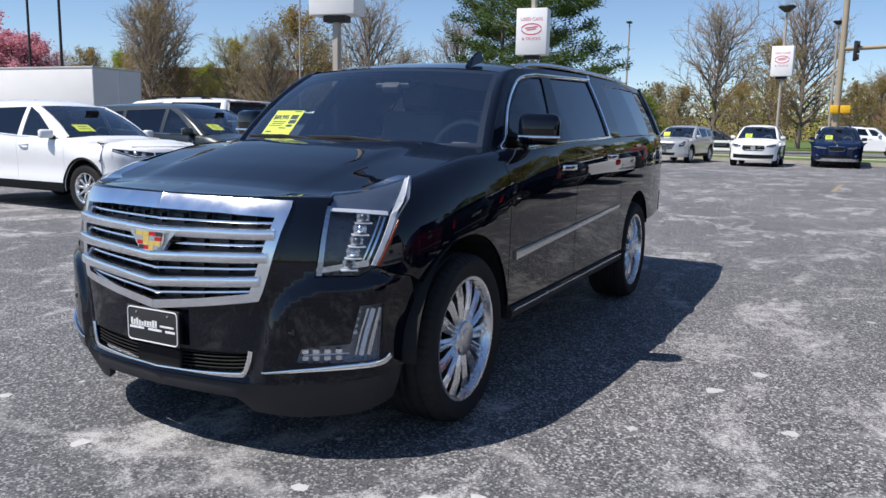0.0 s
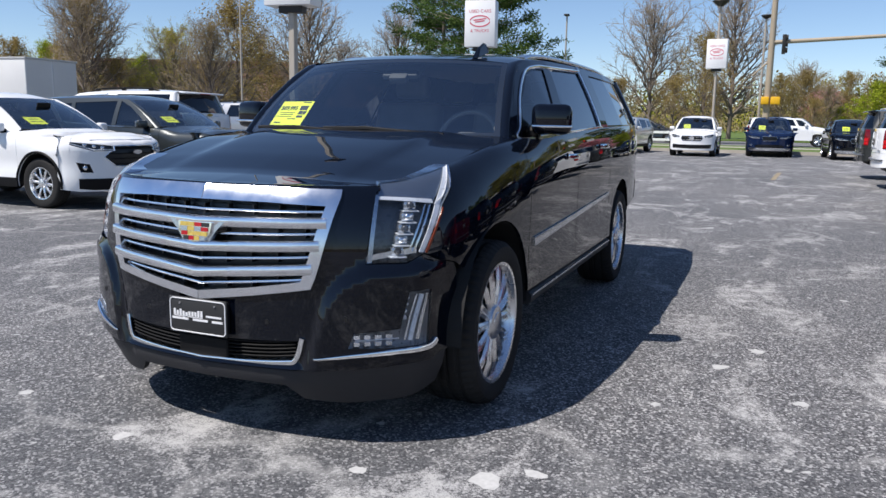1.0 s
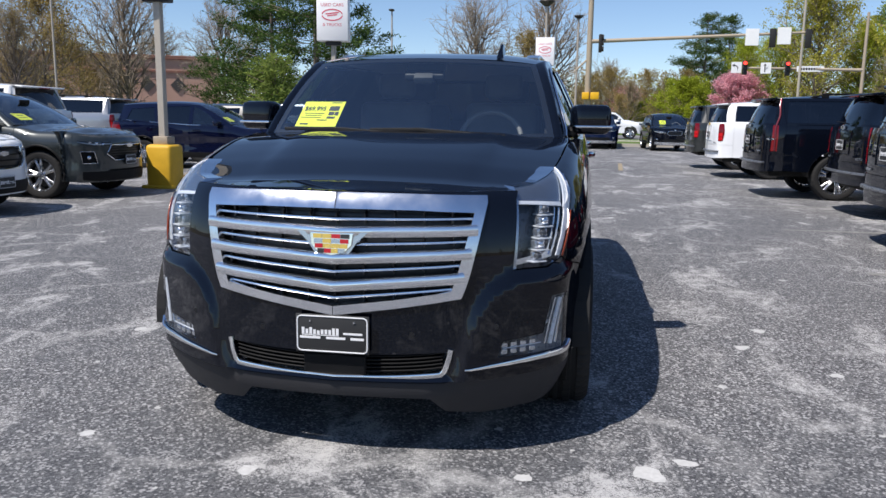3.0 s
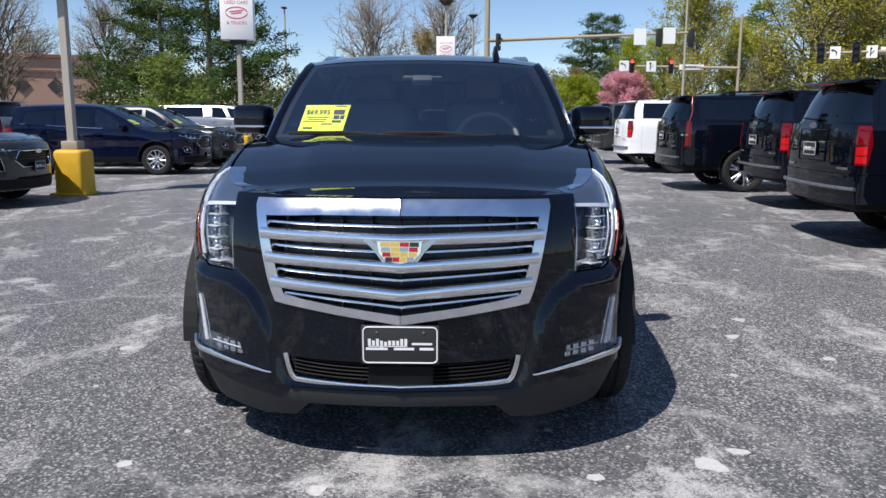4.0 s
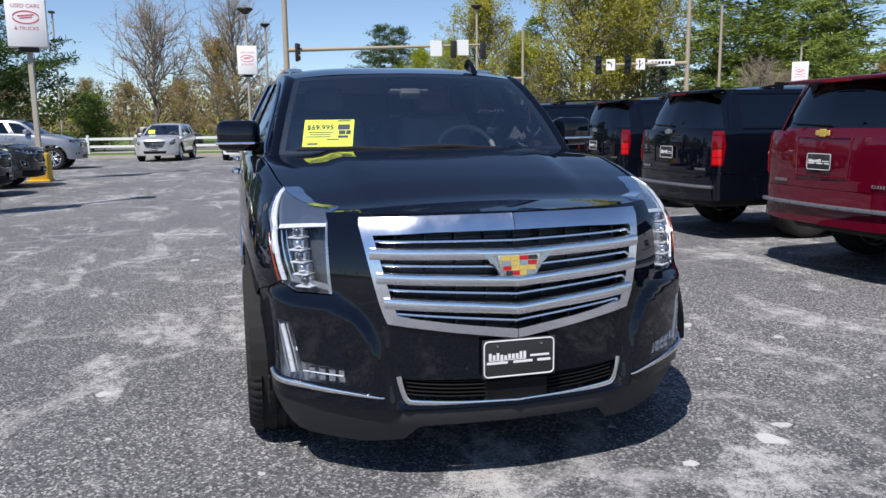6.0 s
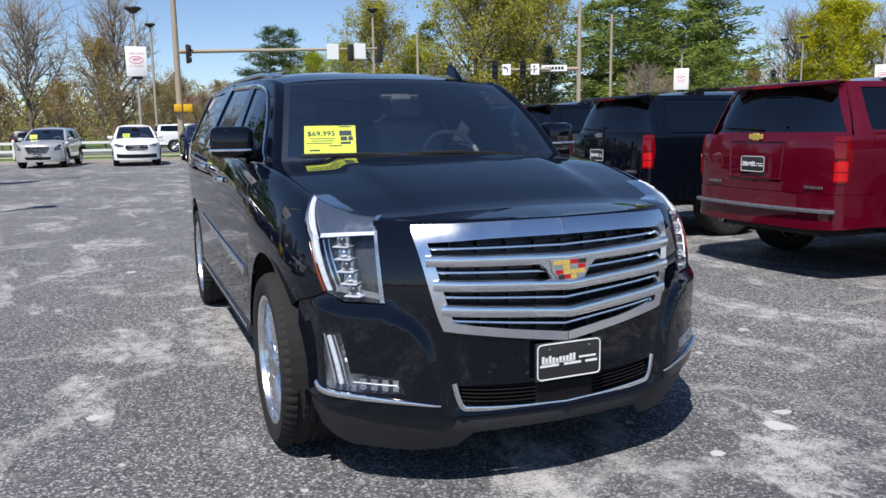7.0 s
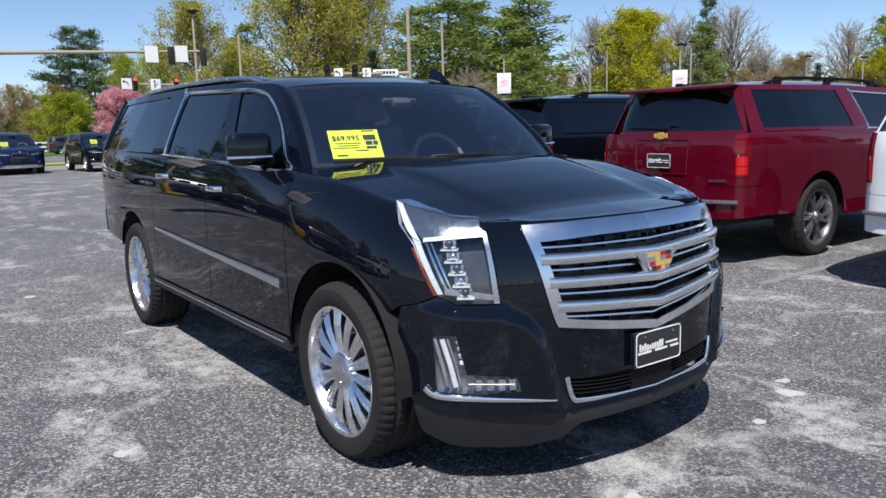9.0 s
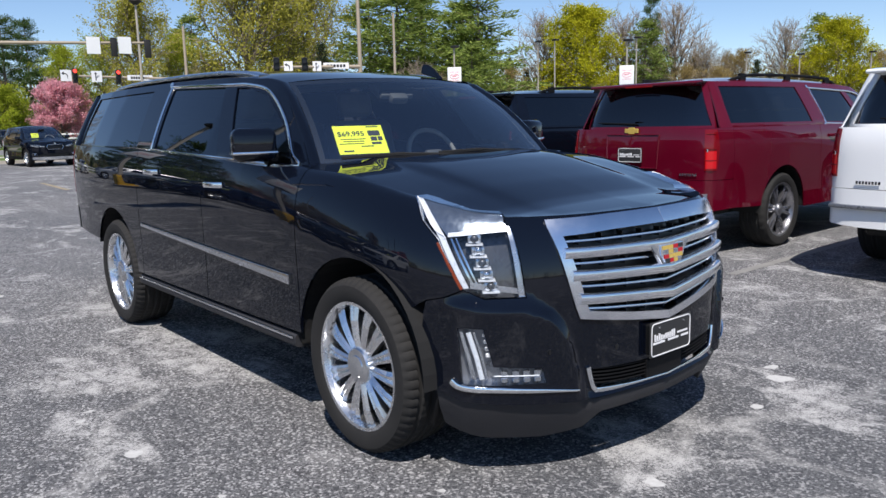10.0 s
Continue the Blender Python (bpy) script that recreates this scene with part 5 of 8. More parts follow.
# ---- shapes of the kinds of vehicle ----
def full_size(wb=3.302, rear=4.69):
    """A full-size estate on a ladder frame."""
    plan = [(0.0, -0.992), (0.25, -0.967), (0.45, -0.928), (0.62, -0.848), (0.76, -0.748), (0.87, -0.642), (0.938, -0.50), (0.970, -0.33), (0.986, -0.10), (0.998, 0.4), (1.003, 1.5), (1.003, rear - 2.0),
            (1.0, rear - 1.30), (0.985, rear - 0.92), (0.95, rear - 0.52), (0.905, rear - 0.26), (0.82, rear - 0.10), (0.5, rear - 0.03), (0.0, rear)]
    z1 = [(("f", 0), 0.72), (("f", 0.6), 0.72), (("s", -0.55), 0.78), (("s", 0.0), 0.86), (("s", 0.45), 0.97), (("s", 1.2), 1.02), (("s", rear - 1.0), 1.06), (("r", 0.0), 1.05)]
    rise = [(("f", 0), 0.35), (("f", 0.6), 0.35), (("s", -0.55), 0.325), (("s", 0.0), 0.340), (("s", 0.45), 0.275), (("s", 1.2), 0.29), (("s", rear - 1.0), 0.30), (("r", 0.0), 0.32)]
    draw = [(("f", 0), 0.10), (("f", 0.6), 0.11), (("s", -0.55), 0.16), (("s", 0.0), 0.138), (("s", 0.45), 0.115), (("s", 1.2), 0.085), (("s", rear - 1.0), 0.075), (("r", 0.0), 0.07)]
    body = Body(plan, z1, rise, draw, 0.42, 0.5, 0.005)
    ye, k = rear, wb - 3.302
    s = lambda y, z: (body.at(("s", y)), body.v(body.at(("s", y)), z))
    return dict(
        wb=wb, zlow=0.40, body=body, wheel_r=0.400, rim_r=0.288, arch_r=0.462, track=0.832, tyre_w=0.285, hw=1.005,
        belt=[(0.0, 1.205), (0.45, 1.225), (1.2, 1.258), (2.4 + k, 1.295), (3.7 + k, 1.312), (ye, 1.315)],
        roof=[(0.86, 1.690), (1.25, 1.748), (1.9, 1.790), (2.8 + k, 1.800), (3.6 + k, 1.785), (ye - 0.25, 1.735)],
        flank_x=[(0.36, 0.80), (0.46, 0.845), (0.7, 0.89), (0.95, 0.92), (1.2, 0.94), (1.5, 0.952), (ye - 1.35, 0.955), (ye - 0.95, 0.94), (ye - 0.55, 0.905), (ye - 0.2, 0.86)],
        lean=0.42, lean2=0.20, cowl_y=0.36, doors=(0.37, 1.43, 2.50 + k), hood_corner=0.735, hood_lead=1.062, hood_crown=0.030, dome=0.016, dome_x=0.45, dome_run=0.9, lip_len=0.80, rail_w=0.085, tail_low=0.62,
        hood_front=lambda x: -0.868 + 0.20 * abs(x) ** 2.0 + 0.02 * abs(x / 0.72) ** 8, hood_front_y=-0.745, hood_rear=lambda x: 0.285 + 0.20 * abs(x / 0.88) ** 2.2,
        fender_front=-0.34, bumper_top=0.80, quarter_end=ye - 0.42, rear_bumper_top=0.80,
        fender_nose=[s(-0.466, 1.055), s(-0.556, 0.985), s(-0.660, 0.80), s(-0.52, 0.750), s(pts_y(arch(0, 0.462, 0.42, 0.40), 0.705), 0.705)],
        flank=((0.46, 1.15), (ye - 0.30, ye - 0.42)), front_edge=[(0.97, 1.655), (0.82, 1.57), (0.66, 1.44), (0.545, 1.33)],
        rear_edge=[(ye - 0.325, 1.45), (ye - 0.365, 1.60)], cant=[(1.15, 1.695), (1.5, 1.718), (2.6, 1.738), (ye - 0.4, 1.732)],
        windows=[([(0.60, 1.245), (1.15, 1.272), (1.385, 1.655), (1.25, 1.650), (1.02, 1.602), (0.79, 1.455), (0.67, 1.33)], SIDE_GLASS),
                 ([(1.32, 1.280), (2.26 + k, 1.306), (2.32 + k, 1.688), (1.53, 1.664)], PRIVACY),
                 ([(2.60 + k, 1.315), (ye - 0.52, 1.328), (ye - 0.53, 1.48), (ye - 0.58, 1.685), (2.68 + k, 1.692)], PRIVACY)],
        chrome_line=smooth_line([(0.575, 1.236), (1.2, 1.264), (2.27 + k, 1.298), (2.295 + k, 1.303), (2.355 + k, 1.698), (2.33 + k, 1.703), (1.5, 1.676), (1.25, 1.665), (1.0, 1.616), (0.76, 1.463), (0.62, 1.30)], 5, True),
        mirror=(0.985, 0.76, 1.345), mirror_size=(0.22, 0.14, 0.165), mirror_chrome=True, handles=((1.25, 1.125), (2.20 + k, 1.165)), handle_mat=CHROME,
        ws_bottom=(0.790, 0.27, 0.45, 1.232, 1.248), ws_top=(0.655, 0.86, 0.965, 1.690, 1.665), roof_rear=ye - 0.36, rails=(1.30, ye - 0.75, 0.012),
        wheel="blades", front=luxury_front, rear=tail, step=0.055, seat_z=0.84, seat_tall=0.60,
        tail=dict(lamp=[(0.80, 0.90), (0.875, 0.90), (0.88, 1.10), (0.875, 1.28), (0.81, 1.28)], recess=(1.04, 0.62, 0.28), glass=(ye - 0.1, ye - 0.36, 1.735, 0.70), badge=1.215, step=0.64, words=0.845, white_cell=True, gold=True))


def crossover(wb, fo, ro, hw, h, hood0, cowl, belt0, belt1, R, rim, face, style="five", lean=0.40, blunt=0.9, tail_k=0.85, wst=1.25, cy=0.42, wedge=0.0, glass_top=0.26, tail_d=None, step=0.085, third=True, rails=None, gap=0.045):
    """A mid-size car from its main measures."""
    rear = wb + ro
    plan = quick_plan(hw, -fo, rear, blunt, tail_k)
    z1 = [(("f", 0), hood0 - 0.20), (("f", hw * 0.6), hood0 - 0.20), (("s", -fo * 0.55), hood0 - 0.18), (("s", 0.0), cowl - 0.34), (("s", cy), cowl - 0.24), (("s", wb * 0.45), belt0 - 0.20), (("s", rear - 0.8), belt1 - 0.25), (("r", 0.0), belt1 - 0.25)]
    rise = [(("f", 0), 0.18), (("f", hw * 0.6), 0.18), (("s", -fo * 0.55), 0.20), (("s", 0.0), 0.27), (("s", cy), 0.24), (("s", wb * 0.45), 0.26), (("s", rear - 0.8), 0.28), (("r", 0.0), 0.28)]
    draw = [(("f", 0), 0.13), (("f", hw * 0.6), 0.14), (("s", -fo * 0.55), 0.16), (("s", 0.0), 0.14), (("s", cy), 0.11), (("s", wb * 0.45), 0.075), (("s", rear - 0.8), 0.07), (("r", 0.0), 0.06)]
    body = Body(plan, z1, rise, draw, 0.45, 0.6, 0.02)
    rx = lambda y: float(np.interp(y, body.y, body.x))
    cz = h - 0.075
    yr = rear - glass_top - 0.12
    b = ease([(0, belt0 - 0.03), (cy, belt0 - 0.02), (wb * 0.5, belt0), (rear - 0.5, belt1), (rear, belt1)])
    fx = [(y, rx(y) - 0.055 - (0.05 if y < cy + 0.25 else 0)) for y in (cy, cy + 0.2, cy + 0.5, wb * 0.6, wb, rear - 0.75, rear - 0.45, rear - 0.2)]
    fe = lambda t: (cy + 0.10 + (wst + 0.10 - cy - 0.10) * t, b(cy) + (cz - 0.02 - b(cy)) * (t + 0.10 * math.sin(math.pi * t)))
    win_top = lambda y: cz - 0.05 - wedge * max(0.0, (y - wst) / (rear - wst)) ** 2
    m = 0.035
    B, C, D = wst + 0.22, wb * 0.86, yr - 0.14
    f1 = [fe(t) for t in (0.10, 0.4, 0.7, 0.9)]
    windows = [([(f1[0][0] + 0.09, b(0.7) + m), (B - 0.05, b(B) + m), (B - 0.02, win_top(B)), (wst + 0.28 if wst + 0.28 < B - 0.03 else B - 0.03, win_top(wst)), (f1[2][0] + 0.09, f1[2][1] - 0.02), (f1[1][0] + 0.10, f1[1][1] - 0.02)], SIDE_GLASS),
               ([(B + 0.05, b(B) + m), (C - 0.03, b(C) + m), (C + 0.05, win_top(C) - 0.01), (B + 0.07, win_top(B))], PRIVACY)]
    if third:
        windows.append(([(C + 0.06, b(C) + m), (D - 0.03, b(D) + m + 0.02), (D - 0.12, win_top(D) - 0.02), (C + 0.14, win_top(C) - 0.02)], PRIVACY))
    d0, d1, d2 = cy - 0.02, B, wb - 0.12
    return dict(
        wb=wb, zlow=0.30, body=body, wheel_r=R, rim_r=rim, arch_r=R + gap, track=hw - 0.15, tyre_w=0.225, hw=hw,
        belt=[(0, belt0 - 0.03), (cy, belt0 - 0.02), (wb * 0.5, belt0), (rear - 0.5, belt1), (rear, belt1)],
        roof=[(wst - 0.05, h - 0.10), (wst + 0.4, h - 0.015), (wb * 0.75, h), (yr - 0.3, h - 0.03), (yr + 0.1, h - 0.075)],
        flank_x=fx, lean=lean, lean2=0.18, cowl_y=cy - 0.06, doors=(d0, d1, d2), hood_corner=hw * 0.72, hood_lead=hood0 - 0.022, hood_crown=0.045, dome=0.010, dome_x=0.42,
        hood_front=lambda x: -fo + 0.125 + 0.22 * (abs(x) / (0.8 * hw)) ** 2.2 * blunt, hood_front_y=-fo + 0.36 * blunt, hood_rear=lambda x: cy - 0.14 + 0.16 * abs(x / hw) ** 2,
        fender_front=-fo * 0.52, bumper_top=hood0 - 0.20, quarter_end=rear - 0.40 * tail_k, rear_bumper_top=0.70,
        flank=((cy + 0.10, wst + 0.10), (rear - 0.36 * tail_k, yr)), front_edge=[fe(t) for t in (0.8, 0.55, 0.3)],
        rear_edge=[(rear - 0.36 * tail_k + (yr - rear + 0.36 * tail_k) * t, belt1 + (cz - 0.03 - belt1) * t) for t in (0.35, 0.7)],
        cant=[(wst + 0.10, cz - 0.02), (wst + 0.5, cz), (yr - 0.4, cz - 0.01), (yr, cz - 0.03)],
        windows=windows, chrome_line=[(windows[0][0][0][0] - 0.02, b(0.7) + 0.015), (B, b(B) + 0.015), (C, b(C) + 0.015), (D - 0.02, b(D) + 0.03)], chrome_closed=False,
        mirror=(hw + 0.03, cy + 0.30, belt0 + 0.07), mirror_size=(0.20, 0.12, 0.13), handles=((B - 0.17, belt0 - 0.10), (d2 - 0.22, belt0 - 0.06)),
        ws_bottom=(hw * 0.80, cy - 0.14, cy + 0.06, cowl, cowl + 0.02), ws_top=(hw * 0.63, wst - 0.05, wst + 0.05, h - 0.10, h - 0.115), roof_rear=yr + 0.02, rails=rails,
        cladding=True, wheel=style, front=plain_front, rear=tail, step=step, seat_z=0.62, seat_tall=0.52, face=face,
        tail=tail_d or dict(lamp=[(hw * 0.62, belt1 - 0.20), (hw * 0.93, belt1 - 0.22), (hw * 0.92, belt1 - 0.08), (hw * 0.62, belt1 - 0.07)], recess=(0.80, 0.5, 0.2), glass=(rear - 0.05, yr, cz - 0.02, hw * 0.60), badge=0.95))


ESC = full_size(rear=4.61)
ESC.update(wb=3.07, front_axle=-0.085, wheel_r=0.390, rim_r=0.283, zlow=0.455, track=0.850)
ESC["fender_nose"][-1] = (ESC["body"].at(("s", pts_y(arch(-0.085, 0.462, 0.41, 0.455), 0.705))), ESC["body"].v(ESC["body"].at(("s", -0.43)), 0.705))


# ---- the large black car ----
esc = suv("luxury_suv", "long black luxury estate car with chrome grille on worn asphalt", ESC, BLACK, Matrix.Identity(4))


def flank_details(car, P):
    """Chrome door strip, running boards, aerial, wipers and the price sheet."""
    S = P["body"]
    s = lambda y, z: (S.at(("s", y)), S.v(S.at(("s", y)), z))
    for sgn in (1, -1):
        pts = []
        for i in range(25):
            t = i / 24
            y, z = 0.44 + (2.46 - 0.44) * t, 0.705 + (0.80 - 0.705) * t
            u, v = s(y, z)
            pts.append(S.flat(sgn * u, v, -0.006))
        sweep("door_strip", pts, rounded(0.012, 0.05, 0.3, 2), SATIN, car, "bright metal strip along the doors", taper=[1.0 - 0.55 * (i / 24) ** 0.7 for i in range(25)])
        path = [(sgn * 0.915, 0.42, 0.402), (sgn * 0.915, 2.60, 0.402)]
        board = sweep("running_board", path, rounded(0.17, 0.070, 0.35, 3), VALANCE, car, "black running board with a bright edge")
        sweep("board_edge", [(sgn * 1.001, 0.43, 0.418), (sgn * 1.001, 2.59, 0.418)], rounded(0.012, 0.016, 0.4, 2), SATIN, board)
        for y in (0.62, 1.5, 2.4):
            bm = bmesh.new()
            box(bm, (0.30, 0.06, 0.03), pose(sgn * 0.75, y, 0.39), 0.006, 1)
            part("board_bracket", bm, DARK, board)
        # liner edge between the chin and the tyre
        edge = [(y - 0.006, z) for y, z in arch(-0.085, 0.458, 0.41, 0.225, 30) if y < -0.30 and z < 0.52]
        sweep("liner_edge", [S.flat(sgn * S.at(("s", y)), z, 0.036) for y, z in edge], rounded(0.020, 0.030, 0.3, 2), TRIM, car, "matt black wheel arch liner", up=(1, 0, 0))
        # sill under the doors
        sweep("sill", [(sgn * 0.915, 0.40, 0.46), (sgn * 0.915, 2.59, 0.46)], rounded(0.10, 0.10, 0.2, 2), DARK, car)
    # shark-fin aerial
    bm = bmesh.new()
    for dx, w in ((0, 0.022),):
        prof = [(0.98, 1.695), (1.17, 1.742), (1.165, 1.80), (1.12, 1.800), (1.05, 1.765)]
        lo = [bm.verts.new((0.44 - w * (1.0 if z < 1.76 else 0.35), y, z)) for y, z in prof]
        hi = [bm.verts.new((0.44 + w * (1.0 if z < 1.76 else 0.35), y, z)) for y, z in prof]
        bm.faces.new(lo)
        bm.faces.new(hi[::-1])
        for i in range(len(prof)):
            j = (i + 1) % len(prof)
            bm.faces.new((lo[i], hi[i], hi[j], lo[j]))
    bmesh.ops.recalc_face_normals(bm, faces=bm.faces)
    bmesh.ops.bevel(bm, geom=bm.edges[:], offset=0.006, segments=2, affect="EDGES")
    part("aerial", bm, BLACK, car, "black shark-fin aerial", True)
    # unseen dark box behind the grille, added to stop sun leaking through
    bm = bmesh.new()
    box(bm, (1.12, 0.95, 0.50), pose(0, -0.28, 0.74), 0.05, 2)
    part("engine_bay", bm, DARK, car)
    # wipers
    for pivot, tip in (((-0.10, 0.245, 1.262), (-0.70, 0.40, 1.272)), ((0.36, 0.265, 1.262), (-0.18, 0.275, 1.276))):
        a, b = Vector(pivot), Vector(tip)
        bm = bmesh.new()
        tube(bm, a + Vector((0.18, 0.01, -0.01)), a.lerp(b, 0.45) + Vector((0, 0, 0.012)), 0.012, 0.007, 8)
        arm = part("wiper", bm, TRIM, car, "black wiper arm and blade", True)
        sweep("wiper_blade", [a, a.lerp(b, 0.5) + Vector((0, 0, 0.012)), b], rounded(0.012, 0.018, 0.3, 1), DARK, arm)
    # camera and sensor housing at the head of the screen
    bm = bmesh.new()
    box(bm, (0.24, 0.16, 0.05), pose(0, 0.93, 1.622, 37), 0.016, 2)
    box(bm, (0.12, 0.06, 0.05), pose(0, 0.86, 1.575, 37), 0.014, 2)
    part("camera_housing", bm, DASH, car, "grey sensor housing behind the screen", True)
    # cowl grille under the screen
    pts = []
    for i in range(25):
        x = -0.82 + 1.64 * i / 24
        pts.append((x, 0.295 + 0.19 * abs(x / 0.88) ** 2.2, 1.212))
    sweep("cowl_panel", pts, rounded(0.10, 0.012, 0.3, 1), DARK, car, "black plastic cowl")


flank_details(esc, ESC)


def price_sheet(m, w, h, name="price_sheet", big=True):
    """A yellow sheet with its price, small bars and a dark square."""
    sh = thing(name, "yellow price sheet behind a windscreen" if not big else "yellow price sheet standing behind the windscreen", "price sheet", m, "price sheets")
    bm = bmesh.new()
    box(bm, (w, 0.002, h))
    part("sheet", bm, YELLOW, sh)
    if not big:
        for z, bw in ((0.2, 0.5), (-0.15, 0.7)):
            bm = bmesh.new()
            box(bm, (bw * w, 0.002, 0.08 * h), Matrix.Translation((0, -0.002, z * h)))
            part("lettering_bar", bm, INK, sh)
        return sh
    text("$69,995", h * 0.24, Matrix.Translation((-0.17 * w, -0.003, 0.20 * h)) @ Matrix.Rotation(math.pi / 2, 4, "X"), INK, sh, "price")
    rng = random.Random(3)
    for x, z, bw, bh in ((-0.15, 0.02, 0.5, 0.02), (-0.15, -0.06, 0.42, 0.02), (-0.2, -0.14, 0.5, 0.02), (0.1, -0.24, 0.25, 0.03), (-0.3, -0.40, 0.2, 0.05), (0.3, 0.45, 0.25, 0.03)):
        bm = bmesh.new()
        box(bm, (bw * w, 0.002, bh * h), Matrix.Translation((x * w, -0.002, z * h)))
        part("lettering_bar", bm, INK, sh)
    for x, z, bw, bh in ((0.30, 0.22, 0.24, 0.18), (0.27, 0.02, 0.13, 0.14), (0.40, 0.02, 0.09, 0.14), (0.30, -0.14, 0.2, 0.08)):
        bm = bmesh.new()
        box(bm, (bw * w, 0.002, bh * h), Matrix.Translation((x * w, -0.002, z * h)))
        part("printed_block", bm, INK, sh)
    return sh


price_sheet(Matrix.Translation((-0.524, 0.487, 1.354)) @ Matrix.Rotation(radians(-15), 4, "Z") @ Matrix.Rotation(radians(-41), 4, "X"), 0.265, 0.185)


# ---- ground ----
def asphalt():
    n = Nodes("worn_asphalt")
    co = n.coords()
    grain = n.noise(210, 2, 0.7, co)
    pebble = n.noise(80, 3, 0.8, co)
    clump = n.noise(6, 7, 0.78, co)
    broad = n.noise(0.16, 5, 0.6, co)
    fleck = n.math("ADD", n.math("MULTIPLY", grain, 0.55), n.math("MULTIPLY", pebble, 0.45))
    base = n.mix(n.ramp(fleck, (0.42, 0.0), (0.60, 1.0)), (0.026, 0.026, 0.029), (0.29, 0.288, 0.29))
    # stone chips, pale and dark
    chips = n.add("ShaderNodeTexVoronoi", Scale=100.0, Vector=co)
    chip = n.add("ShaderNodeSeparateColor", Color=chips.outputs["Color"])
    base = n.mix(n.math("MULTIPLY", n.ramp(chip.outputs[0], (0.70, 0.0), (0.78, 1.0)), 0.85), base, (0.52, 0.515, 0.51))
    base = n.mix(n.math("MULTIPLY", n.ramp(chip.outputs[1], (0.58, 0.0), (0.68, 1.0)), 0.80), base, (0.020, 0.020, 0.023))
    # darker sealed areas
    tone = n.ramp(n.math("ADD", n.math("MULTIPLY", broad, 0.65), n.math("MULTIPLY", clump, 0.35)), (0.44, 0.0), (0.57, 1.0))
    base = n.mix(n.math("MULTIPLY", tone, 0.45), base, (0.060, 0.066, 0.074))
    # pale worn streaks, drawn out along the lane, broken by the grain
    stretch = n.add("ShaderNodeMapping", Vector=co, Scale=(1.0, 0.55, 1.0), Rotation=(0.0, 0.0, 0.5))
    patch = n.noise(1.3, 9, 0.72, stretch.outputs[0], 0.6)
    rough_edge = n.math("ADD", n.math("MULTIPLY", fleck, 0.55), n.math("MULTIPLY", clump, 0.45))
    worn = n.math("MULTIPLY", n.ramp(patch, (0.53, 0.0), (0.585, 1.0)), n.ramp(rough_edge, (0.465, 0.0), (0.535, 1.0)))
    base = n.mix(n.math("MULTIPLY", worn, 0.85), base, (0.50, 0.495, 0.485))
    # pale crack lines in a loose net
    bend = n.add("ShaderNodeVectorMath", **{})
    bend.operation = "MULTIPLY_ADD"
    warp = n.add("ShaderNodeTexNoise", Vector=co, Scale=1.6, Detail=6.0, Roughness=0.65)
    n.put(bend.inputs[0], warp.outputs["Color"])
    bend.inputs[1].default_value = (0.9, 0.9, 0.0)
    n.put(bend.inputs[2], co)
    net = n.add("ShaderNodeTexVoronoi", Scale=0.75, Vector=bend.outputs[0])
    net.feature = "DISTANCE_TO_EDGE"
    line = n.math("MULTIPLY", n.ramp(net.outputs["Distance"], (0.0, 1.0), (0.038, 0.0)), n.ramp(n.noise(0.5, 4, 0.6, co), (0.45, 0.0), (0.60, 1.0)))
    line = n.math("MULTIPLY", line, n.ramp(rough_edge, (0.40, 0.0), (0.54, 1.0)))
    base = n.mix(n.math("MULTIPLY", line, 0.55), base, (0.52, 0.515, 0.50))
    n.bump(n.math("ADD", grain, n.math("MULTIPLY", pebble, 0.6)), 0.75, 0.006)
    return n.set(Base_Color=base, Roughness=n.ramp(grain, (0.3, 0.60), (0.8, 0.9)), Specular_IOR_Level=0.35)


def sheet(name, poly, z, mat, label, category, kind="structure"):
    bm = bmesh.new()
    f = bm.faces.new([bm.verts.new((x, y, z)) for x, y in poly])
    f.normal_update()
    if f.normal.z < 0:
        f.normal_flip()
    return tagged(part(name, bm, mat), label, category, kind=kind)


def slab(name, poly, z0, z1, mat, label, category, kind="structure", bevel=0.0):
    """A flat prism over an outline."""
    bm = bmesh.new()
    f = bm.faces.new([bm.verts.new((x, y, z0)) for x, y in poly])
    f.normal_update()
    if f.normal.z > 0:
        f.normal_flip()
    top = bmesh.ops.extrude_face_region(bm, geom=[f])["geom"]
    bmesh.ops.translate(bm, vec=(0, 0, z1 - z0), verts=[v for v in top if isinstance(v, bmesh.types.BMVert)])
    bmesh.ops.recalc_face_normals(bm, faces=bm.faces)
    return tagged(part(name, bm, mat), label, category, kind=kind)


ASPHALT = asphalt()
GRASS = plain("lawn", (0.085, 0.135, 0.022), 0.9, 0.0, 0.45, 1.2, 0.5, 60)
CONCRETE = plain("kerb_concrete", (0.42, 0.39, 0.34), 0.85, 0.0, 0.2, 3.0, 0.3, 80)
ROAD = plain("road_asphalt", (0.15, 0.15, 0.155), 0.85, 0.0, 0.2, 0.6, 0.3, 120)
PALE_PAINT = plain("worn_line_paint", (0.22, 0.217, 0.205), 0.8, 0.0, 0.35, 6.0, 0.2, 100)
YELLOW_LINE = plain("worn_yellow_paint", (0.28, 0.23, 0.15), 0.8, 0.0, 0.35, 6.0, 0.2, 100)
sheet("ground", [(-1500, -1500), (1500, -1500), (1500, 1500), (-1500, 1500)], 0.0, ASPHALT, "worn grey asphalt with pale patches", "asphalt")


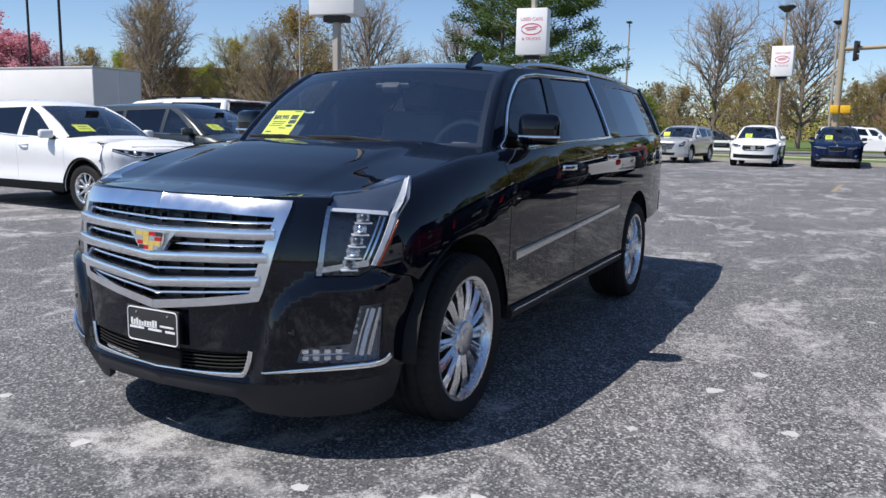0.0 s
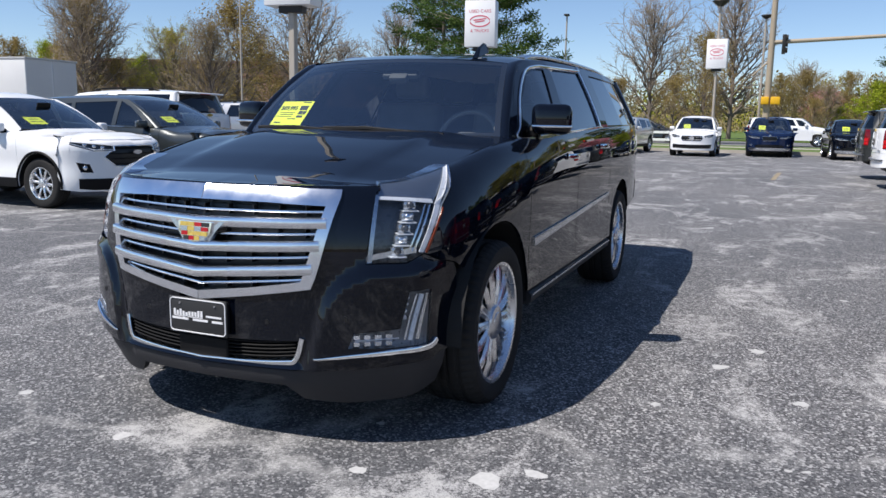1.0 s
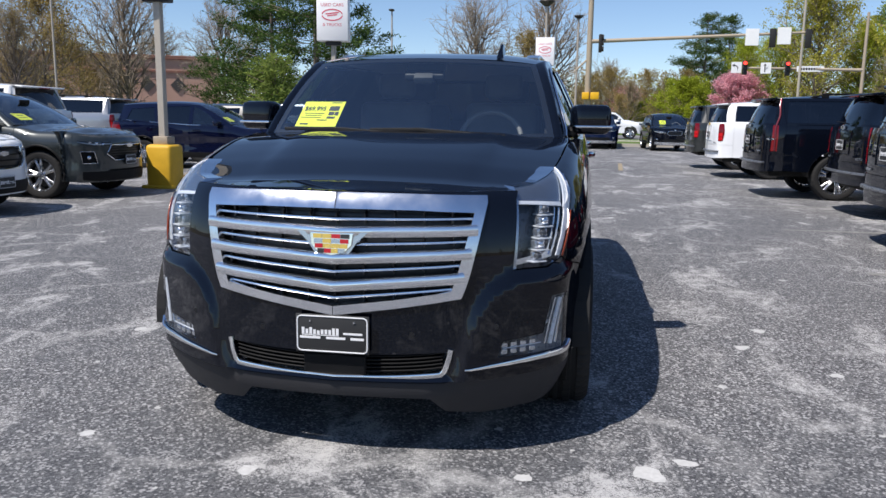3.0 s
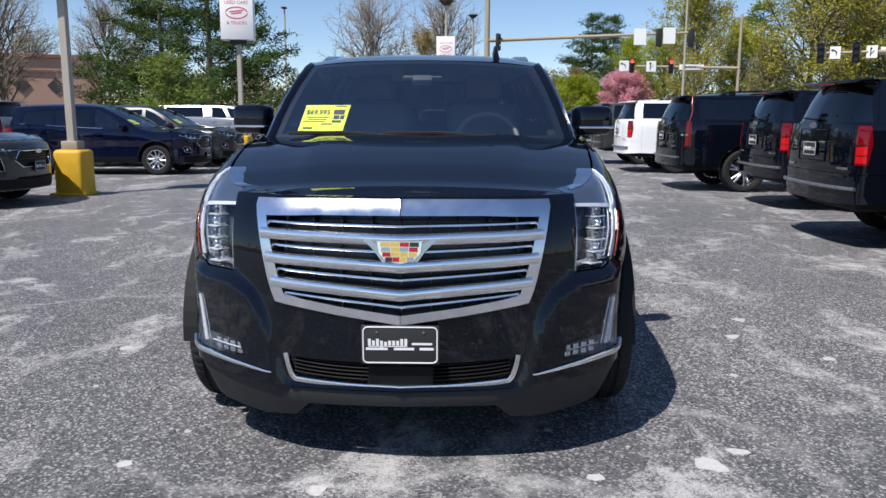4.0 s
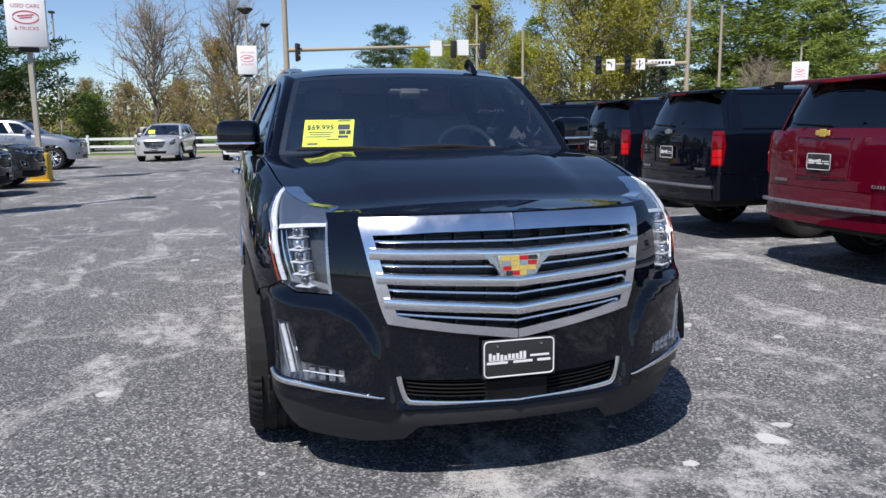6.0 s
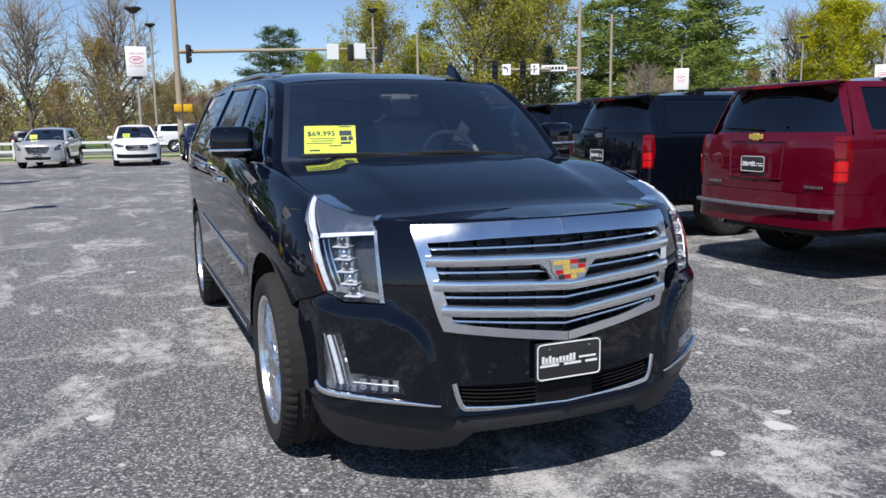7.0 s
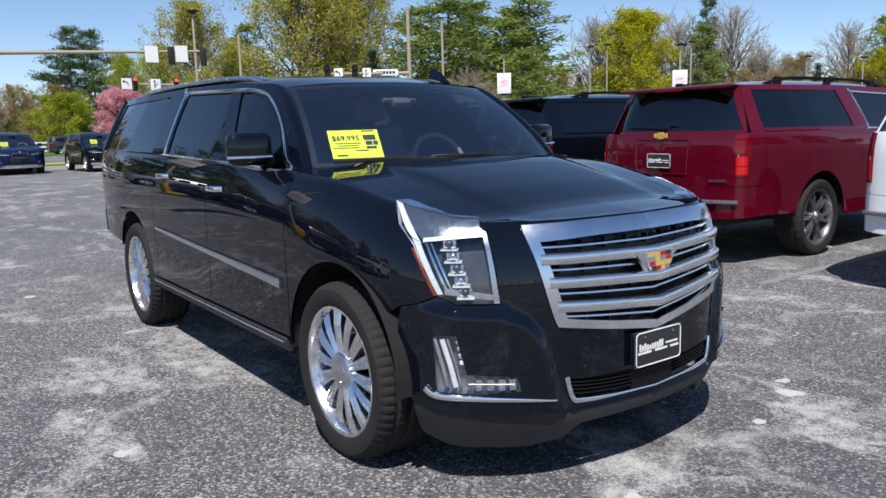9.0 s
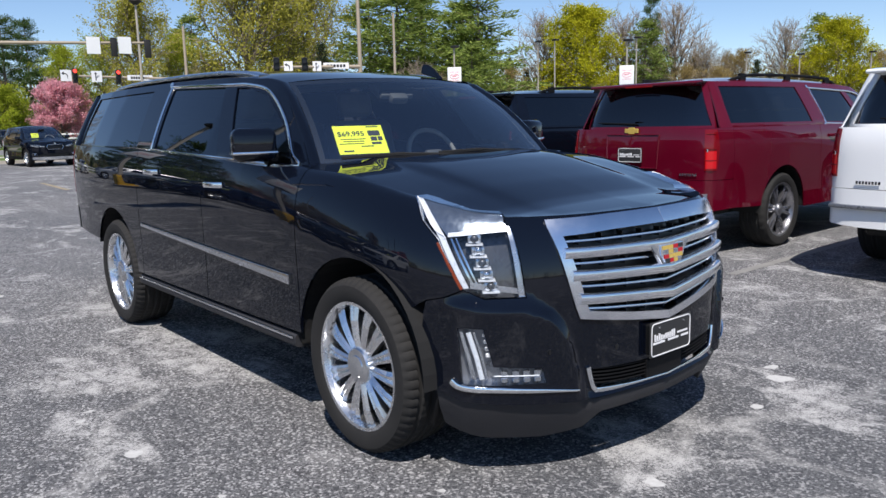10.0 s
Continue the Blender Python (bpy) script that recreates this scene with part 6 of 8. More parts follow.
def spots():
    """Pale splashes on the asphalt, each with an uneven rim."""
    rng = random.Random(11)
    known = [(1.22, -0.90, 0.075), (1.375, -0.77, 0.05), (2.14, 1.36, 0.05), (1.95, 0.94, 0.06), (-1.75, 0.58, 0.05), (-1.52, 4.84, 0.07), (0.75, -1.02, 0.04), (1.7, 0.2, 0.03), (2.35, 0.5, 0.04), (-1.1, -0.95, 0.035), (-0.3, -1.15, 0.05)]
    pts = known + [(rng.uniform(-5, 7), rng.uniform(-3, 14), rng.choice((0.010, 0.014, 0.02, 0.03)) * rng.uniform(0.6, 1.4)) for _ in range(420)]
    verts, faces = [], []
    for x, y, r in pts:
        k, n = len(verts), 11
        verts.append((x, y, 0.0025))
        stretch, a0 = rng.uniform(0.6, 1.0), rng.uniform(0, 3)
        for i in range(n):
            a = 2 * math.pi * i / n
            q = r * rng.uniform(0.65, 1.2)
            dx, dy = q * math.cos(a), q * stretch * math.sin(a)
            verts.append((x + dx * math.cos(a0) - dy * math.sin(a0), y + dx * math.sin(a0) + dy * math.cos(a0), 0.0022))
        faces += [(k, k + 1 + i, k + 1 + (i + 1) % n) for i in range(n)]
    ob = mesh_object("pale_spots", verts, faces, plain("pale_splash", (0.46, 0.46, 0.45), 0.8, 0.0, 0.3, 40, 0.2, 200), None, "", False)
    tagged(ob, "pale dried splashes scattered on the asphalt", "stain", kind="stuff")


spots()


def strip(name, a, b, w, z, mat, label, category):
    a, b = Vector((*a, z)), Vector((*b, z))
    s = (b - a).cross(Vector((0, 0, 1))).normalized() * w / 2
    bm = bmesh.new()
    f = bm.faces.new([bm.verts.new(p) for p in (a - s, a + s, b + s, b - s)])
    f.normal_update()
    if f.normal.z < 0:
        f.normal_flip()
    return tagged(part(name, bm, mat), label, category, kind="structure")


for i in range(8):
    y = 0.75 + 2.85 * i
    strip("bay_line", (3.6, y), (9.0, y), 0.10, 0.004, PALE_PAINT, "faded pale parking bay line", "line")
strip("bay_line", (2.3, 17.5), (2.5, 21.0), 0.12, 0.004, YELLOW_LINE, "faded yellow line on the asphalt", "line")

# verge with kerb beyond the far cars, then the road
verge = slab("verge", [(-60, 37.2), (30, 37.2), (30, 46.5), (-60, 48.5)], -0.2, 0.13, GRASS, "mown grass verge", "grass")
slab("kerb", [(-60, 36.95), (30, 36.95), (30, 37.2), (-60, 37.2)], -0.2, 0.15, CONCRETE, "pale concrete kerb", "kerb")
slab("pavement", [(-60, 43.2), (30, 41.8), (30, 43.4), (-60, 44.8)], -0.2, 0.137, CONCRETE, "pale concrete footpath", "pavement")
sheet("road", [(-300, 49.0), (30, 47.0), (400, -40), (420, -20), (40, 66), (-300, 62)], 0.006, ROAD, "grey road beyond the verge", "road")
slab("far_lawn", [(-300, 64), (38, 68), (420, -16), (700, 60), (300, 500), (-500, 500)], -0.2, 0.12, GRASS, "grass beyond the road", "grass")


# ---- parked cars ----
def gm_face(w, zg, lamp_z):
    """Split grille with slim lamps."""
    return dict(top=0.95, lamp=[(w * 0.42, lamp_z - 0.005), (w * 0.68, lamp_z - 0.012), (w * 0.92, lamp_z + 0.075), (w * 0.955, lamp_z + 0.125), (w * 0.66, lamp_z + 0.09), (w * 0.42, lamp_z + 0.065)],
                grille=[(0, zg), (w * 0.40, zg + 0.01), (w * 0.56, zg + 0.14), (w * 0.47, zg + 0.215), (w * 0.41, zg + 0.225), (w * 0.41, lamp_z + 0.062), (0, lamp_z + 0.065)], grille_w=lambda z: w * (0.42 + 0.4 * (min(z, zg + 0.2) - zg)),
                low=[(0, 0.32), (w * 0.70, 0.33), (w * 0.82, 0.40), (w * 0.56, 0.43), (0, 0.45)], fog=[(w * 0.70, 0.52), (w * 0.84, 0.53), (w * 0.88, 0.67), (w * 0.74, 0.64)],
                bars=4, bar_h=0.014, badge=(0.16, zg + 0.20, SATIN), plate=0.43, skid=0.14)


EQX = crossover(2.725, 0.93, 1.00, 0.92, 1.655, 1.00, 1.08, 1.06, 1.14, 0.355, 0.225, gm_face(0.92, 0.60, 0.83), "ten", rails=None, wedge=0.10)
BLZ_FACE = dict(top=1.0, lamp=[(0.42, 0.84), (0.66, 0.83), (0.86, 0.87), (0.86, 0.91), (0.66, 0.885), (0.42, 0.885)], grille=[(0, 0.60), (0.36, 0.60), (0.50, 0.70), (0.42, 0.84), (0, 0.84)], grille_w=lambda z: 0.40,
                low=[(0, 0.34), (0.45, 0.34), (0.55, 0.40), (0.45, 0.46), (0, 0.46)], fog=[(0.64, 0.56), (0.82, 0.56), (0.84, 0.74), (0.68, 0.74)], bars=6, bar_h=0.012, bar_mat=TRIM, badge=(0.17, 0.83, CHROME), plate=0.60, skid=0.13)
BLZ = crossover(2.863, 0.96, 1.03, 0.965, 1.70, 1.03, 1.12, 1.11, 1.19, 0.375, 0.255, BLZ_FACE, "five", wedge=0.12)
SRX_FACE = dict(top=0.95, lamp=[(0.62, 0.70), (0.80, 0.70), (0.88, 0.92), (0.84, 0.97), (0.74, 0.90), (0.62, 0.82)], grille=[(0, 0.58), (0.34, 0.60), (0.46, 0.86), (0, 0.87)], grille_w=lambda z: 0.40, low=[(0, 0.34), (0.45, 0.34), (0.5, 0.46), (0, 0.46)], fog=None, bars=5, bar_h=0.02, bar_mat=SATIN, badge=(0.14, 0.76, CHROME), plate=0.53)
SRX = crossover(2.807, 0.98, 1.04, 0.95, 1.67, 1.0, 1.10, 1.09, 1.18, 0.37, 0.235, SRX_FACE, "five", wedge=0.10)
MB_FACE = dict(top=0.95, lamp=[(0.50, 0.80), (0.72, 0.78), (0.88, 0.88), (0.86, 0.94), (0.70, 0.92), (0.50, 0.86)], grille=[(0, 0.66), (0.36, 0.66), (0.44, 0.76), (0.40, 0.87), (0, 0.87)], grille_w=lambda z: 0.38, low=[(0, 0.33), (0.78, 0.35), (0.80, 0.52), (0.50, 0.50), (0.40, 0.50), (0, 0.50)], fog=None, bars=2, bar_h=0.03, bar_mat=CHROME, badge=(0.10, 0.765, CHROME), round=True)
MB = crossover(2.915, 0.88, 1.02, 0.965, 1.74, 1.03, 1.13, 1.12, 1.18, 0.39, 0.265, MB_FACE, "five", wedge=0.08)
BM_FACE = dict(top=0.95, lamp=[(0.40, 0.80), (0.66, 0.80), (0.88, 0.86), (0.86, 0.93), (0.64, 0.90), (0.40, 0.88)], grille=[(0, 0.70), (0.26, 0.70), (0.31, 0.80), (0.27, 0.89), (0, 0.89)], grille_w=lambda z: 0.28, low=[(0, 0.35), (0.5, 0.35), (0.60, 0.48), (0.45, 0.54), (0, 0.54)], fog=[(0.66, 0.48), (0.80, 0.49), (0.80, 0.56), (0.68, 0.55)], bars=1, bar_h=0.012, badge=(0.04, 0.93, SATIN), round=True, skid=0.10, skid_mat=SATIN)
BM = crossover(2.933, 0.87, 1.10, 0.97, 1.75, 1.04, 1.14, 1.13, 1.19, 0.385, 0.25, BM_FACE, "five", wedge=0.06)
BM3 = crossover(2.864, 0.84, 1.00, 0.945, 1.675, 1.02, 1.11, 1.10, 1.17, 0.37, 0.25, BM_FACE, "five", wedge=0.06)
K2_FACE = dict(top=1.05, lamp=[(0.56, 0.92), (0.80, 0.92), (0.90, 0.95), (0.90, 1.06), (0.78, 1.07), (0.56, 1.05)], grille=[(0, 0.80), (0.60, 0.80), (0.60, 1.0), (0, 1.0)], grille_w=lambda z: 0.58, low=[(0, 0.42), (0.5, 0.42), (0.5, 0.52), (0, 0.52)], fog=[(0.62, 0.52), (0.78, 0.52), (0.78, 0.60), (0.62, 0.60)], bars=3, bar_h=0.03, bar_mat=CHROME, badge=(0.2, 0.90, GOLD))


LUX_LENS = plain("smoked_red_lens", (0.16, 0.03, 0.04), 0.1, 0.2, 0.1, 20)


def k2(short=False, lux=False):
    """The squared full-size estate; rear shown."""
    wb = 2.946 if short else 3.302
    P = full_size(wb, wb + (1.29 if short else 1.36))
    ye = float(P["body"].y.max())
    P.update(front=plain_front, face=K2_FACE, fender_front=-0.50, bumper_top=0.86, wheel="six", rim_mat=RIM, rim_r=0.265, step=0.08, rails=(1.35, ye - 0.85, 0.05), rail_mat=TRIM, rail_w=0.04, tail_low=0.50, handle_mat=None)
    P.pop("fender_nose")
    P.pop("handle_mat")
    P["belt"] = [(0.0, 1.225), (0.45, 1.245), (1.2, 1.278), (ye, 1.30)]
    P["roof"] = [(y, z + 0.04) for y, z in P["roof"]]
    P["cant"] = [(y, z + 0.03) for y, z in P["cant"]]
    P["windows"] = [([(y, z + 0.012) for y, z in w], g) for w, g in P["windows"]]
    P["rear_bumper_top"] = 0.79
    P["tail"]["glass"] = (ye - 0.1, ye - 0.24, 1.765, 0.705)
    P["tail"]["bow"] = 0.14
    P["roof_rear"] = ye - 0.24
    P["flank"] = ((0.46, 1.15), (ye - 0.26, ye - 0.36))
    P["rear_edge"] = [(ye - 0.29, 1.45), (ye - 0.325, 1.62)]
    P["tail"]["spoiler"] = 0.17
    P["tail"]["post"] = 0.008
    P["tail"]["step_mat"] = LAMP_MID
    q = wb - 3.302
    P["windows"][2] = ([(2.60 + q, 1.327), (ye - 0.44, 1.340), (ye - 0.45, 1.50), (ye - 0.49, 1.712), (2.66 + q, 1.712)], PRIVACY)
    P["tail"]["lamp"] = [(0.805, 0.885), (0.885, 0.885), (0.893, 1.10), (0.888, 1.285), (0.80, 1.285)]
    if lux:
        P["tail"].update(lamp=[(0.885, 0.84), (0.912, 0.84), (0.914, 1.10), (0.912, 1.29), (0.890, 1.29)], lens=DEEP_RED, blade=LUX_LENS, gold=False)
        P["chrome_closed"] = True
        P["rim_r"] = 0.288
    return P


SUB, TAH, LUX = k2(), k2(True), k2(True, True)
SUB["rim_mat"] = RIM
right_row = [
    ("estate_car", "white full-size estate car with red tail lamps", SUB, CAR_WHITE, 3.302, -0.75, 5.30),
    ("estate_car", "deep red full-size estate car with dark rear window", dict(SUB, rim_mat=GREY_RIM, rim_r=0.288), CAR_RED, 3.302, 2.15, 5.35),
    ("estate_car", "black full-size estate car, its tail to the lane", dict(SUB, tail=dict(SUB["tail"], gold=False)), BLACK, 3.302, 5.04, 5.55),
    ("off_road_car", "black full-size off-road car with red tail lamps", dict(TAH, tail=dict(TAH["tail"], gold=False)), BLACK, 2.946, 8.54, 6.15),
    ("off_road_car", "black luxury off-road car with slim tall tail lamps", LUX, BLACK, 2.946, 11.55, 5.5),
    ("off_road_car", "white full-size off-road car, its tail to the lane", TAH, CAR_WHITE, 2.946, 16.4, 5.6),
    ("off_road_car", "dark full-size off-road car at the row's end", TAH, CAR_DARK, 2.946, 20.0, 5.6),
]
for name, label, P, mat, wb, y, x in right_row:
    suv(name, label, P, mat, pose(x + wb, y, 0, 0, 0, 90), "car", "row of cars with tails to the lane")
SILVER_TAHOE = k2(True)
left_row = [
    ("crossover_car", "white compact crossover with black lower trim", EQX, CAR_WHITE, 5.27, -7.30),
    ("crossover_car", "dark grey crossover with a broad black grille", BLZ, CAR_GREY, 8.02, -7.22),
    ("crossover_car", "dark navy compact crossover with bright wheels", EQX, CAR_NAVY, 14.95, -6.80),
    ("crossover_car", "dark grey compact crossover beside a navy one", EQX, CAR_DARK, 17.75, -6.75),
    ("off_road_car", "silver full-size off-road car, its nose to the lane", SILVER_TAHOE, CAR_SILVER, 27.3, -7.45),
]
for name, label, P, mat, y, x in left_row:
    suv(name, label, P, mat, pose(x, y, 0, 0, 0, 90), "car", "row of cars with noses to the lane")
back_row = [
    ("crossover_car", "light silver crossover with a chrome grille", SRX, CAR_LIGHT, -4.45, 32.6, -8),
    ("crossover_car", "white sporty crossover with black intakes", MB, CAR_WHITE, -0.85, 31.8, 0),
    ("crossover_car", "blue crossover with twin grilles", BM, CAR_BLUE, 2.20, 33.6, 0),
    ("crossover_car", "black crossover with twin grilles", BM3, BLACK, 5.45, 32.4, 3),
]
for name, label, P, mat, x, y, a in back_row:
    suv(name, label, P, mat, pose(x, y, 0, 0, 0, a), "car", "cars along the far kerb")
    price_sheet(pose(x - 0.35, y + 0.62, 1.26, -30, 0, a), 0.28, 0.20, big=False)
for y, x, z in ((5.27, -7.30, 1.22), (8.02, -7.22, 1.26), (14.95, -6.8, 1.22), (17.75, -6.75, 1.22)):
    price_sheet(pose(x - 0.72, y - 0.30, z, 0, 0, 90) @ pose(0, 0, 0, -62), 0.30, 0.21, big=False)


# ---- trees ----
def leaf_mat(name, a, b, through=0.35):
    n = Nodes(name)
    geo = n.add("ShaderNodeNewGeometry")
    col = n.mix(geo.outputs["Random Per Island"], a, b)
    info = n.add("ShaderNodeObjectInfo")
    col = n.mix(n.math("MULTIPLY", info.outputs["Random"], 0.3), col, tuple(c * 0.6 for c in a))
    d = n.add("ShaderNodeBsdfDiffuse", Color=col)
    t = n.add("ShaderNodeBsdfTranslucent", Color=col)
    m = n.add("ShaderNodeMixShader", Fac=through)
    n.tree.links.new(d.outputs[0], m.inputs[1])
    n.tree.links.new(t.outputs[0], m.inputs[2])
    n.tree.links.new(m.outputs[0], n.out.inputs[0])
    return n.mat


BARK = plain("grey_bark", (0.17, 0.14, 0.115), 0.95, 0.0, 0.35, 4.0, 0.5, 40)
TWIG = plain("twig_bark", (0.30, 0.245, 0.18), 0.95, 0.0, 0.3, 4.0)
BROWN_BUD = leaf_mat("brown_buds", (0.27, 0.19, 0.08), (0.42, 0.34, 0.13))
OLIVE = leaf_mat("olive_leaves", (0.30, 0.30, 0.05), (0.52, 0.48, 0.10))
LIME = leaf_mat("lime_leaves", (0.34, 0.36, 0.02), (0.52, 0.48, 0.03))
FRESH = leaf_mat("fresh_leaves", (0.27, 0.34, 0.03), (0.46, 0.50, 0.06))
PINE = leaf_mat("pine_needles", (0.040, 0.078, 0.026), (0.13, 0.19, 0.055), 0.25)
LIGHT_PINE = leaf_mat("light_pine_needles", (0.14, 0.21, 0.05), (0.34, 0.40, 0.10), 0.3)
SPRUCE = leaf_mat("spruce_needles", (0.028, 0.048, 0.026), (0.080, 0.10, 0.05), 0.2)
PINK = leaf_mat("pink_blossom", (0.68, 0.30, 0.36), (0.84, 0.50, 0.54))
PALE = leaf_mat("pale_blossom", (0.42, 0.33, 0.29), (0.58, 0.47, 0.42))


def sticks_mesh(name, sticks, mat, parent):
    """Tapered three- to six-sided bars, joined."""
    verts, faces = [], []
    for a, b, ra, rb in sticks:
        n = 6 if ra > 0.10 else 4 if ra > 0.03 else 3
        d = (b - a).normalized()
        s = d.orthogonal().normalized()
        t = d.cross(s)
        k = len(verts)
        for p, r in ((a, ra), (b, rb)):
            for i in range(n):
                q = 2 * math.pi * i / n
                verts.append(p + (s * math.cos(q) + t * math.sin(q)) * r)
        faces += [(k + i, k + (i + 1) % n, k + n + (i + 1) % n, k + n + i) for i in range(n)]
    return mesh_object(name, verts, faces, mat, parent, "", True)


def leaves_mesh(name, leaves, mat, parent):
    """Small bent leaves: (place, direction, length, width)."""
    rng = random.Random(len(leaves))
    verts, faces = [], []
    for p, d, ln, w in leaves:
        d = d.normalized()
        s = d.cross(Vector((rng.uniform(-1, 1), rng.uniform(-1, 1), rng.uniform(-1, 1)))).normalized() * w / 2
        k = len(verts)
        up = d.cross(s).normalized() * w * 0.25
        verts += [p, p + d * ln * 0.5 - s + up, p + d * ln, p + d * ln * 0.5 + s + up]
        faces += [(k, k + 1, k + 2), (k, k + 2, k + 3)]
    return mesh_object(name, verts, faces, mat, parent, "", False)


def crown_form(rng, height, reach, limbs=30, rise=(28, 58), base=0.14, fine=2, low=0.55):
    """A leader with limbs, boughs and twigs in an oval crown: bars and twig ends."""
    sticks, tips = [], []
    r0 = height * 0.016
    lead = [Vector((0, 0, -0.1))]
    for i in range(1, 9):
        lead.append(Vector((rng.gauss(0, 0.012 * height) * i / 8, rng.gauss(0, 0.012 * height) * i / 8, height * 0.93 * i / 8)))
    for i in range(8):
        sticks.append((lead[i], lead[i + 1], r0 * (1.12 - 0.13 * i), r0 * (1.12 - 0.13 * (i + 1))))

    def run(p, d, length, r, n, level, lift):
        q = p
        for i in range(n):
            d = (d + Vector((rng.gauss(0, 0.10), rng.gauss(0, 0.10), rng.gauss(0, 0.06) + lift))).normalized()
            e = q + d * (length / n)
            sticks.append((q, e, r * (1 - 0.75 * i / n), r * (1 - 0.75 * (i + 1) / n)))
            q = e
            if level > 0:
                for _ in range(fine if level == 1 else 2):
                    s = d.orthogonal().normalized()
                    s.rotate(Matrix.Rotation(rng.uniform(0, 6.283), 3, d))
                    a = radians(rng.uniform(24, 55))
                    run(q, (d * math.cos(a) + s * math.sin(a)).normalized(), length * (0.50 if level > 1 else 0.42) * (1.05 - 0.5 * i / n) * rng.uniform(0.7, 1.15), r * (0.55 - 0.25 * i / n), 4 if level > 1 else 2, level - 1, lift)
            else:
                tips.append((q, d))
    for k in range(limbs):
        t = (k + rng.random()) / limbs
        z = height * (base + (0.90 - base) * t)
        j = min(7, int(z / (height * 0.93 / 8)))
        f = (z - lead[j].z) / max(0.01, lead[j + 1].z - lead[j].z)
        p = lead[j].lerp(lead[j + 1], min(1, max(0, f)))
        a = k * 2.39996 + rng.uniform(-0.4, 0.4)
        tilt = radians(rise[1] + (rise[0] - rise[1]) * t + rng.uniform(-6, 6))
        ln = reach * (low + (1 - low) * math.sin(math.pi * min(1, 0.25 + 0.60 * t))) * (1 - 0.72 * t ** 2.2) / math.sin(max(tilt, 0.5)) ** 0.6 * rng.uniform(0.8, 1.15)
        run(p, Vector((math.cos(a) * math.sin(tilt), math.sin(a) * math.sin(tilt), math.cos(tilt))), ln, r0 * (0.62 - 0.35 * t), 5, 2, 0.05)
    return sticks, tips


def tree(name, label, sticks, leaves, leaf):
    t = thing(name, label, "tree", group="trees round the lot")
    sticks_mesh("trunk", [s for s in sticks if s[2] > 0.03] or sticks[:1], BARK, t)
    thin = [s for s in sticks if s[2] <= 0.03]
    if thin:
        tagged(sticks_mesh("branchwork", [(a, b, max(ra, 0.009), max(rb, 0.006)) for a, b, ra, rb in thin], TWIG, t), kind="stuff")
    if leaves:
        leaves_mesh("crown", leaves, leaf, t)
    return t


def around(rng, tips, count, spread, size):
    out = []
    for p, d in tips:
        for _ in range(count if rng.random() < 0.88 else 0):
            o = Vector((rng.gauss(0, spread), rng.gauss(0, spread), rng.gauss(0, spread * 0.8)))
            s = size * rng.uniform(0.6, 1.3)
            out.append((p + o, Vector((rng.gauss(0, 1), rng.gauss(0, 1), rng.gauss(0, 0.7))), s, s * 0.8))
    return out


def bare(seed, height=10.0, bud=0, leaf=None, reach=3.6, rise=(18, 52)):
    rng = random.Random(seed)
    st, tips = crown_form(rng, height, reach, 34, rise, 0.12, 3, 0.6)
    return tree("bare_tree", "leafless grey-brown tree with fine upright twigs", st, around(rng, tips, bud, 0.10, 0.09) if bud else [], leaf)


def leafy(seed, height, leaf, label, count=3, size=0.20, reach=3.6, spread=0.20, rise=(25, 65), base=0.10):
    rng = random.Random(seed)
    st, tips = crown_form(rng, height, reach, 26, rise, base, 2, 0.65)
    st = [s for s in st if s[2] > 0.012]
    return tree("leafy_tree", label, st, around(rng, tips, count, spread, size), leaf)


def conifer(seed, height, reach, leaf, label, droop=0.0, gap=0.62, first=0.10, power=0.8, clumps=8, needle=0.42, name="pine_tree", count=10):
    """Whorls of boughs set with needle tufts."""
    rng = random.Random(seed)
    sticks, leaves = [], []
    sticks.append((Vector((0, 0, -0.1)), Vector((0, 0, height * 0.97)), height * 0.016, 0.02))
    z = height * first
    while z < height * 0.97:
        ln = reach * max(0.05, 1 - (z - height * first) / (height * (1 - first))) ** power
        for i in range(rng.randint(5, 7)):
            if rng.random() < 0.08:
                continue
            a = rng.uniform(0, 6.283)
            le = ln * rng.uniform(0.6, 1.15)
            p = Vector((0, 0, z + rng.uniform(-0.25, 0.25)))
            out = Vector((math.cos(a), math.sin(a), 0))
            side = Vector((-out.y, out.x, 0))
            bend = lambda t: p + out * le * t + Vector((0, 0, (0.20 - droop) * le * t * t - droop * 0.1 * le))
            prev = p
            for k in range(1, 4):
                q = bend(k / 3)
                sticks.append((prev, q, 0.035 * (1.2 - k / 3) + 0.008, 0.035 * (0.9 - k / 3 * 0.8) + 0.006))
                prev = q
            for c in range(max(3, int(clumps * le / reach + 2))):
                t = 0.12 + 0.88 * rng.random() ** 0.75
                q = bend(t) + side * rng.gauss(0, 0.20 * le * (1.15 - t) * 0.6 + 0.10) + Vector((0, 0, rng.gauss(0, 0.12)))
                for _ in range(count):
                    d = Vector((rng.gauss(0, 1), rng.gauss(0, 1), rng.gauss(0.25 - droop, 0.7))) + out * 0.6
                    leaves.append((q + Vector((rng.gauss(0, 0.22), rng.gauss(0, 0.22), rng.gauss(0, 0.11))), d, needle * rng.uniform(0.6, 1.2), needle * 0.24))
        z += gap * rng.uniform(0.8, 1.2)
    return tree(name, label, sticks, leaves, leaf)


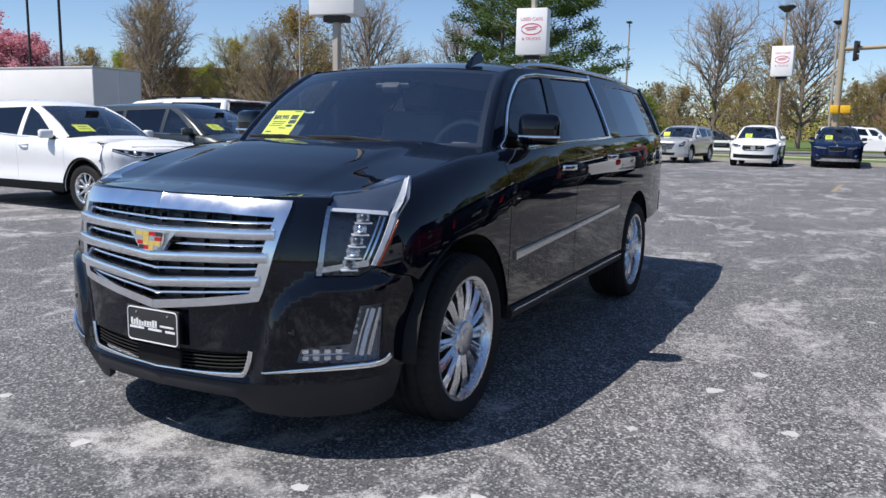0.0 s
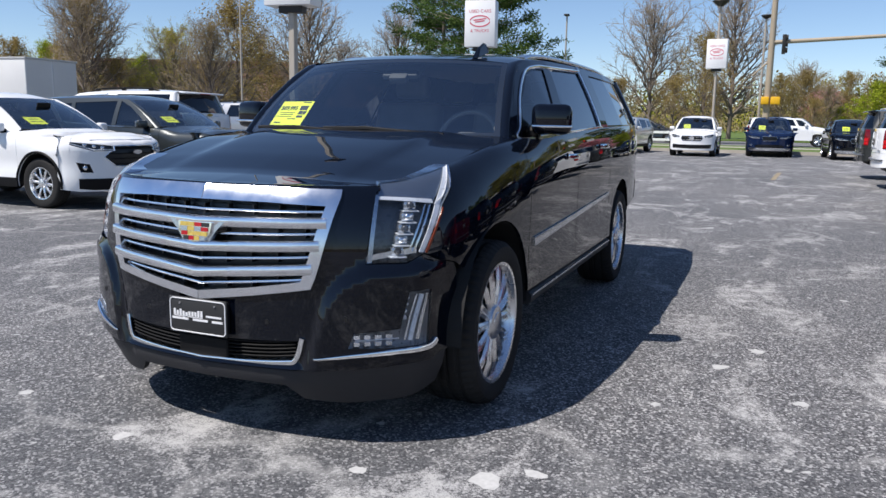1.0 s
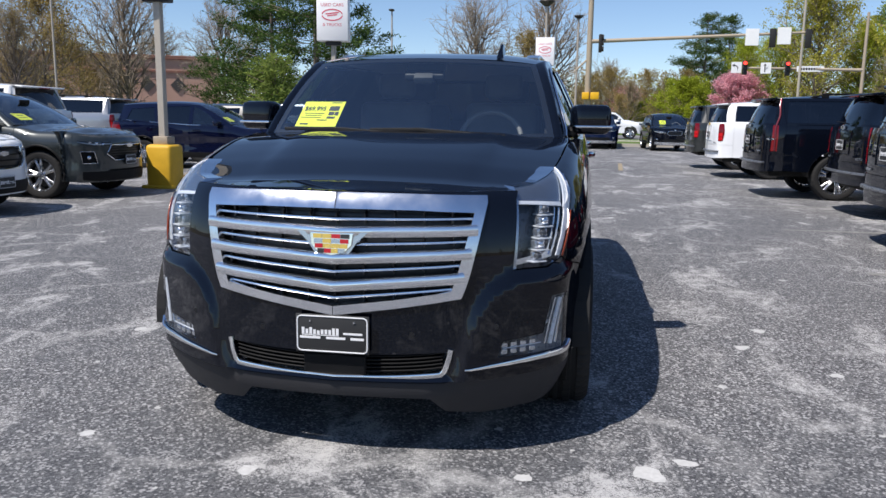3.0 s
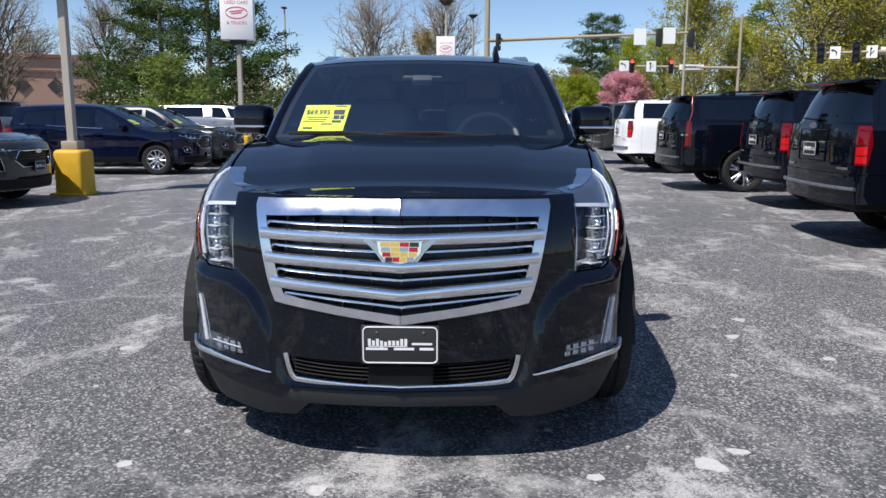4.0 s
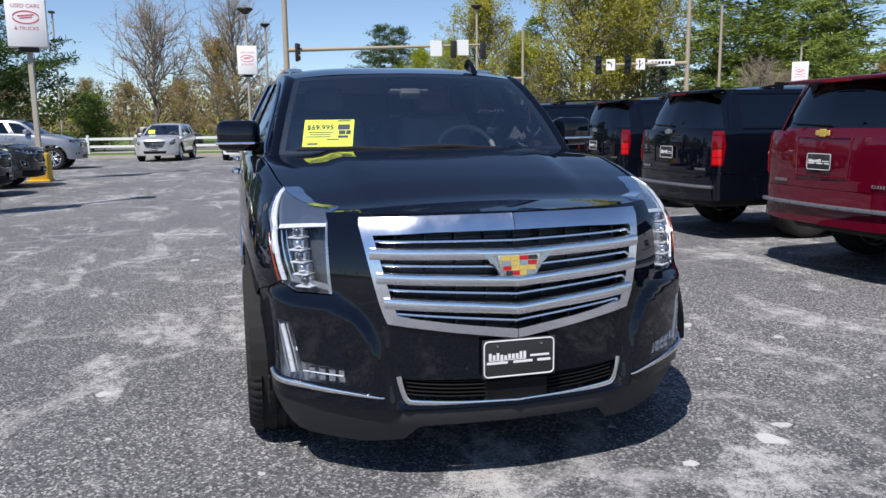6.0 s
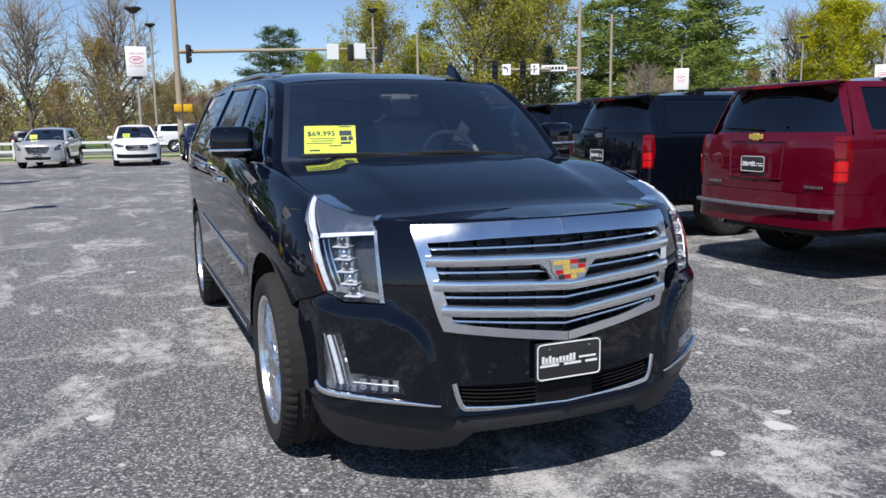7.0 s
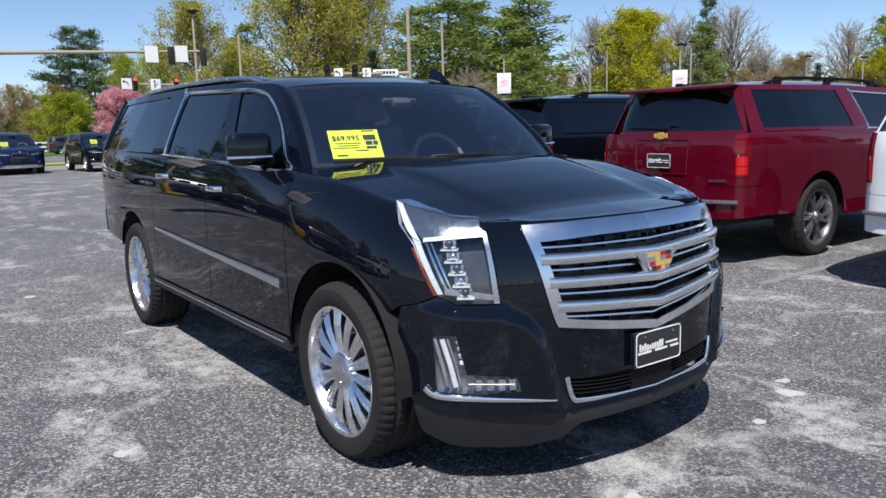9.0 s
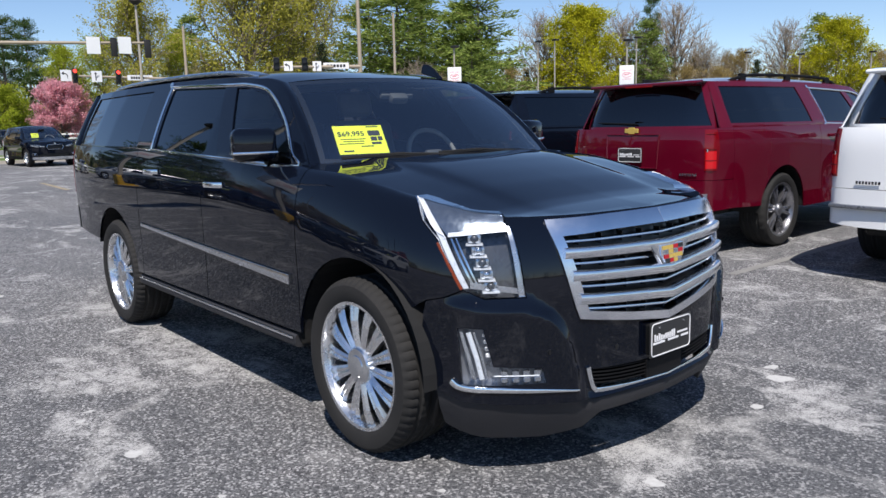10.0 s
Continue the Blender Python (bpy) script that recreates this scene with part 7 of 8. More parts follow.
BARES = [bare(1), bare(2, reach=3.2), bare(5, reach=4.2, rise=(22, 60))]
BUDDING = [bare(3, 10.0, 1, BROWN_BUD), bare(4, 10.0, 2, OLIVE, 3.9)]
OLIVES = [leafy(10, 10.0, OLIVE, "tall tree in young olive leaf", 6, 0.125, 2.9, 0.20, (16, 50)), leafy(11, 10.0, OLIVE, "tall tree in young olive leaf", 5, 0.125, 2.6, 0.20, (14, 46)), leafy(12, 10.0, FRESH, "tall tree in fresh green leaf", 5, 0.12, 2.8, 0.20, (16, 50))]
LIMES = [leafy(20, 10.0, LIME, "round tree in bright yellow-green leaf", 9, 0.15, 3.6, 0.24, (28, 75), 0.12)]
FRESHES = [leafy(21, 6.0, FRESH, "low tree in fresh green leaf", 5, 0.16, 3.2, 0.20, (35, 80))]
PINKS = [leafy(30, 6.0, PINK, "cherry tree in pink blossom", 8, 0.16, 2.8, 0.18, (35, 78)), leafy(31, 8.0, PALE, "tree in pale blossom", 4, 0.15, 2.6, 0.18, (22, 55))]
BROWNS = [leafy(40, 9.0, BROWN_BUD, "brown budding tree with dense twigs", 3, 0.13, 3.2, 0.20, (25, 65))]
PINES = [conifer(50, 14.0, 5.4, PINE, "tall dark green pine with spreading boughs", gap=0.55, power=0.6, clumps=13, count=24, needle=0.29), conifer(51, 13.0, 3.6, LIGHT_PINE, "light green pine with open boughs", gap=0.55, power=0.7, first=0.12, clumps=9)]
SPRUCES = [conifer(60, 13.0, 3.0, SPRUCE, "dark narrow spruce with drooping boughs", 0.25, 0.40, 0.04, 1.0, 9, 0.36, "spruce_tree")]
SMALL_PINES = [conifer(61, 4.6, 2.7, LIGHT_PINE, "low broad light green pine", 0.0, 0.36, 0.05, 0.55, 10, 0.32, "pine_tree", 12)]
USED = set()


def plant(kinds, x, y, height, spin=0.0, wide=1.0):
    """Sets a tree of one of the kinds at (x, y) with that height."""
    k = kinds[int(abs(x * 7 + y * 3)) % len(kinds)]
    top = max((c.bound_box[i][2] for c in k.children for i in range(8)))
    s = height / top
    m = Matrix.Translation((x, y, 0)) @ Matrix.Rotation(radians(spin if spin else (x * 37 + y * 53) % 360), 4, "Z") @ Matrix.Diagonal((s * wide, s * wide, s, 1))
    if k in USED:
        copy_thing(k, m)
    else:
        USED.add(k)
        k.matrix_world = m


def far(bearing, d, ex, ey):
    return ex + d * math.sin(radians(bearing)), ey + d * math.cos(radians(bearing))


# the big pine behind the sign, the low one before it
plant(PINES[:1], -15.1, 44.5, 15.5, 40)
plant(PINES[:1], -19.0, 47.0, 12.5, 200)
plant(SMALL_PINES, -13.2, 32.5, 4.5, 20, 1.0)
plant(SMALL_PINES, -10.5, 52.0, 4.6, 120)
plant(BARES[:1], -8.2, 71.0, 14.2, 10)
plant(BARES[1:2], -1.2, 71.7, 14.2, 60)
plant(BARES[2:3], -24.2, 50.5, 10.5, 80)
plant(BARES[:1], -27.6, 43.5, 9.4, 150)
plant(BARES[1:2], -36.0, 32.5, 8.4, 220)
plant(BUDDING[:1], -34.5, 30.5, 8.8, 30)
plant(BUDDING[:1], -26.3, 31.4, 9.2, 100)
plant(BROWNS, -28.4, 36.5, 8.8, 20)
plant(BUDDING[1:], -33.0, 36.0, 7.6, 300)
plant(BUDDING[1:], -39.0, 40.0, 7.8, 200)
plant(BROWNS, -2.4, 57.0, 9.4, 140, 0.8)
plant(BROWNS, -9.5, 62.0, 6.0, 200)
plant(BROWNS, -5.5, 66.0, 6.5, 250)
plant(PINKS[:1], -58.0, 38.0, 8.6, 60)
plant(PINKS[:1], -63.0, 36.0, 9.0, 160)
for b, d, h, kind in ((-53.5, 76, 9.0, BARES), (-51.5, 72, 8.6, BROWNS), (-50.0, 74, 9.0, BUDDING[1:]), (-48.6, 70, 8.4, BROWNS), (-56.5, 84, 9.6, BARES)):
    plant(kind, *far(b, d, 2.4, -3.2), h)
plant(OLIVES[2:], -62.0, 52.0, 8.6, 90)
plant(SPRUCES, -50.0, 44.0, 7.6, 0)
for b, d, h, kind in ((-62, 80, 9, BARES), (-57, 95, 10, BARES), (-52, 90, 9, OLIVES), (-45, 85, 9, BUDDING), (-39, 80, 9, OLIVES), (-36, 95, 11, BARES), (-30, 95, 10, BARES), (-20, 100, 9, BUDDING), (-16, 95, 9, BROWNS), (-12, 90, 8, BROWNS)):
    plant(kind, *far(b, d, 2.4, -3.2), h)
for b, d, h, kind in ((-50, 58, 6.5, BUDDING[1:]), (-47, 62, 7.5, BUDDING[1:]), (-44, 60, 7.5, OLIVES), (-41.5, 56, 7.0, BUDDING), (-38, 62, 8.0, BUDDING[1:]), (-35.5, 58, 7.0, BROWNS), (-33.5, 66, 7.0, BROWNS), (-45.5, 50, 5.5, BROWNS), (-39.5, 50, 5.5, BROWNS)):
    plant(kind, *far(b, d, 2.4, -3.2), h)
# over the road, from the signal mast to the right
for b, d, h, kind in ((2.5, 120, 9.5, BARES), (4.5, 118, 10.5, BUDDING), (6.5, 125, 11, BUDDING), (9.0, 112, 14, PINES[:1]), (10.5, 120, 14.5, PINES[:1]), (12.0, 105, 9, PINKS[1:]), (0.5, 110, 8.5, BUDDING)):
    plant(kind, *far(b, d, 1.2, -3.7), h)
for b, d, h, kind in ((1.2, 96, 8.4, BROWNS), (2.6, 100, 9.2, BROWNS), (4.0, 94, 8.6, BUDDING[:1]), (5.2, 98, 8.8, BROWNS), (6.6, 94, 8.2, BUDDING), (7.8, 98, 8.8, BROWNS), (9.2, 96, 8.0, BUDDING[1:]), (3.3, 88, 5.0, BROWNS), (6.0, 88, 5.2, BROWNS), (8.6, 88, 5.0, BROWNS)):
    plant(kind, *far(b, d, 1.2, -3.7), h)
plant(FRESHES, 12.8, 80.5, 6.4, 30, 1.15)
plant(FRESHES, 9.0, 92.0, 4.6, 130)
plant(PINKS[:1], 16.0, 72.5, 5.0, 20)
plant(PINKS[:1], 8.5, 104.0, 5.0, 220)
for b, d, h, kind in ((13.8, 82, 12.6, OLIVES), (16.0, 80, 13.6, OLIVES), (18.2, 76, 14.5, OLIVES), (20.8, 80, 13.8, OLIVES[2:]), (23.0, 78, 13.6, BUDDING[1:]), (25.4, 76, 15.0, OLIVES), (27.8, 78, 15.6, OLIVES), (29.5, 84, 15.0, OLIVES), (14.8, 92, 14.0, SPRUCES), (22.0, 92, 14, PINES[1:])):
    plant(kind, *far(b, d, -1.8, -3.3), h, 0, 1.4 if kind[0] is PINES[1] else 1.0)
plant(SPRUCES, 35.3, 59.4, 15.5, 0, 1.15)
for b, d, h, kind in ((34.2, 84, 13.5, PINES[1:]), (36.2, 80, 14.6, PINES[1:]), (38.0, 88, 14.5, PINES[1:]), (37.6, 62, 7.6, BARES[2:]), (38.8, 64, 7.2, BUDDING[:1]), (40.8, 80, 12.5, PINES[1:]), (42.0, 78, 13.6, PINES[1:]), (41.4, 70, 7.6, PINES[1:]), (44.3, 96, 15.6, SPRUCES), (45.6, 100, 13.5, SPRUCES), (46.8, 100, 13.5, BARES)):
    plant(kind, *far(b, d, -1.8, -3.3), h, 0, 1.4 if kind[0] is PINES[1] else 1.0)
plant(LIMES, 72.2, 59.5, 15.4, 10, 1.08)
plant(PINES[:1], 82.0, 57.0, 14.8, 90, 0.55)
for b, d, h, kind in ((53.0, 102, 13.2, BARES), (56.5, 100, 12.0, BARES), (58.5, 98, 12.6, BARES), (60.0, 104, 12.5, BUDDING), (61.8, 96, 13.0, SPRUCES), (63.5, 100, 11.0, BARES), (65.5, 100, 11.6, PINES[1:]), (66.6, 92, 8.2, LIMES), (54.5, 98, 12.0, PINES[1:]), (55.5, 100, 9.5, BROWNS), (58.0, 100, 10, BROWNS), (60.8, 100, 10.5, BROWNS), (62.6, 98, 10.5, SPRUCES), (65.0, 98, 9.5, BROWNS), (50.5, 104, 12, BARES), (48.5, 100, 11, BROWNS), (45.0, 92, 9, BROWNS), (41.0, 90, 10.5, BROWNS), (37.0, 90, 10, SPRUCES), (34.8, 92, 10, OLIVES), (69.0, 95, 9, BROWNS), (69.5, 98, 9.5, SPRUCES), (72, 95, 10, OLIVES), (57.2, 92, 8.0, BROWNS), (59.4, 90, 7.6, BROWNS), (64.3, 92, 8.2, BROWNS)):
    plant(kind, *far(b, d, -2.76, -2.83), h)


def far_woods():
    """A low far belt of woods all round the place."""
    rng = random.Random(77)
    for mat, share, label in ((BROWN_BUD, 0.45, "far brown budding woods"), (OLIVE, 0.35, "far olive-green woods"), (SPRUCE, 0.20, "far dark evergreen woods")):
        leaves = []
        for i in range(int(900 * share)):
            a, d = (rng.uniform(-1.25, 1.35) if i % 5 else rng.uniform(0, 6.283)), rng.uniform(128, 190)
            h, r = rng.uniform(6.0, 11.0), rng.uniform(2.5, 4.5)
            c = Vector((d * math.sin(a), d * math.cos(a), 0))
            for _ in range(110):
                k = rng.random()
                p = Vector((rng.gauss(0, r * 0.5), rng.gauss(0, r * 0.5), h * k))
                p.x *= 1.15 - k * 0.7
                p.y *= 1.15 - k * 0.7
                s = rng.uniform(0.35, 0.85)
                leaves.append((c + p, Vector((rng.gauss(0, 0.6), rng.gauss(0, 0.6), rng.gauss(0.5, 1))), s, s * 0.55))
        ob = leaves_mesh("far_woods", leaves, mat, None)
        tagged(ob, label + " along the horizon", "woods", kind="stuff")


far_woods()


def wooded_rise():
    """A low uneven rise far behind the woods."""
    rng = random.Random(5)
    n = 260
    verts, faces = [], []
    for i in range(n):
        a = 2 * math.pi * i / n
        h = 4.6 + 1.6 * math.sin(3 * a + 1) + rng.uniform(-0.7, 0.7)
        for d, z in ((195, -0.2), (205, h * 0.7), (214, h), (240, h * 1.1), (290, -0.2)):
            verts.append((d * math.sin(a) * rng.uniform(0.99, 1.01), d * math.cos(a), z))
    faces = [(i * 5 + j, ((i + 1) % n) * 5 + j, ((i + 1) % n) * 5 + j + 1, i * 5 + j + 1) for i in range(n) for j in range(4)]
    mat = plain("wooded_slope", (0.17, 0.145, 0.075), 0.95, 0.0, 0.6, 0.35, 1.0, 1.5)
    tagged(mesh_object("backdrop", verts, faces, mat, None), "distant brown-green wooded rise", "backdrop", kind="structure")


wooded_rise()


# ---- poles, signs, signals ----
POLE = plain("weathered_pole", (0.40, 0.36, 0.30), 0.6, 0.2, 0.15, 2.0, 0.1, 40)
TAN_POLE = plain("tan_pole", (0.36, 0.30, 0.22), 0.65, 0.1, 0.15, 2.0, 0.1, 40)
DARK_METAL = plain("dark_metal", (0.03, 0.028, 0.026), 0.5, 0.4, 0.2)
SIGN_WHITE = plain("sign_white", (0.80, 0.80, 0.79), 0.4, 0.0, 0.05, 2.0)
SIGN_RED = plain("sign_red", (0.62, 0.10, 0.14), 0.5, 0.0, 0.05)
YELLOW_BASE = plain("chipped_yellow_paint", (0.62, 0.36, 0.015), 0.6, 0.0, 0.22, 5.0, 0.25, 40)
RED_LAMP = plain("red_signal_lens", (0.75, 0.03, 0.02), 0.2, 0.0, 0.05)
RED_LAMP.node_tree.nodes["Principled BSDF"].inputs["Emission Color"].default_value = (1.0, 0.05, 0.03, 1)
RED_LAMP.node_tree.nodes["Principled BSDF"].inputs["Emission Strength"].default_value = 2.5
SIGNAL_YELLOW = plain("signal_yellow", (0.72, 0.40, 0.01), 0.45, 0.0, 0.1)


def sign_box(parent, x, y, z, yaw, w=0.95, d=0.5, h=1.38):
    m = pose(x, y, z, 0, 0, yaw)
    bm = bmesh.new()
    box(bm, (w, d, h), m, 0.015, 2)
    b = part("sign_box", bm, SIGN_WHITE, parent, "white box sign with red print", True)
    for side in (0, 180):
        f = m @ pose(0, 0, 0, 0, 0, side)
        text("USED CARS", 0.135, f @ Matrix.Translation((0, -d / 2 - 0.003, 0.36)) @ Matrix.Rotation(math.pi / 2, 4, "X"), SIGN_RED, b)
        text("& TRUCKS", 0.125, f @ Matrix.Translation((0, -d / 2 - 0.003, -0.22)) @ Matrix.Rotation(math.pi / 2, 4, "X"), SIGN_RED, b)
        ring = [f @ Vector((0.31 * math.cos(t), -d / 2 - 0.003, 0.07 + 0.16 * math.sin(t))) for t in np.linspace(0, 2 * math.pi, 25)[:-1]]
        sweep("oval_rim", ring, rounded(0.004, 0.035, 0.2, 1), SIGN_RED, b, up=(0, 0, 1), closed=True)
        for k, bw in ((0.09, 0.40), (0.03, 0.30)):
            bm = bmesh.new()
            box(bm, (bw, 0.004, 0.035), f @ Matrix.Translation((0, -d / 2 - 0.003, 0.03 + k)) @ Matrix.Rotation(-0.12, 4, "Y"))
            part("oval_stroke", bm, SIGN_RED, b)
    bm = bmesh.new()
    box(bm, (w * 0.5, d * 0.5, 0.12), m @ Matrix.Translation((0, 0, -h / 2 - 0.06)), 0.01, 1)
    part("sign_bracket", bm, DARK_METAL, b)


def lamp_pole(x, y, h, label, sign=None, base=False, r=0.065, mat=POLE, head="box", head_yaw=0.0):
    t = thing("lamp_post", label, "lamp post", Matrix.Translation((x, y, 0)), "lamp posts")
    bm = bmesh.new()
    z0 = 0.0
    if base:
        z0 = 0.90
        box(bm, (r * 2, r * 2, h - z0), Matrix.Translation((0, 0, (h + z0) / 2)), 0.012, 1)
    else:
        tube(bm, (0, 0, 0), (0, 0, h), r, r * 0.75, 12)
    part("pole", bm, mat, t, "", True)
    if base:
        bm = bmesh.new()
        box(bm, (0.50, 0.50, 0.80), Matrix.Translation((0, 0, 0.39)), 0.07, 3)
        b = part("concrete_base", bm, YELLOW_BASE, t, "yellow painted concrete base", True)
        bm = bmesh.new()
        box(bm, (0.60, 0.60, 0.07), Matrix.Translation((-0.03, 0, 0.025)), 0.03, 2)
        part("base_foot", bm, YELLOW_BASE, b, "", True)
        bm = bmesh.new()
        box(bm, (0.28, 0.28, 0.15), Matrix.Translation((0, 0, 0.86)), 0.015, 2)
        part("base_cover", bm, TAN_POLE, t, "tan metal cover", True)
    if head:
        bm = bmesh.new()
        if head == "box":
            box(bm, (0.42, 0.55, 0.16), pose(0, -0.12, h + 0.05, 0, 0, head_yaw), 0.04, 2)
        elif head == "dish":
            tube(bm, (0, 0, h - 0.05), (0, 0, h + 0.18), 0.12, 0.40, 16)
            tube(bm, (0, 0, h + 0.18), (0, 0, h + 0.24), 0.40, 0.36, 16)
        else:
            box(bm, (0.75, 0.26, 0.12), pose(0, 0, 0, 0, 0, head_yaw) @ Matrix.Translation((0.55, 0, h)), 0.03, 2)
            tube(bm, (0, 0, h), pose(0, 0, 0, 0, 0, head_yaw) @ Vector((0.3, 0, h)), 0.04, 0.04, 8)
        part("lamp_head", bm, DARK_METAL, t, "dark lamp head", True)
    if sign:
        sign_box(t, 0, 0, *sign)
    return t


lamp_pole(-6.42, 9.45, 8.0, "square tan lamp post with box sign on yellow base", (4.10, 8), True)
lamp_pole(-6.35, 19.75, 8.0, "square tan lamp post with box sign on yellow base", (4.28, 8), True)
lamp_pole(-0.45, 37.0, 7.0, "tall lamp post with a white box sign", (4.72, -4), False, 0.075, POLE, "dish")
lamp_pole(33.3, 38.7, 6.4, "lamp post with a white box sign", (4.37, -42))
lamp_pole(41.3, 30.1, 6.4, "lamp post with a white box sign", (4.1, -50))
lamp_pole(-15.0, 65.5, 10.6, "tall lamp post across the road", None, False, 0.09)
lamp_pole(1.34, 61.0, 9.3, "tall lamp post across the road", None, False, 0.10, POLE, "dish")
lamp_pole(14.6, 47.0, 9.0, "tall lamp post by the road", None, False, 0.09, POLE, "dish")
lamp_pole(-37.0, 26.4, 9.2, "dark lamp post with a single arm", None, False, 0.09, DARK_METAL, "arm")
lamp_pole(-34.3, 22.6, 11.0, "slim dark utility pole", None, False, 0.07, DARK_METAL, None)
lamp_pole(-22.0, 28.5, 11.0, "slim grey metal pole behind cars", None, False, 0.05, POLE, None)
lamp_pole(21.6, 29.9, 6.9, "slim tan pole by the lot", None, False, 0.08, TAN_POLE, None)
for b, d, h in ((46.2, 72, 8.2), (47.4, 72, 8.3), (53.1, 70, 8.0), (60.5, 80, 7.0), (63.8, 80, 6.6), (68.0, 82, 6.6)):
    lamp_pole(*far(b, d, -1.8, -3.3), h, "slim pale lamp post in a far lot", None, False, 0.07, POLE, "box")


def signal_head(bm_mat, parent, x, y, z, yaw, lit="red", back=True):
    m = pose(x, y, z, 0, 0, yaw)
    bm = bmesh.new()
    box(bm, (0.34, 0.20, 1.05), m, 0.03, 2)
    h = part("signal_head", bm, DARK_METAL, parent, "dark three-lens signal head", True)
    for i, zz in enumerate((0.34, 0.0, -0.34)):
        bm = bmesh.new()
        tube(bm, m @ Vector((0, -0.10, zz)), m @ Vector((0, -0.13, zz)), 0.13, 0.13, 16)
        part("signal_lens", bm, RED_LAMP if i == 0 and lit == "red" else MESH, h)
        bm = bmesh.new()
        tube(bm, m @ Vector((0, -0.10, zz + 0.02)), m @ Vector((0, -0.20, zz + 0.02)), 0.15, 0.15, 16, False)
        part("visor", bm, DARK_METAL, h)
    return h


def board(parent, x, y, z, yaw, w, h, arrow=None, bars=0, mat=None, name="sign_board"):
    m = pose(x, y, z, 0, 0, yaw)
    bm = bmesh.new()
    box(bm, (w, 0.03, h), m, 0.01, 1)
    b = part(name, bm, mat or SIGN_WHITE, parent, "white road sign")
    f = lambda px, pz: m @ Vector((px * w, -0.02, pz * h))
    if arrow:
        pts = {"left": [(0.12, -0.35), (0.12, 0.02), (-0.02, 0.16), (-0.2, 0.2)], "fork": [(-0.1, -0.36), (-0.1, 0.3)]}[arrow]
        sweep("arrow_stem", [f(*p) for p in pts], rounded(0.006, 0.07, 0.2, 1), INK, b, up=(0, 0, 1) if arrow == "left" else (1, 0, 0))
        head = [(-0.2, 0.36), (-0.42, 0.2), (-0.2, 0.04)] if arrow == "left" else [(-0.24, 0.22), (-0.1, 0.42), (0.04, 0.22)]
        bm = bmesh.new()
        bm.faces.new([bm.verts.new(f(*p) - Vector((0, 0.004, 0))) for p in head])
        part("arrow_head", bm, INK, b)
        if arrow == "fork":
            sweep("arrow_stem", [f(-0.1, -0.1), f(0.2, 0.14)], rounded(0.006, 0.07, 0.2, 1), INK, b, up=(0, -1, 0))
    if bars:
        for i in range(bars):
            bm = bmesh.new()
            box(bm, (w * 0.8 / bars * 0.7, 0.01, h * 0.45), m @ Matrix.Translation((w * (-0.38 + 0.76 * (i + 0.5) / bars), -0.018, 0)))
            part("lettering_bar", bm, DARK_METAL, b)
    return b


def mast(x, y, h, arm_to, arm_z, label, heads=(), boards=(), r=0.15):
    """A signal mast with one long arm."""
    t = thing("signal_mast", label, "traffic signal", Matrix.Translation((x, y, 0)), "traffic signals")
    bm = bmesh.new()
    tube(bm, (0, 0, 0), (0, 0, h), r, r * 0.7, 14)
    part("mast_pole", bm, TAN_POLE, t, "", True)
    end = Vector((arm_to[0] - x, arm_to[1] - y, arm_z[1]))
    start = Vector((0, 0, arm_z[0]))
    bm = bmesh.new()
    tube(bm, start, end, 0.12, 0.07, 12)
    arm = part("mast_arm", bm, TAN_POLE, t, "", True)
    for s, drop, yaw, lit in heads:
        p = start.lerp(end, s)
        signal_head(None, t, p.x, p.y - 0.15, p.z - drop, yaw, lit)
    for s, drop, yaw, w, hh, arrow, bars in boards:
        p = start.lerp(end, s)
        board(t, p.x, p.y - 0.12, p.z - drop, yaw, w, hh, arrow, bars)
    return t


m1 = mast(1.92, 44.6, 11.5, (14.4, 44.6), (5.95, 6.45), "tan signal mast with a long arm over the road", [(0.05, 0.15, 90, ""), (0.83, 0.25, 180, ""), (0.985, 0.35, 180, "")], [(0.74, 0.15, 0, 0.75, 0.95, None, 0), (0.88, 0.15, 0, 0.75, 0.95, None, 0)], 0.20)
bm = bmesh.new()
box(bm, (0.42, 0.30, 0.42), Matrix.Translation((-0.12, -0.28, 2.75)), 0.04, 2)
box(bm, (0.50, 0.30, 0.42), Matrix.Translation((0.42, -0.28, 2.75)), 0.04, 2)
part("crossing_signal", bm, SIGNAL_YELLOW, m1, "yellow pedestrian signal boxes", True)
bm = bmesh.new()
tube(bm, (0, 0, 5.0), (-0.9, -0.3, 4.1), 0.06, 0.05, 8)
part("cross_brace", bm, TAN_POLE, m1, "", True)
mast(21.8, 57.6, 9.2, (13.6, 58.6), (5.15, 5.35), "tan signal mast across the crossing", [(0.62, 0.0, 0, "red"), (0.98, 0.0, 0, "red")], [(0.43, 0.0, 0, 1.9, 0.40, None, 8), (0.80, 0.0, 0, 0.75, 0.80, "fork", 0), (1.05, 0.0, 0, 0.75, 0.80, "left", 0)], 0.14)
mast(24.0, 36.6, 8.6, (18.6, 37.4), (4.75, 4.65), "tan signal mast beyond the parked row", [(0.66, 0.0, -30, ""), (0.97, 0.0, -30, "")], [(0.30, -0.05, -25, 1.5, 0.36, None, 6), (0.52, 0.0, -25, 0.5, 0.62, "fork", 0), (0.84, 0.0, -25, 0.5, 0.62, "left", 0)], 0.15)


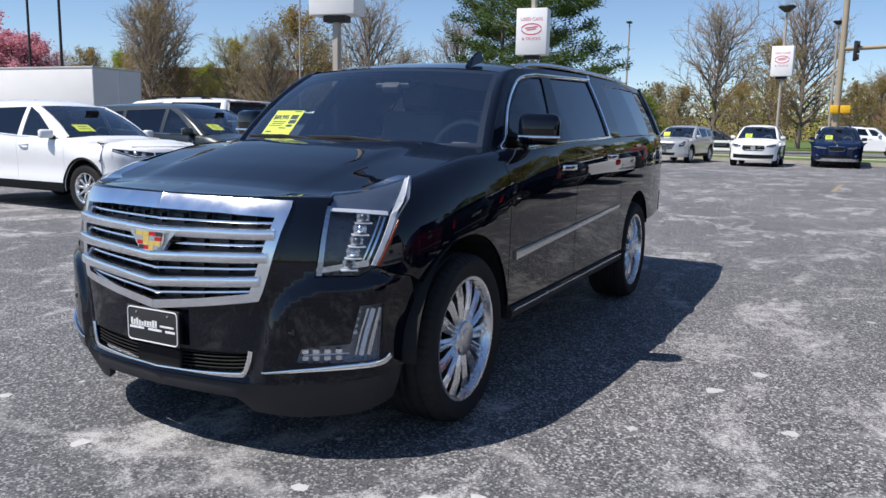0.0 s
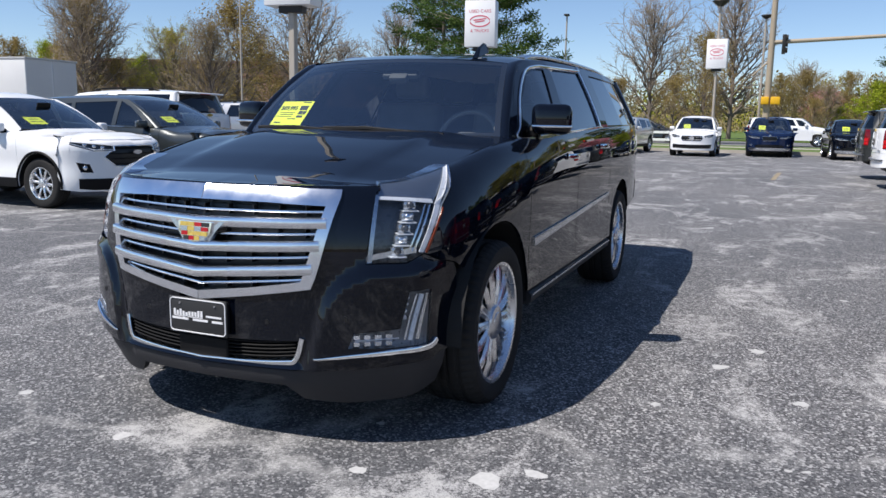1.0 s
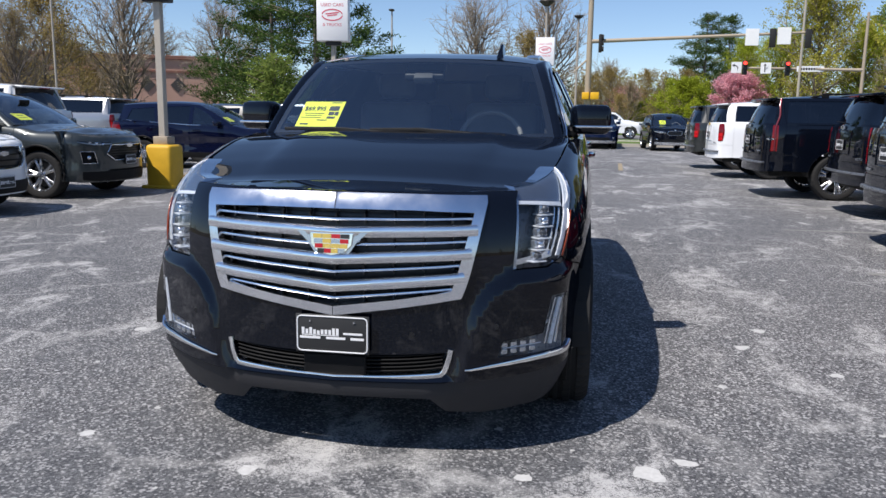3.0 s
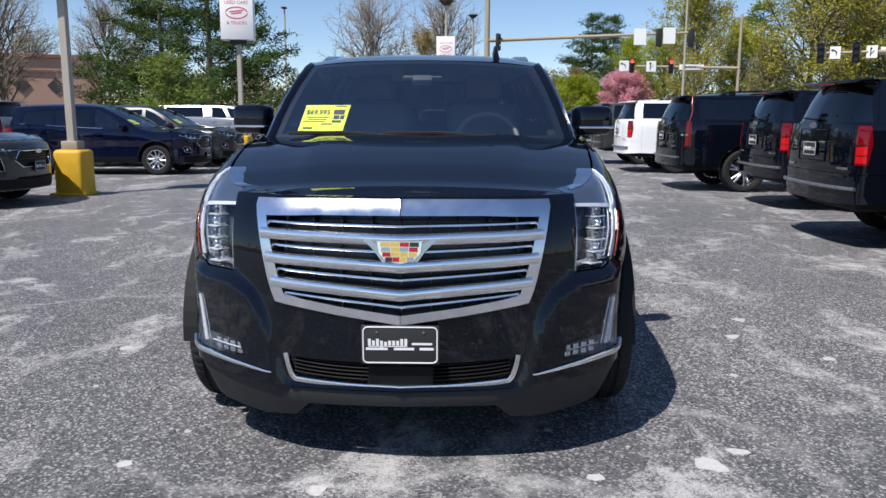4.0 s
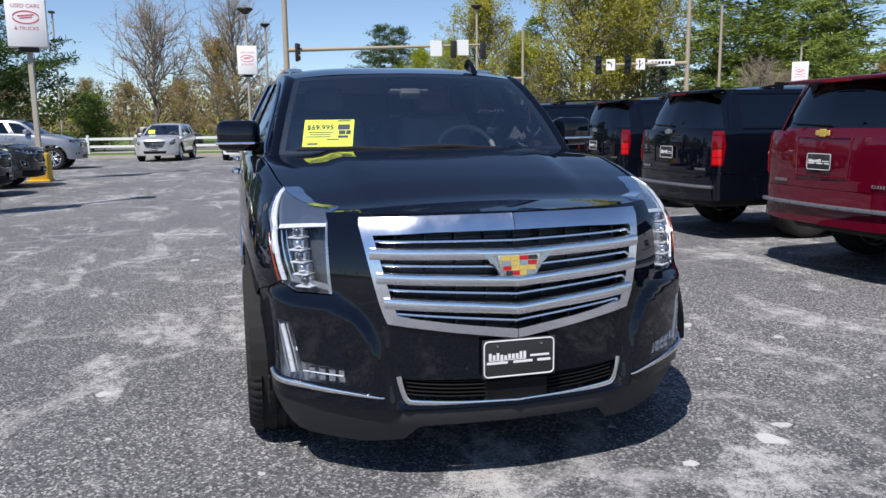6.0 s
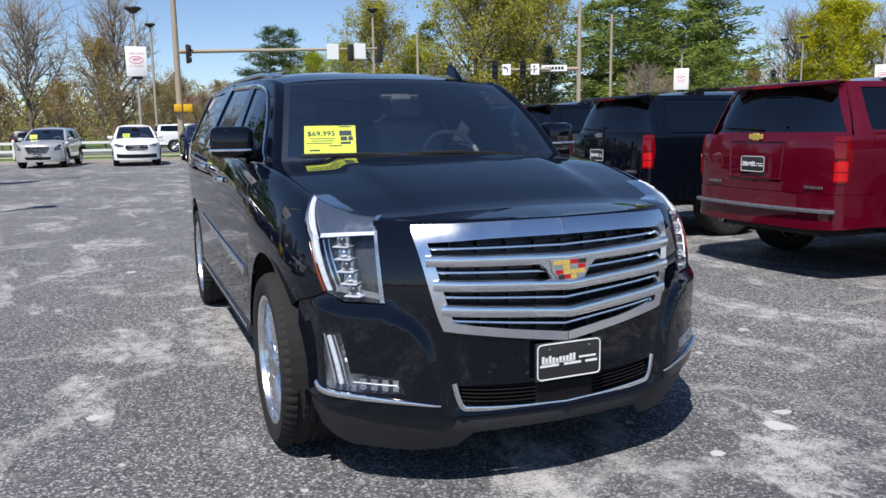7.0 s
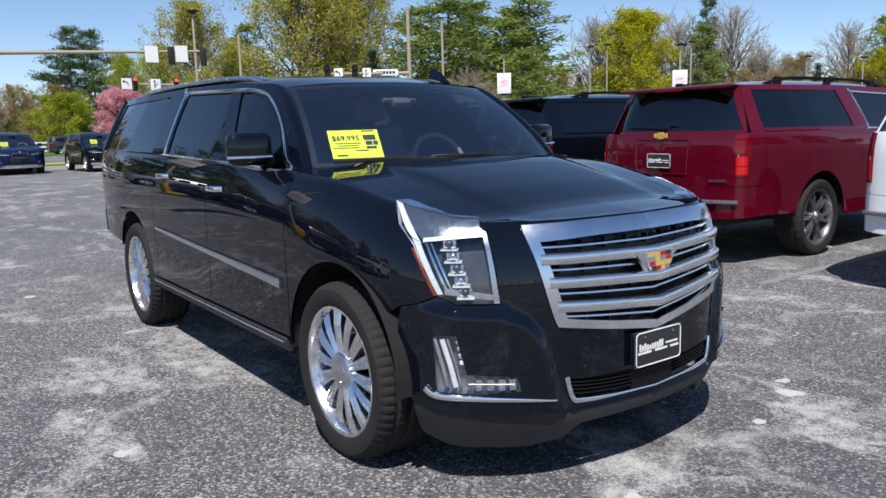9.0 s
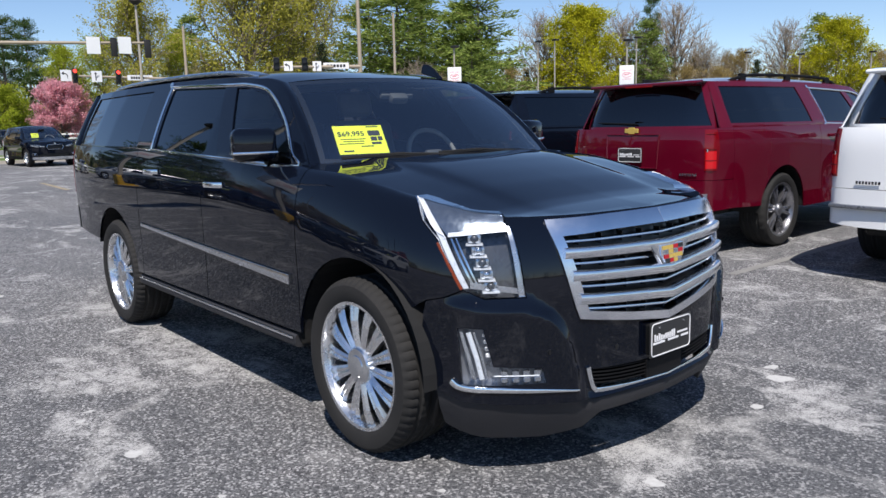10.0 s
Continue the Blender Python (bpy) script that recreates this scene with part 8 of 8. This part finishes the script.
def fence(points, label, rails=2, height=0.95, gap=2.4, mat=SIGN_WHITE):
    """Post and rail."""
    t = thing("rail_fence", label, "fence", Matrix.Translation((*points[0], 0.1)))
    a = Vector((0, 0, 0))
    for p, q in zip(points, points[1:]):
        p, q = Vector((p[0] - points[0][0], p[1] - points[0][1], 0)), Vector((q[0] - points[0][0], q[1] - points[0][1], 0))
        n = max(1, round((q - p).length / gap))
        yaw = math.atan2((q - p).y, (q - p).x)
        for i in range(n + 1):
            c = p.lerp(q, i / n)
            bm = bmesh.new()
            box(bm, (0.12, 0.12, height + 0.1), Matrix.Translation(c + Vector((0, 0, height / 2))), 0.01, 1)
            part("post", bm, mat, t)
            if i < n:
                e = p.lerp(q, (i + 1) / n)
                for k in range(rails):
                    z = height * (0.42 + 0.42 * k) if rails == 2 else height * (0.25 + 0.3 * k)
                    bm = bmesh.new()
                    box(bm, ((e - c).length, 0.04, 0.13), Matrix.Translation((c + e) / 2 + Vector((0, 0, z))) @ Matrix.Rotation(yaw, 4, "Z"), 0.006, 1)
                    part("rail", bm, mat, t)
    return t


fence([(-16.0, 41.0), (-1.6, 40.6)], "white two-rail fence on the grass")
fence([(3.0, 72.0), (16.0, 71.0), (30.0, 66.0)], "white three-rail fence beyond the road", 3, 1.2)


def block_building():
    """Low brick building with a row of dark diamonds."""
    brick = Nodes("pink_brick")
    co = brick.coords()
    tex = brick.add("ShaderNodeTexBrick", Vector=co, Scale=4.0, Color1=(0.42, 0.20, 0.13), Color2=(0.50, 0.25, 0.17), Mortar=(0.45, 0.33, 0.27))
    tone = brick.mix(brick.noise(0.5, 4, 0.5, co), (0.40, 0.19, 0.12), (0.52, 0.27, 0.18))
    brick.set(Base_Color=brick.mix(0.5, tex.outputs[0], tone), Roughness=0.9)
    p, q = Vector((*far(-46, 80, 1.2, -3.7), 0)), Vector((*far(-25.3, 76, 1.2, -3.7), 0))
    yaw = math.degrees(math.atan2((q - p).y, (q - p).x))
    L = (q - p).length
    t = thing("brick_building", "low pinkish brick building with dark diamond panels", "building", pose(p.x, p.y, 0, 0, 0, yaw))
    bm = bmesh.new()
    box(bm, (L, 14, 6.2), Matrix.Translation((L / 2, 7, 3.1)))
    part("wall", bm, brick.mat, t)
    bm = bmesh.new()
    box(bm, (L + 0.4, 14.4, 0.35), Matrix.Translation((L / 2, 7, 6.35)), 0.04, 1)
    box(bm, (L + 0.2, 0.12, 0.18), Matrix.Translation((L / 2, -0.06, 5.1)))
    part("coping", bm, plain("brown_coping", (0.22, 0.10, 0.07), 0.8), t)
    n = int(L / 2.6)
    for i in range(n):
        bm = bmesh.new()
        box(bm, (0.95, 0.10, 0.95), Matrix.Translation((1.3 + 2.6 * i, -0.04, 3.9)) @ Matrix.Rotation(math.pi / 4, 4, "Y"))
        part("diamond_panel", bm, plain("dark_panel", (0.05, 0.045, 0.04), 0.6) if "dark_panel" not in bpy.data.materials else bpy.data.materials["dark_panel"], t)


block_building()


def box_truck():
    t = thing("box_truck", "white box truck body behind the parked cars", "truck", pose(-25.3, 17.7, 0, 0, 0, 4))
    bm = bmesh.new()
    box(bm, (5.6, 2.4, 2.3), Matrix.Translation((0, 0, 2.1)), 0.04, 2)
    body = part("cargo_box", bm, plain("truck_white", (0.72, 0.71, 0.68), 0.45, 0.0, 0.06, 1.0), t, "", True)
    for y in (-0.6, 0.6):
        bm = bmesh.new()
        box(bm, (0.02, 1.12, 2.2), Matrix.Translation((2.81, y, 2.2)), 0.008, 1)
        part("cargo_door", bm, plain("truck_door", (0.62, 0.61, 0.58), 0.5, 0.0, 0.06, 1.0) if "truck_door" not in bpy.data.materials else bpy.data.materials["truck_door"], body)
    bm = bmesh.new()
    box(bm, (5.7, 2.44, 0.07), Matrix.Translation((0, 0, 3.27)), 0.01, 1)
    box(bm, (5.4, 0.9, 0.25), Matrix.Translation((0, 0, 0.82)))
    part("frame_rail", bm, plain("truck_rail", (0.45, 0.45, 0.44), 0.5, 0.3), t)
    for x in (-1.8, 1.6):
        for s in (-1, 1):
            bm = bmesh.new()
            tube(bm, (x, s * 1.15, 0.45), (x, s * 0.85, 0.45), 0.45, 0.45, 24)
            part("wheel", bm, RUBBER, t, "", True)


box_truck()

# cars behind the left row, and over the road
white_second = suv("off_road_car", "white full-size off-road car in the second row", TAH, CAR_WHITE, pose(-14.6, 11.5, 0, 0, 0, -90) @ Matrix.Diagonal((1.06, 1.06, 1.06, 1)), "car")
silver_second = suv("off_road_car", "silver full-size car in the second row", TAH, CAR_SILVER, pose(-16.6, 18.4, 0, 0, 0, -90), "car")
dark_second = suv("crossover_car", "dark crossover in the second row", EQX, CAR_DARK, pose(-18.5, 21.4, 0, 0, 0, -90), "car")
copy_thing(dark_second, pose(-13.5, 56.0, 0, 0, 0, 80))
copy_thing(dark_second, pose(-17.5, 57.5, 0, 0, 0, 80))
copy_thing(white_second, pose(5.2, 54.0, 0, 0, 0, 90))
copy_thing(dark_second, pose(13.0, 70.5, 0, 0, 0, 90))
copy_thing(dark_second, pose(-4.6, 56.5, 0, 0, 0, 90))
